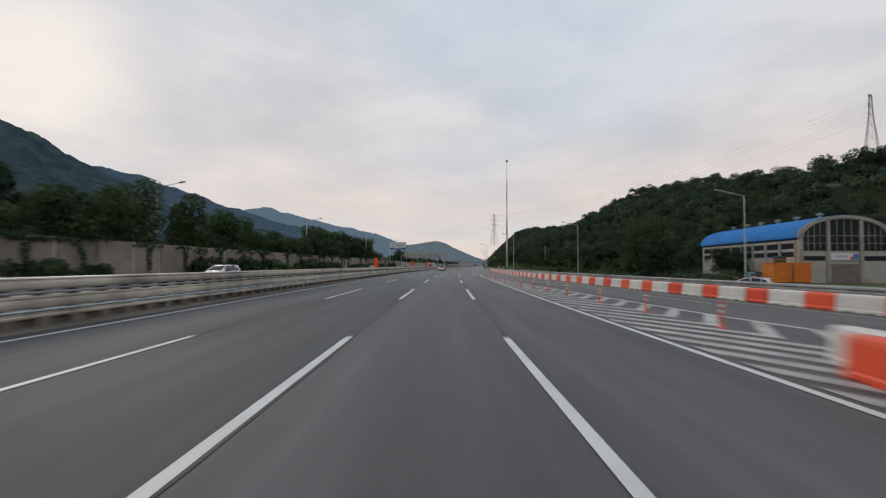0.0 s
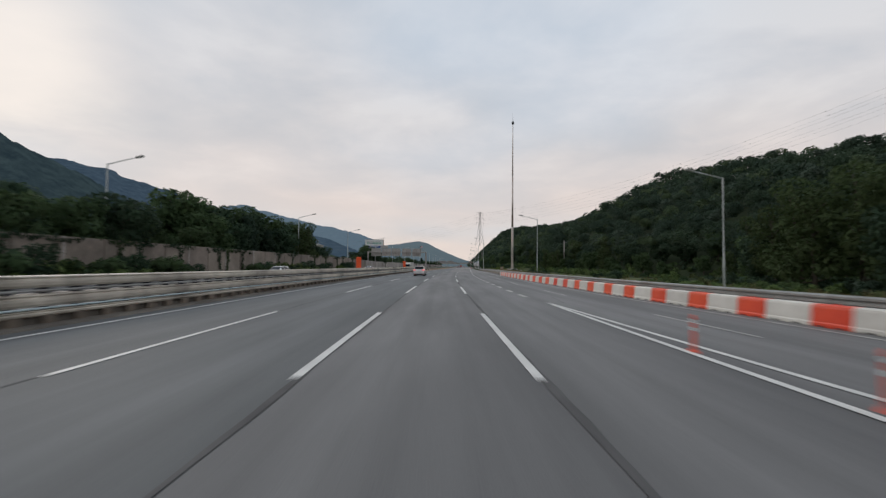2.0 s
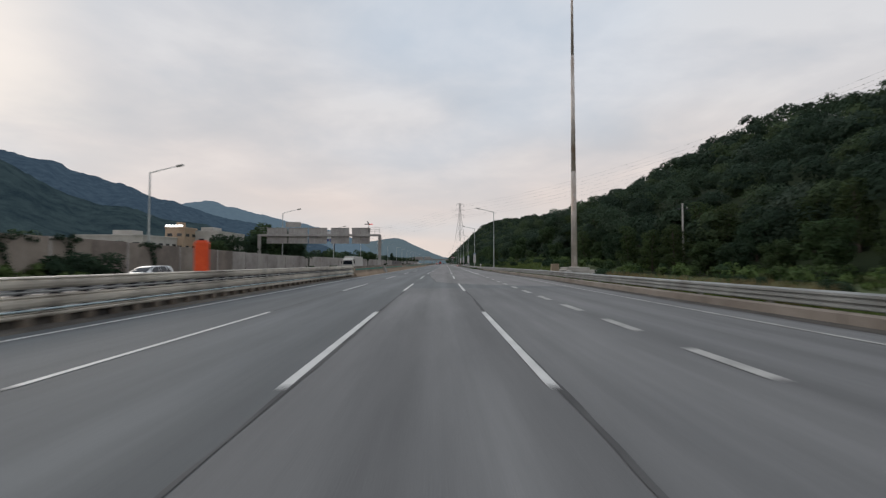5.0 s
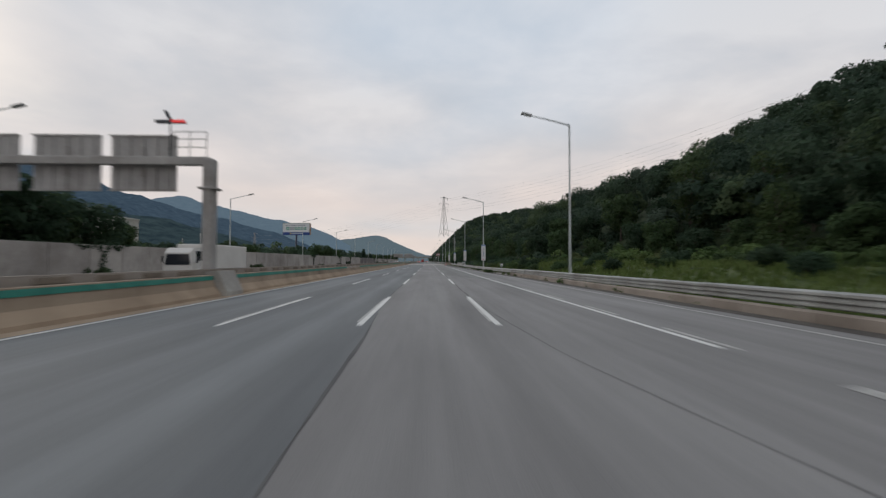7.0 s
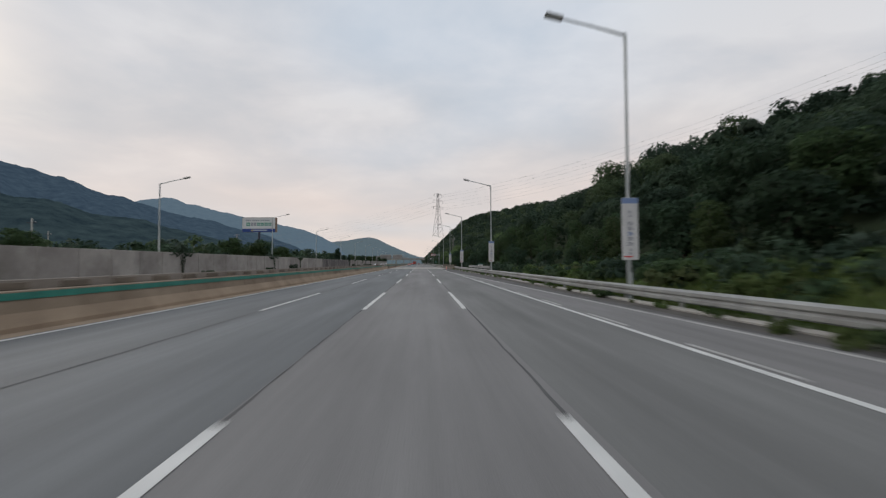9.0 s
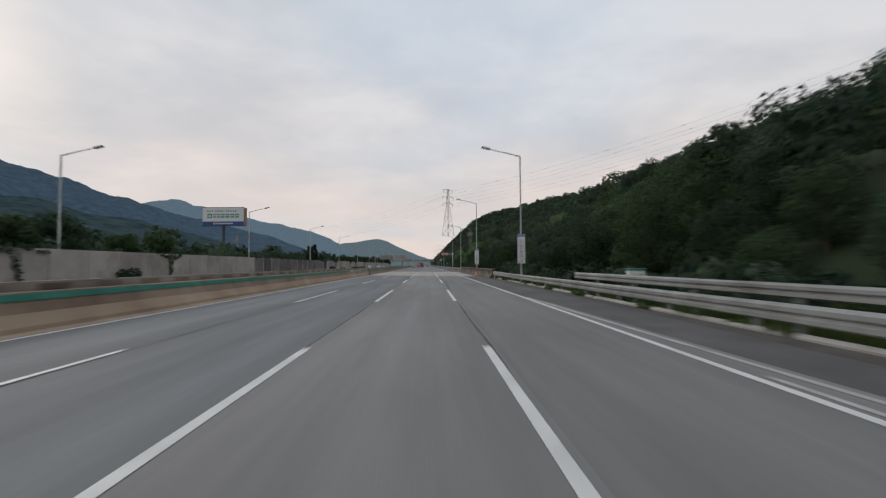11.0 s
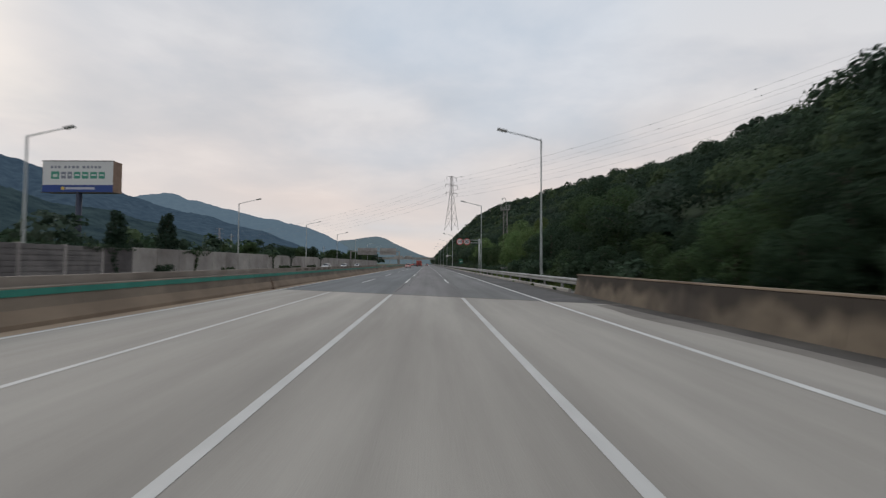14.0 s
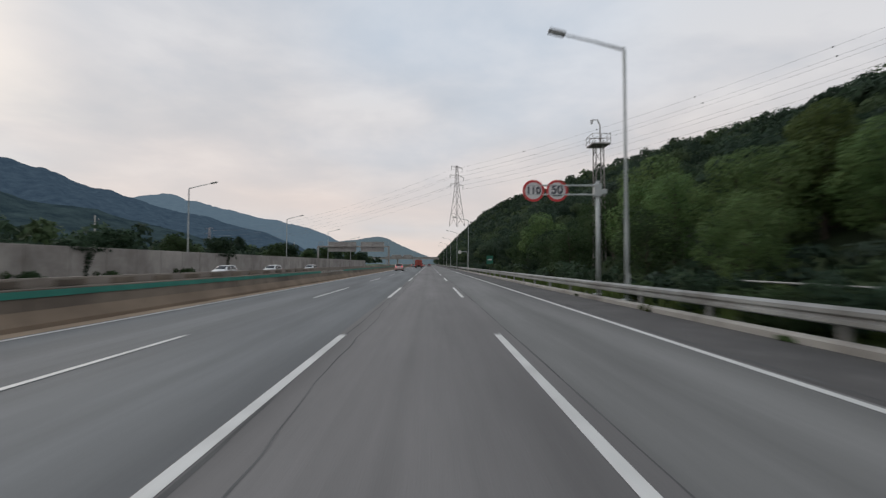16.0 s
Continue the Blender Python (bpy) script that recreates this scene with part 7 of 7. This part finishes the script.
def truck(body_mat, cab_mat, length, label, rear_col):
    t = thing("truck", label, "truck", "trucks")
    part("cargo_box", Build().box(-1.2, 1.2, 0, length, 1.0, 3.0, 0.06), body_mat, t)
    part("cab", Build().sweep([(-1.1, 0.6), (1.1, 0.6), (1.12, 1.6), (0.98, 2.65), (-0.98, 2.65), (-1.12, 1.6)], [Matrix.Translation((0, length + 0.15, 0)), Matrix.Translation((0, length + 1.5, 0)), Matrix.Translation((0, length + 1.95, -0.25)) @ Matrix.Diagonal((0.97, 1, 0.95, 1))]), cab_mat, t)
    part("windscreen", Build().add([(-0.95, length + 1.99, 1.35), (0.95, length + 1.99, 1.35), (0.85, length + 1.96, 2.15), (-0.85, length + 1.96, 2.15)], [(0, 1, 2, 3)]), M_GLASSDARK, t)
    for sx in (-1, 1):
        part("side_window", Build().add([(sx * 1.125, length + 0.5, 1.65), (sx * 1.125, length + 1.4, 1.65), (sx * 1.03, length + 1.35, 2.4), (sx * 1.03, length + 0.5, 2.4)], [(0, 1, 2, 3)]), M_GLASSDARK, t)
        part("mirror", Build().box(sx * 1.3 - 0.08, sx * 1.3 + 0.08, length + 1.6, length + 1.68, 1.5, 2.0, 0.02), M_TRIM, t)
        for y in (1.2, 2.3, length + 0.9):
            w = part("wheel", Build().tube([(sx * 0.80, y, 0.5), (sx * 0.84, y, 0.5), (sx * 1.1, y, 0.5), (sx * 1.13, y, 0.5)], [0.42, 0.5, 0.5, 0.44], 24), M_TYRE, t)
            part("rim", Build().tube([(sx * 1.1, y, 0.5), (sx * 1.14, y, 0.5)], [0.30, 0.26], 16), M_RIM, w)
        part("tail_lamp", Build().box(sx * 0.95 - 0.15, sx * 0.95 + 0.15, -0.03, 0.02, 0.75, 0.9), M_TAIL, t)
        part("side_skirt", Build().box(sx * 1.13 - 0.03, sx * 1.13 + 0.03, 2.9, length - 0.3, 0.55, 0.98), M_CONC_PALE, t)
    part("chassis", Build().box(-0.45, 0.45, 0.1, length + 1.6, 0.6, 0.98), M_TRIM, t)
    part("rear_door", Build().box(-1.12, -0.02, -0.03, -0.005, 1.05, 2.92, 0.01), rear_col, t)
    part("rear_door", Build().box(0.02, 1.12, -0.03, -0.005, 1.05, 2.92, 0.01), rear_col, t)
    for x in (-0.6, -0.35, 0.35, 0.6):
        part("lock_rod", Build().tube([(x, -0.045, 1.05), (x, -0.045, 2.9)], 0.02, 6), M_STEEL, t)
    return t


M_BOXWHITE = surface("white_truck_sheet", (0.60, 0.58, 0.54), (0.70, 0.68, 0.64), scale=0.6, fine=6, rough=0.5)
M_BOXRED = surface("red_truck_sheet", (0.30, 0.055, 0.04), (0.42, 0.09, 0.065), scale=0.8, fine=6, rough=0.6)
wt = truck(M_BOXWHITE, M_BOXWHITE, 7.6, "white box lorry on the far carriageway", M_BOXWHITE)
wt.matrix_basis = at(233.0, -19.0, 0, 180)
rt = truck(M_BOXRED, M_BOXWHITE, 7.0, "red-brown box lorry far ahead", M_BOXRED)
rt.matrix_basis = at(596.0, -3.7)

# patrol car on the side road
patrol = car(paint("patrol_white", (0.66, 0.67, 0.68)), "white patrol car with blue side stripe and light bar", "", lit=False)
for sx in (-1, 1):
    part("blue_stripe", Build().add([(sx * 0.914, 0.5, 0.68), (sx * 0.914, 4.0, 0.66), (sx * 0.905, 4.0, 0.80), (sx * 0.905, 0.5, 0.88)], [(0, 1, 2, 3)]), M_BLUE, patrol, "blue painted stripe")
bar = part("light_bar", Build().box(-0.55, 0.55, 1.55, 1.85, 1.62, 1.68, 0.02), M_TRIM, patrol)
part("red_light", Build().box(-0.55, -0.06, 1.58, 1.82, 1.681, 1.76, 0.03), plain("red_beacon", (0.8, 0.06, 0.05), 0.3, emit=0.8), bar)
part("blue_light", Build().box(0.06, 0.55, 1.58, 1.82, 1.681, 1.76, 0.03), plain("blue_beacon", (0.10, 0.12, 0.75), 0.3, emit=0.8), bar)
patrol.matrix_basis = at(46.0, 34.2, -1.08, 53)

# ---- side buildings ----
M_ROOFBLUE = surface("blue_sheet_roof", (0.006, 0.15, 0.46), (0.012, 0.21, 0.58), scale=0.5, fine=3, rough=0.6, bump=0.05, spec=0.2)
M_PLASTER = surface("pale_plaster", (0.36, 0.34, 0.30), (0.50, 0.47, 0.42), scale=0.4, fine=5, rough=0.85, bump=0.15, stain=(0.28, 0.26, 0.225))
M_PANE = plain("dark_pane", (0.03, 0.035, 0.04), 0.12, spec=0.7)
ware = thing("warehouse", "pale warehouse with a blue barrel roof and arched glazed front", "warehouse")
W2, L2, EV, AP = 10.0, 34.0, 7.8, 11.7
arc = [(W2 * math.cos(a), EV + (AP - EV) * math.sin(a)) for a in np.linspace(0, math.pi, 25)]
part("side_wall", Build().box(-W2, -W2 + 0.3, 0.3, L2, 0, EV - 0.3), M_PLASTER, ware)
part("side_wall", Build().box(W2 - 0.3, W2, 0.3, L2, 0, EV - 0.3), M_PLASTER, ware)
part("rear_wall", Build().prism([(-W2, 0), (W2, 0)] + arc, L2, L2 + 0.3), M_PLASTER, ware)
fw = part("front_wall", Build().prism([(-W2, 0), (W2, 0)] + arc, 0.0, 0.3), M_PLASTER, ware)
rib = [(x * 1.04, z + 0.05) for x, z in arc] + [(x * 0.93, (z - EV) * 0.90 + EV - 0.1) for x, z in arc[::-1]]
part("arch_rib", Build().prism(rib, -0.35, 0.0), M_CONC_PALE, fw)
for x in (-9.6, -3.6, 3.6, 9.6):
    part("pier", Build().box(x - 0.35, x + 0.35, -0.35, -0.002, 0, EV + (AP - EV) * math.sqrt(max(0, 1 - (x / W2) ** 2)) * 0.9, 0.03), M_CONC_PALE, fw)
for a, b in ((-9.2, -4.0), (-3.2, 3.2), (4.0, 9.2)):
    top = lambda x: EV + (AP - EV) * math.sqrt(max(0.0, 1 - (x / W2) ** 2)) * 0.86 - 0.1
    xs = np.linspace(a, b, 9)
    win = part("arched_window", Build().prism([(a, 5.6), (b, 5.6)] + [(x, max(top(x), 5.9)) for x in xs[::-1]], -0.06, -0.01), M_PANE, fw, "dark arched glazing")
    for x in np.linspace(a, b, 5)[1:-1]:
        part("mullion", Build().box(x - 0.05, x + 0.05, -0.12, -0.062, 5.6, top(x)), M_CONC_PALE, win)
    for z in (6.9, 8.2):
        part("transom", Build().box(a, b, -0.11, -0.063, z - 0.04, z + 0.04), M_CONC_PALE, win)
for a, b in ((-9.0, -4.2), (4.2, 9.0)):
    part("strip_window", Build().box(a, b, -0.05, -0.005, 3.9, 4.7), M_PANE, fw)
part("front_door", Build().box(-3.0, 3.0, -0.08, -0.005, 0, 3.3), surface("brown_roller_door", (0.15, 0.125, 0.105), (0.23, 0.20, 0.17), scale=1, fine=6, rough=0.7), fw, "brown closed roller door")
sgn = part("sign_board", Build().box(-3.1, 3.1, -0.2, -0.085, 4.0, 5.2, 0.02), M_SIGNWHITE, fw, "white sign board with coloured end")
part("print_bar", Build().box(-2.4, 0.6, -0.21, -0.202, 4.45, 4.8), plain("faded_print", (0.42, 0.46, 0.55), 0.6), sgn)
part("coloured_end", Build().box(1.6, 3.0, -0.21, -0.202, 4.1, 5.1), M_BLUE, sgn)
part("coloured_end", Build().box(1.1, 1.55, -0.21, -0.202, 4.1, 4.6), M_RED, sgn)
for i in range(8):
    y0 = 1.0 + i * 4.1
    part("buttress", Build().box(-W2 - 0.30, -W2 - 0.002, y0 - 0.42, y0 - 0.06, 0, EV - 0.4, 0.03), M_CONC_PALE, ware)
    for z0, z1 in ((4.55, 5.45), (6.0, 7.0)):
        part("side_window", Build().box(-W2 - 0.05, -W2 - 0.004, y0 + 0.05, y0 + 3.55, z0, z1), M_PANE, ware)
roof_out = [(x * 1.05, z + 0.10) for x, z in arc]
roof = part("roof", Build().prism(roof_out + [(x * 0.985, z - 0.12) for x, z in arc[::-1]], 0.0, L2 + 0.6), M_ROOFBLUE, ware, "blue corrugated barrel roof")
for i in range(20):
    part("roof_seam", Build().sweep([(x * 1.056, z + 0.115) for x, z in arc[2:-2]] + [(x * 1.05, z + 0.10) for x, z in arc[2:-2][::-1]], [Matrix.Translation((0, 0.6 + i * 1.72, 0)), Matrix.Translation((0, 0.70 + i * 1.72, 0))]), M_ROOFBLUE, roof)
for y in (3, 9, 14.5, 20, 25, 31):
    v = part("roof_vent", Build().tube([(-2.2, y, AP - 0.3), (-2.2, y, AP + 0.45)], 0.34, 10), M_STEEL, roof)
    part("vent_cap", Build().tube([(-2.2, y, AP + 0.45), (-2.2, y, AP + 0.70), (-2.2, y, AP + 0.82)], [0.72, 0.72, 0.2], 10), M_STEEL, v)
ware.matrix_basis = Matrix.Translation((69.74, 75.06, -1.1)) @ Matrix.Rotation(radians(-6), 4, "Z") @ Matrix.Diagonal((0.73, 1, 1, 1))

M_CONT = surface("orange_container_steel", (0.62, 0.17, 0.02), (0.78, 0.25, 0.035), scale=0.8, fine=5, rough=0.6, stain=(0.5, 0.15, 0.03))
cont = thing("container", "orange corrugated steel skip container on the yard", "container")
part("shell", Build().box(-2.3, 2.3, -1.1, 1.1, 0.12, 2.5, 0.03), M_CONT, cont)
for i in range(10):
    x = -2.1 + i * 0.46
    part("corrugation", Build().box(x, x + 0.2, -1.15, -1.102, 0.3, 2.35, 0.015), M_CONT, cont)
part("top_rim", Build().box(-2.36, 2.36, -1.16, 1.16, 2.502, 2.62, 0.02), M_CONT, cont)
part("rail_top", Build().tube([(-2.2, -1, 3.0), (0.0, -1, 3.0)], 0.04, 6).tube([(-2.2, -1, 2.6), (-2.2, -1, 3.0)], 0.04, 6).tube([(0, -1, 2.6), (0, -1, 3.0)], 0.04, 6), M_CONT, cont)
part("skid", Build().box(-2.2, 2.2, -0.9, -0.6, 0, 0.12).box(-2.2, 2.2, 0.6, 0.9, 0, 0.12), M_TRIM, cont)
part("divider", Build().box(-0.06, 0.06, -1.17, -1.152, 0.15, 2.5, 0.01), M_DARKMETAL, cont)
cont.matrix_basis = at(77.6, 58.1, -1.1, 0, 1.34)
tank = thing("water_tank", "dark green drum standing on the orange container", "tank")
part("drum", Build().tube([(0, 0, 0), (0, 0, 0.08), (0, 0, 1.0), (0, 0, 1.12)], [0.85, 0.9, 0.9, 0.7], 16), surface("dark_green_drum", (0.02, 0.035, 0.025), (0.04, 0.06, 0.045), rough=0.6), tank)
part("hoop", Build().tube([(0, 0, 0.5), (0, 0, 0.58)], 0.915, 16), M_DARKMETAL, tank)
tank.matrix_basis = at(77.6, 57.0, -1.1 + 2.621 * 1.34)
tarp = thing("covered_stack", "stack of goods under a pale blue sheet", "stack")
part("sheet", Build().sweep([(-1.7, 0.35), (1.7, 0.35), (1.75, 0.7), (1.6, 1.5), (0.6, 1.7), (-0.8, 1.6), (-1.65, 1.45), (-1.75, 0.8)], [Matrix.Translation((0, y, dz)) for y, dz in ((-1.2, 0), (-0.4, 0.08), (0.5, -0.03), (1.2, 0.02))]), surface("blue_sheet", (0.14, 0.30, 0.42), (0.28, 0.44, 0.56), scale=1.5, fine=5, rough=0.6, bump=0.4), tarp)
part("pallet", Build().box(-1.6, 1.6, -1.1, 1.1, 0, 0.34), M_BARK, tarp)
tarp.matrix_basis = at(86.0, 59.3, -1.1, 0, 1.1)
heap = thing("planter", "dark green bush beside a brown earth heap in the yard", "planter")
part("earth", quick("earth", ICO_V * np.array([1.5, 1.2, 0.9]) + np.array([0, 0, 0.1]), ICO_F, M_DIRT), None, heap)
heap.matrix_basis = at(44, 36.5, -1.1)


def block(w, l, h, rows, cols, mat, label, m, roof_h=0.5):
    """A plain flat-roofed building with real recessed windows."""
    b = thing("building", label, "building", "valley buildings")
    part("wall", Build().box(-w / 2, w / 2, -l / 2, l / 2, -1.0, h), mat, b)
    part("parapet", Build().box(-w / 2 - 0.15, w / 2 + 0.15, -l / 2 - 0.15, l / 2 + 0.15, h + 0.004, h + roof_h, 0.05), mat, b)
    for i in range(rows):
        z = h * (i + 0.35) / rows
        for j in range(cols):
            for face in (0, 1):
                span = w if face == 0 else l
                c = -span / 2 + span * (j + 0.5) / cols
                hw = span / cols * 0.26
                q = Build().box(c - hw, c + hw, -l / 2 - 0.06, -l / 2 - 0.006, z, z + h / rows * 0.24) if face == 0 else Build().box(w / 2 + 0.006, w / 2 + 0.06, c - hw, c + hw, z, z + h / rows * 0.24)
                part("window", q, M_PANE, b)
    part("roof_hut", Build().box(-w * 0.2, w * 0.1, -l * 0.1, l * 0.2, h + roof_h, h + roof_h + 2.0, 0.05), mat, b)
    b.matrix_basis = m
    return b


M_OFFWHITE = surface("offwhite_render", (0.42, 0.40, 0.37), (0.55, 0.53, 0.49), scale=0.3, fine=3, rough=0.85, stain=(0.36, 0.34, 0.31))
M_SAND = surface("sandy_brick", (0.36, 0.26, 0.18), (0.48, 0.36, 0.26), scale=0.4, fine=4, rough=0.85)
block(16, 22, 12.6, 2, 4, M_OFFWHITE, "off-white flat-roofed factory building behind the wall", at(311.0, -94.0, 0.8))
block(22, 18, 9.5, 2, 5, M_OFFWHITE, "low off-white industrial block behind trees", at(284, -108, 0.8))
office = block(7, 8, 13.4, 3, 2, M_SAND, "sand-coloured small office block with lit white signs on its roof edge", at(297.0, -98.0, 0.8))
M_LIT = plain("lit_white_sign", (0.9, 0.9, 0.88), 0.4, emit=2.5)
for i in range(6):
    part("sign_bar", Build().box(-3.2 + i * 1.1, -2.45 + i * 1.1 + 0.1 * (i % 2), -4.35, -4.18, 13.95, 14.75, 0.05), M_LIT, office, "lit white sign bar")
for s, d, w in ((520, -150, 9), (545, -170, 7), (470, -165, 7), (600, -140, 8)):
    block(w, 8, 5.0, 1, 3, M_OFFWHITE, "small pale farm building on the valley floor", at(s, d, 0.8), 0.3)
# low overpass far ahead
over = thing("overpass", "pale concrete overpass crossing far ahead", "overpass", kind="structure")
part("deck", Build().box(-60, 60, -5, 5, 6.2, 7.6, 0.1), M_CONC_PALE, over)
part("railing", Build().box(-60, 60, -5.1, -4.9, 7.604, 8.6), M_STEEL, over)
for x in (-33, -10.6, 10.5, 34):
    part("pier", Build().box(x - 0.6, x + 0.6, -3, 3, -0.5, 6.2, 0.1), M_CONC_PALE, over)
over.matrix_basis = at(905, 0)

# low weeds at the kerb, longer than high
wr = np.random.default_rng(17)
spots = [(354.4, 8.25, 0.30), (449, 7.85, 0.13), (455, 7.8, 0.22), (462, 7.8, 0.14), (470, 7.75, 0.15), (418, 8.3, 0.18), (425, 8.15, 0.12), (412.5, 8.4, 0.2)]
for s in list(np.arange(205, 240, 4.1)) + list(np.arange(243, 352, 2.3)):
    spots.append((s + wr.normal(scale=0.9), lerp(s, RAIL) - wr.uniform(0.0, 0.32), wr.uniform(0.10, 0.42)))
for s, d, h in spots:
    cs = [(wr.normal(scale=0.05), y, h * (0.3 + 0.35 * wr.random() * (1 - abs(y) / h / 1.6))) for y in np.linspace(-1.5, 1.5, 6) * h]
    v, f, soft = leaf_cards(cs, [h * wr.uniform(0.45, 0.62) for _ in cs], 200, 0.05, wr, 1.0, 0.1)
    v[:, 2] = np.maximum(v[:, 2], 0.0)
    tagged(part("weed", quick("weed", v, f, M_BUSH[int(wr.integers(0, 4))], normals=soft), None, m=at(s, d)), "green weed growing at the edge of the asphalt", "weed", "edge weeds")
M_DRY = surface("dry_brown_twig", (0.075, 0.045, 0.028), (0.16, 0.10, 0.065), scale=4, fine=20, rough=0.9, bump=0.3, where="Object")
for s, d, k in ((375.2, -9.35, 1.0), (411.5, -9.42, 0.55)):
    stick = thing("dry_branch", "withered brown branch leaning against the median barrier", "branch", "dry branches", m=at(s, d, 0, 0, k))
    part("stem", Build().tube([(0, 0, 0), (-0.10, 0.05, 0.55), (-0.28, 0.02, 1.25)], [0.06, 0.05, 0.025], 7), M_DRY, stick)
    for x, y, z in ((-0.05, -0.45, 0.10), (-0.16, 0.35, 0.85), (0.05, 0.4, 0.22), (-0.3, -0.2, 1.0)):
        part("twig", Build().tube([(-0.03, 0.0, z * 0.4 + 0.03), (x * 0.6, y * 0.6, z * 0.8 + 0.05), (x, y, z + 0.03)], [0.045, 0.035, 0.012], 5), M_DRY, stick)
    v, f, soft = leaf_cards([(0, 0, 0.12), (-0.02, 0.2, 0.1), (0.0, -0.25, 0.1)], [0.16, 0.14, 0.15], 120, 0.05, wr, 0.7, 0.1)
    v[:, 2] = np.maximum(v[:, 2], 0.0)
    part("dead_leaves", quick("dead_leaves", v, f, M_DRY, normals=soft), None, stick)
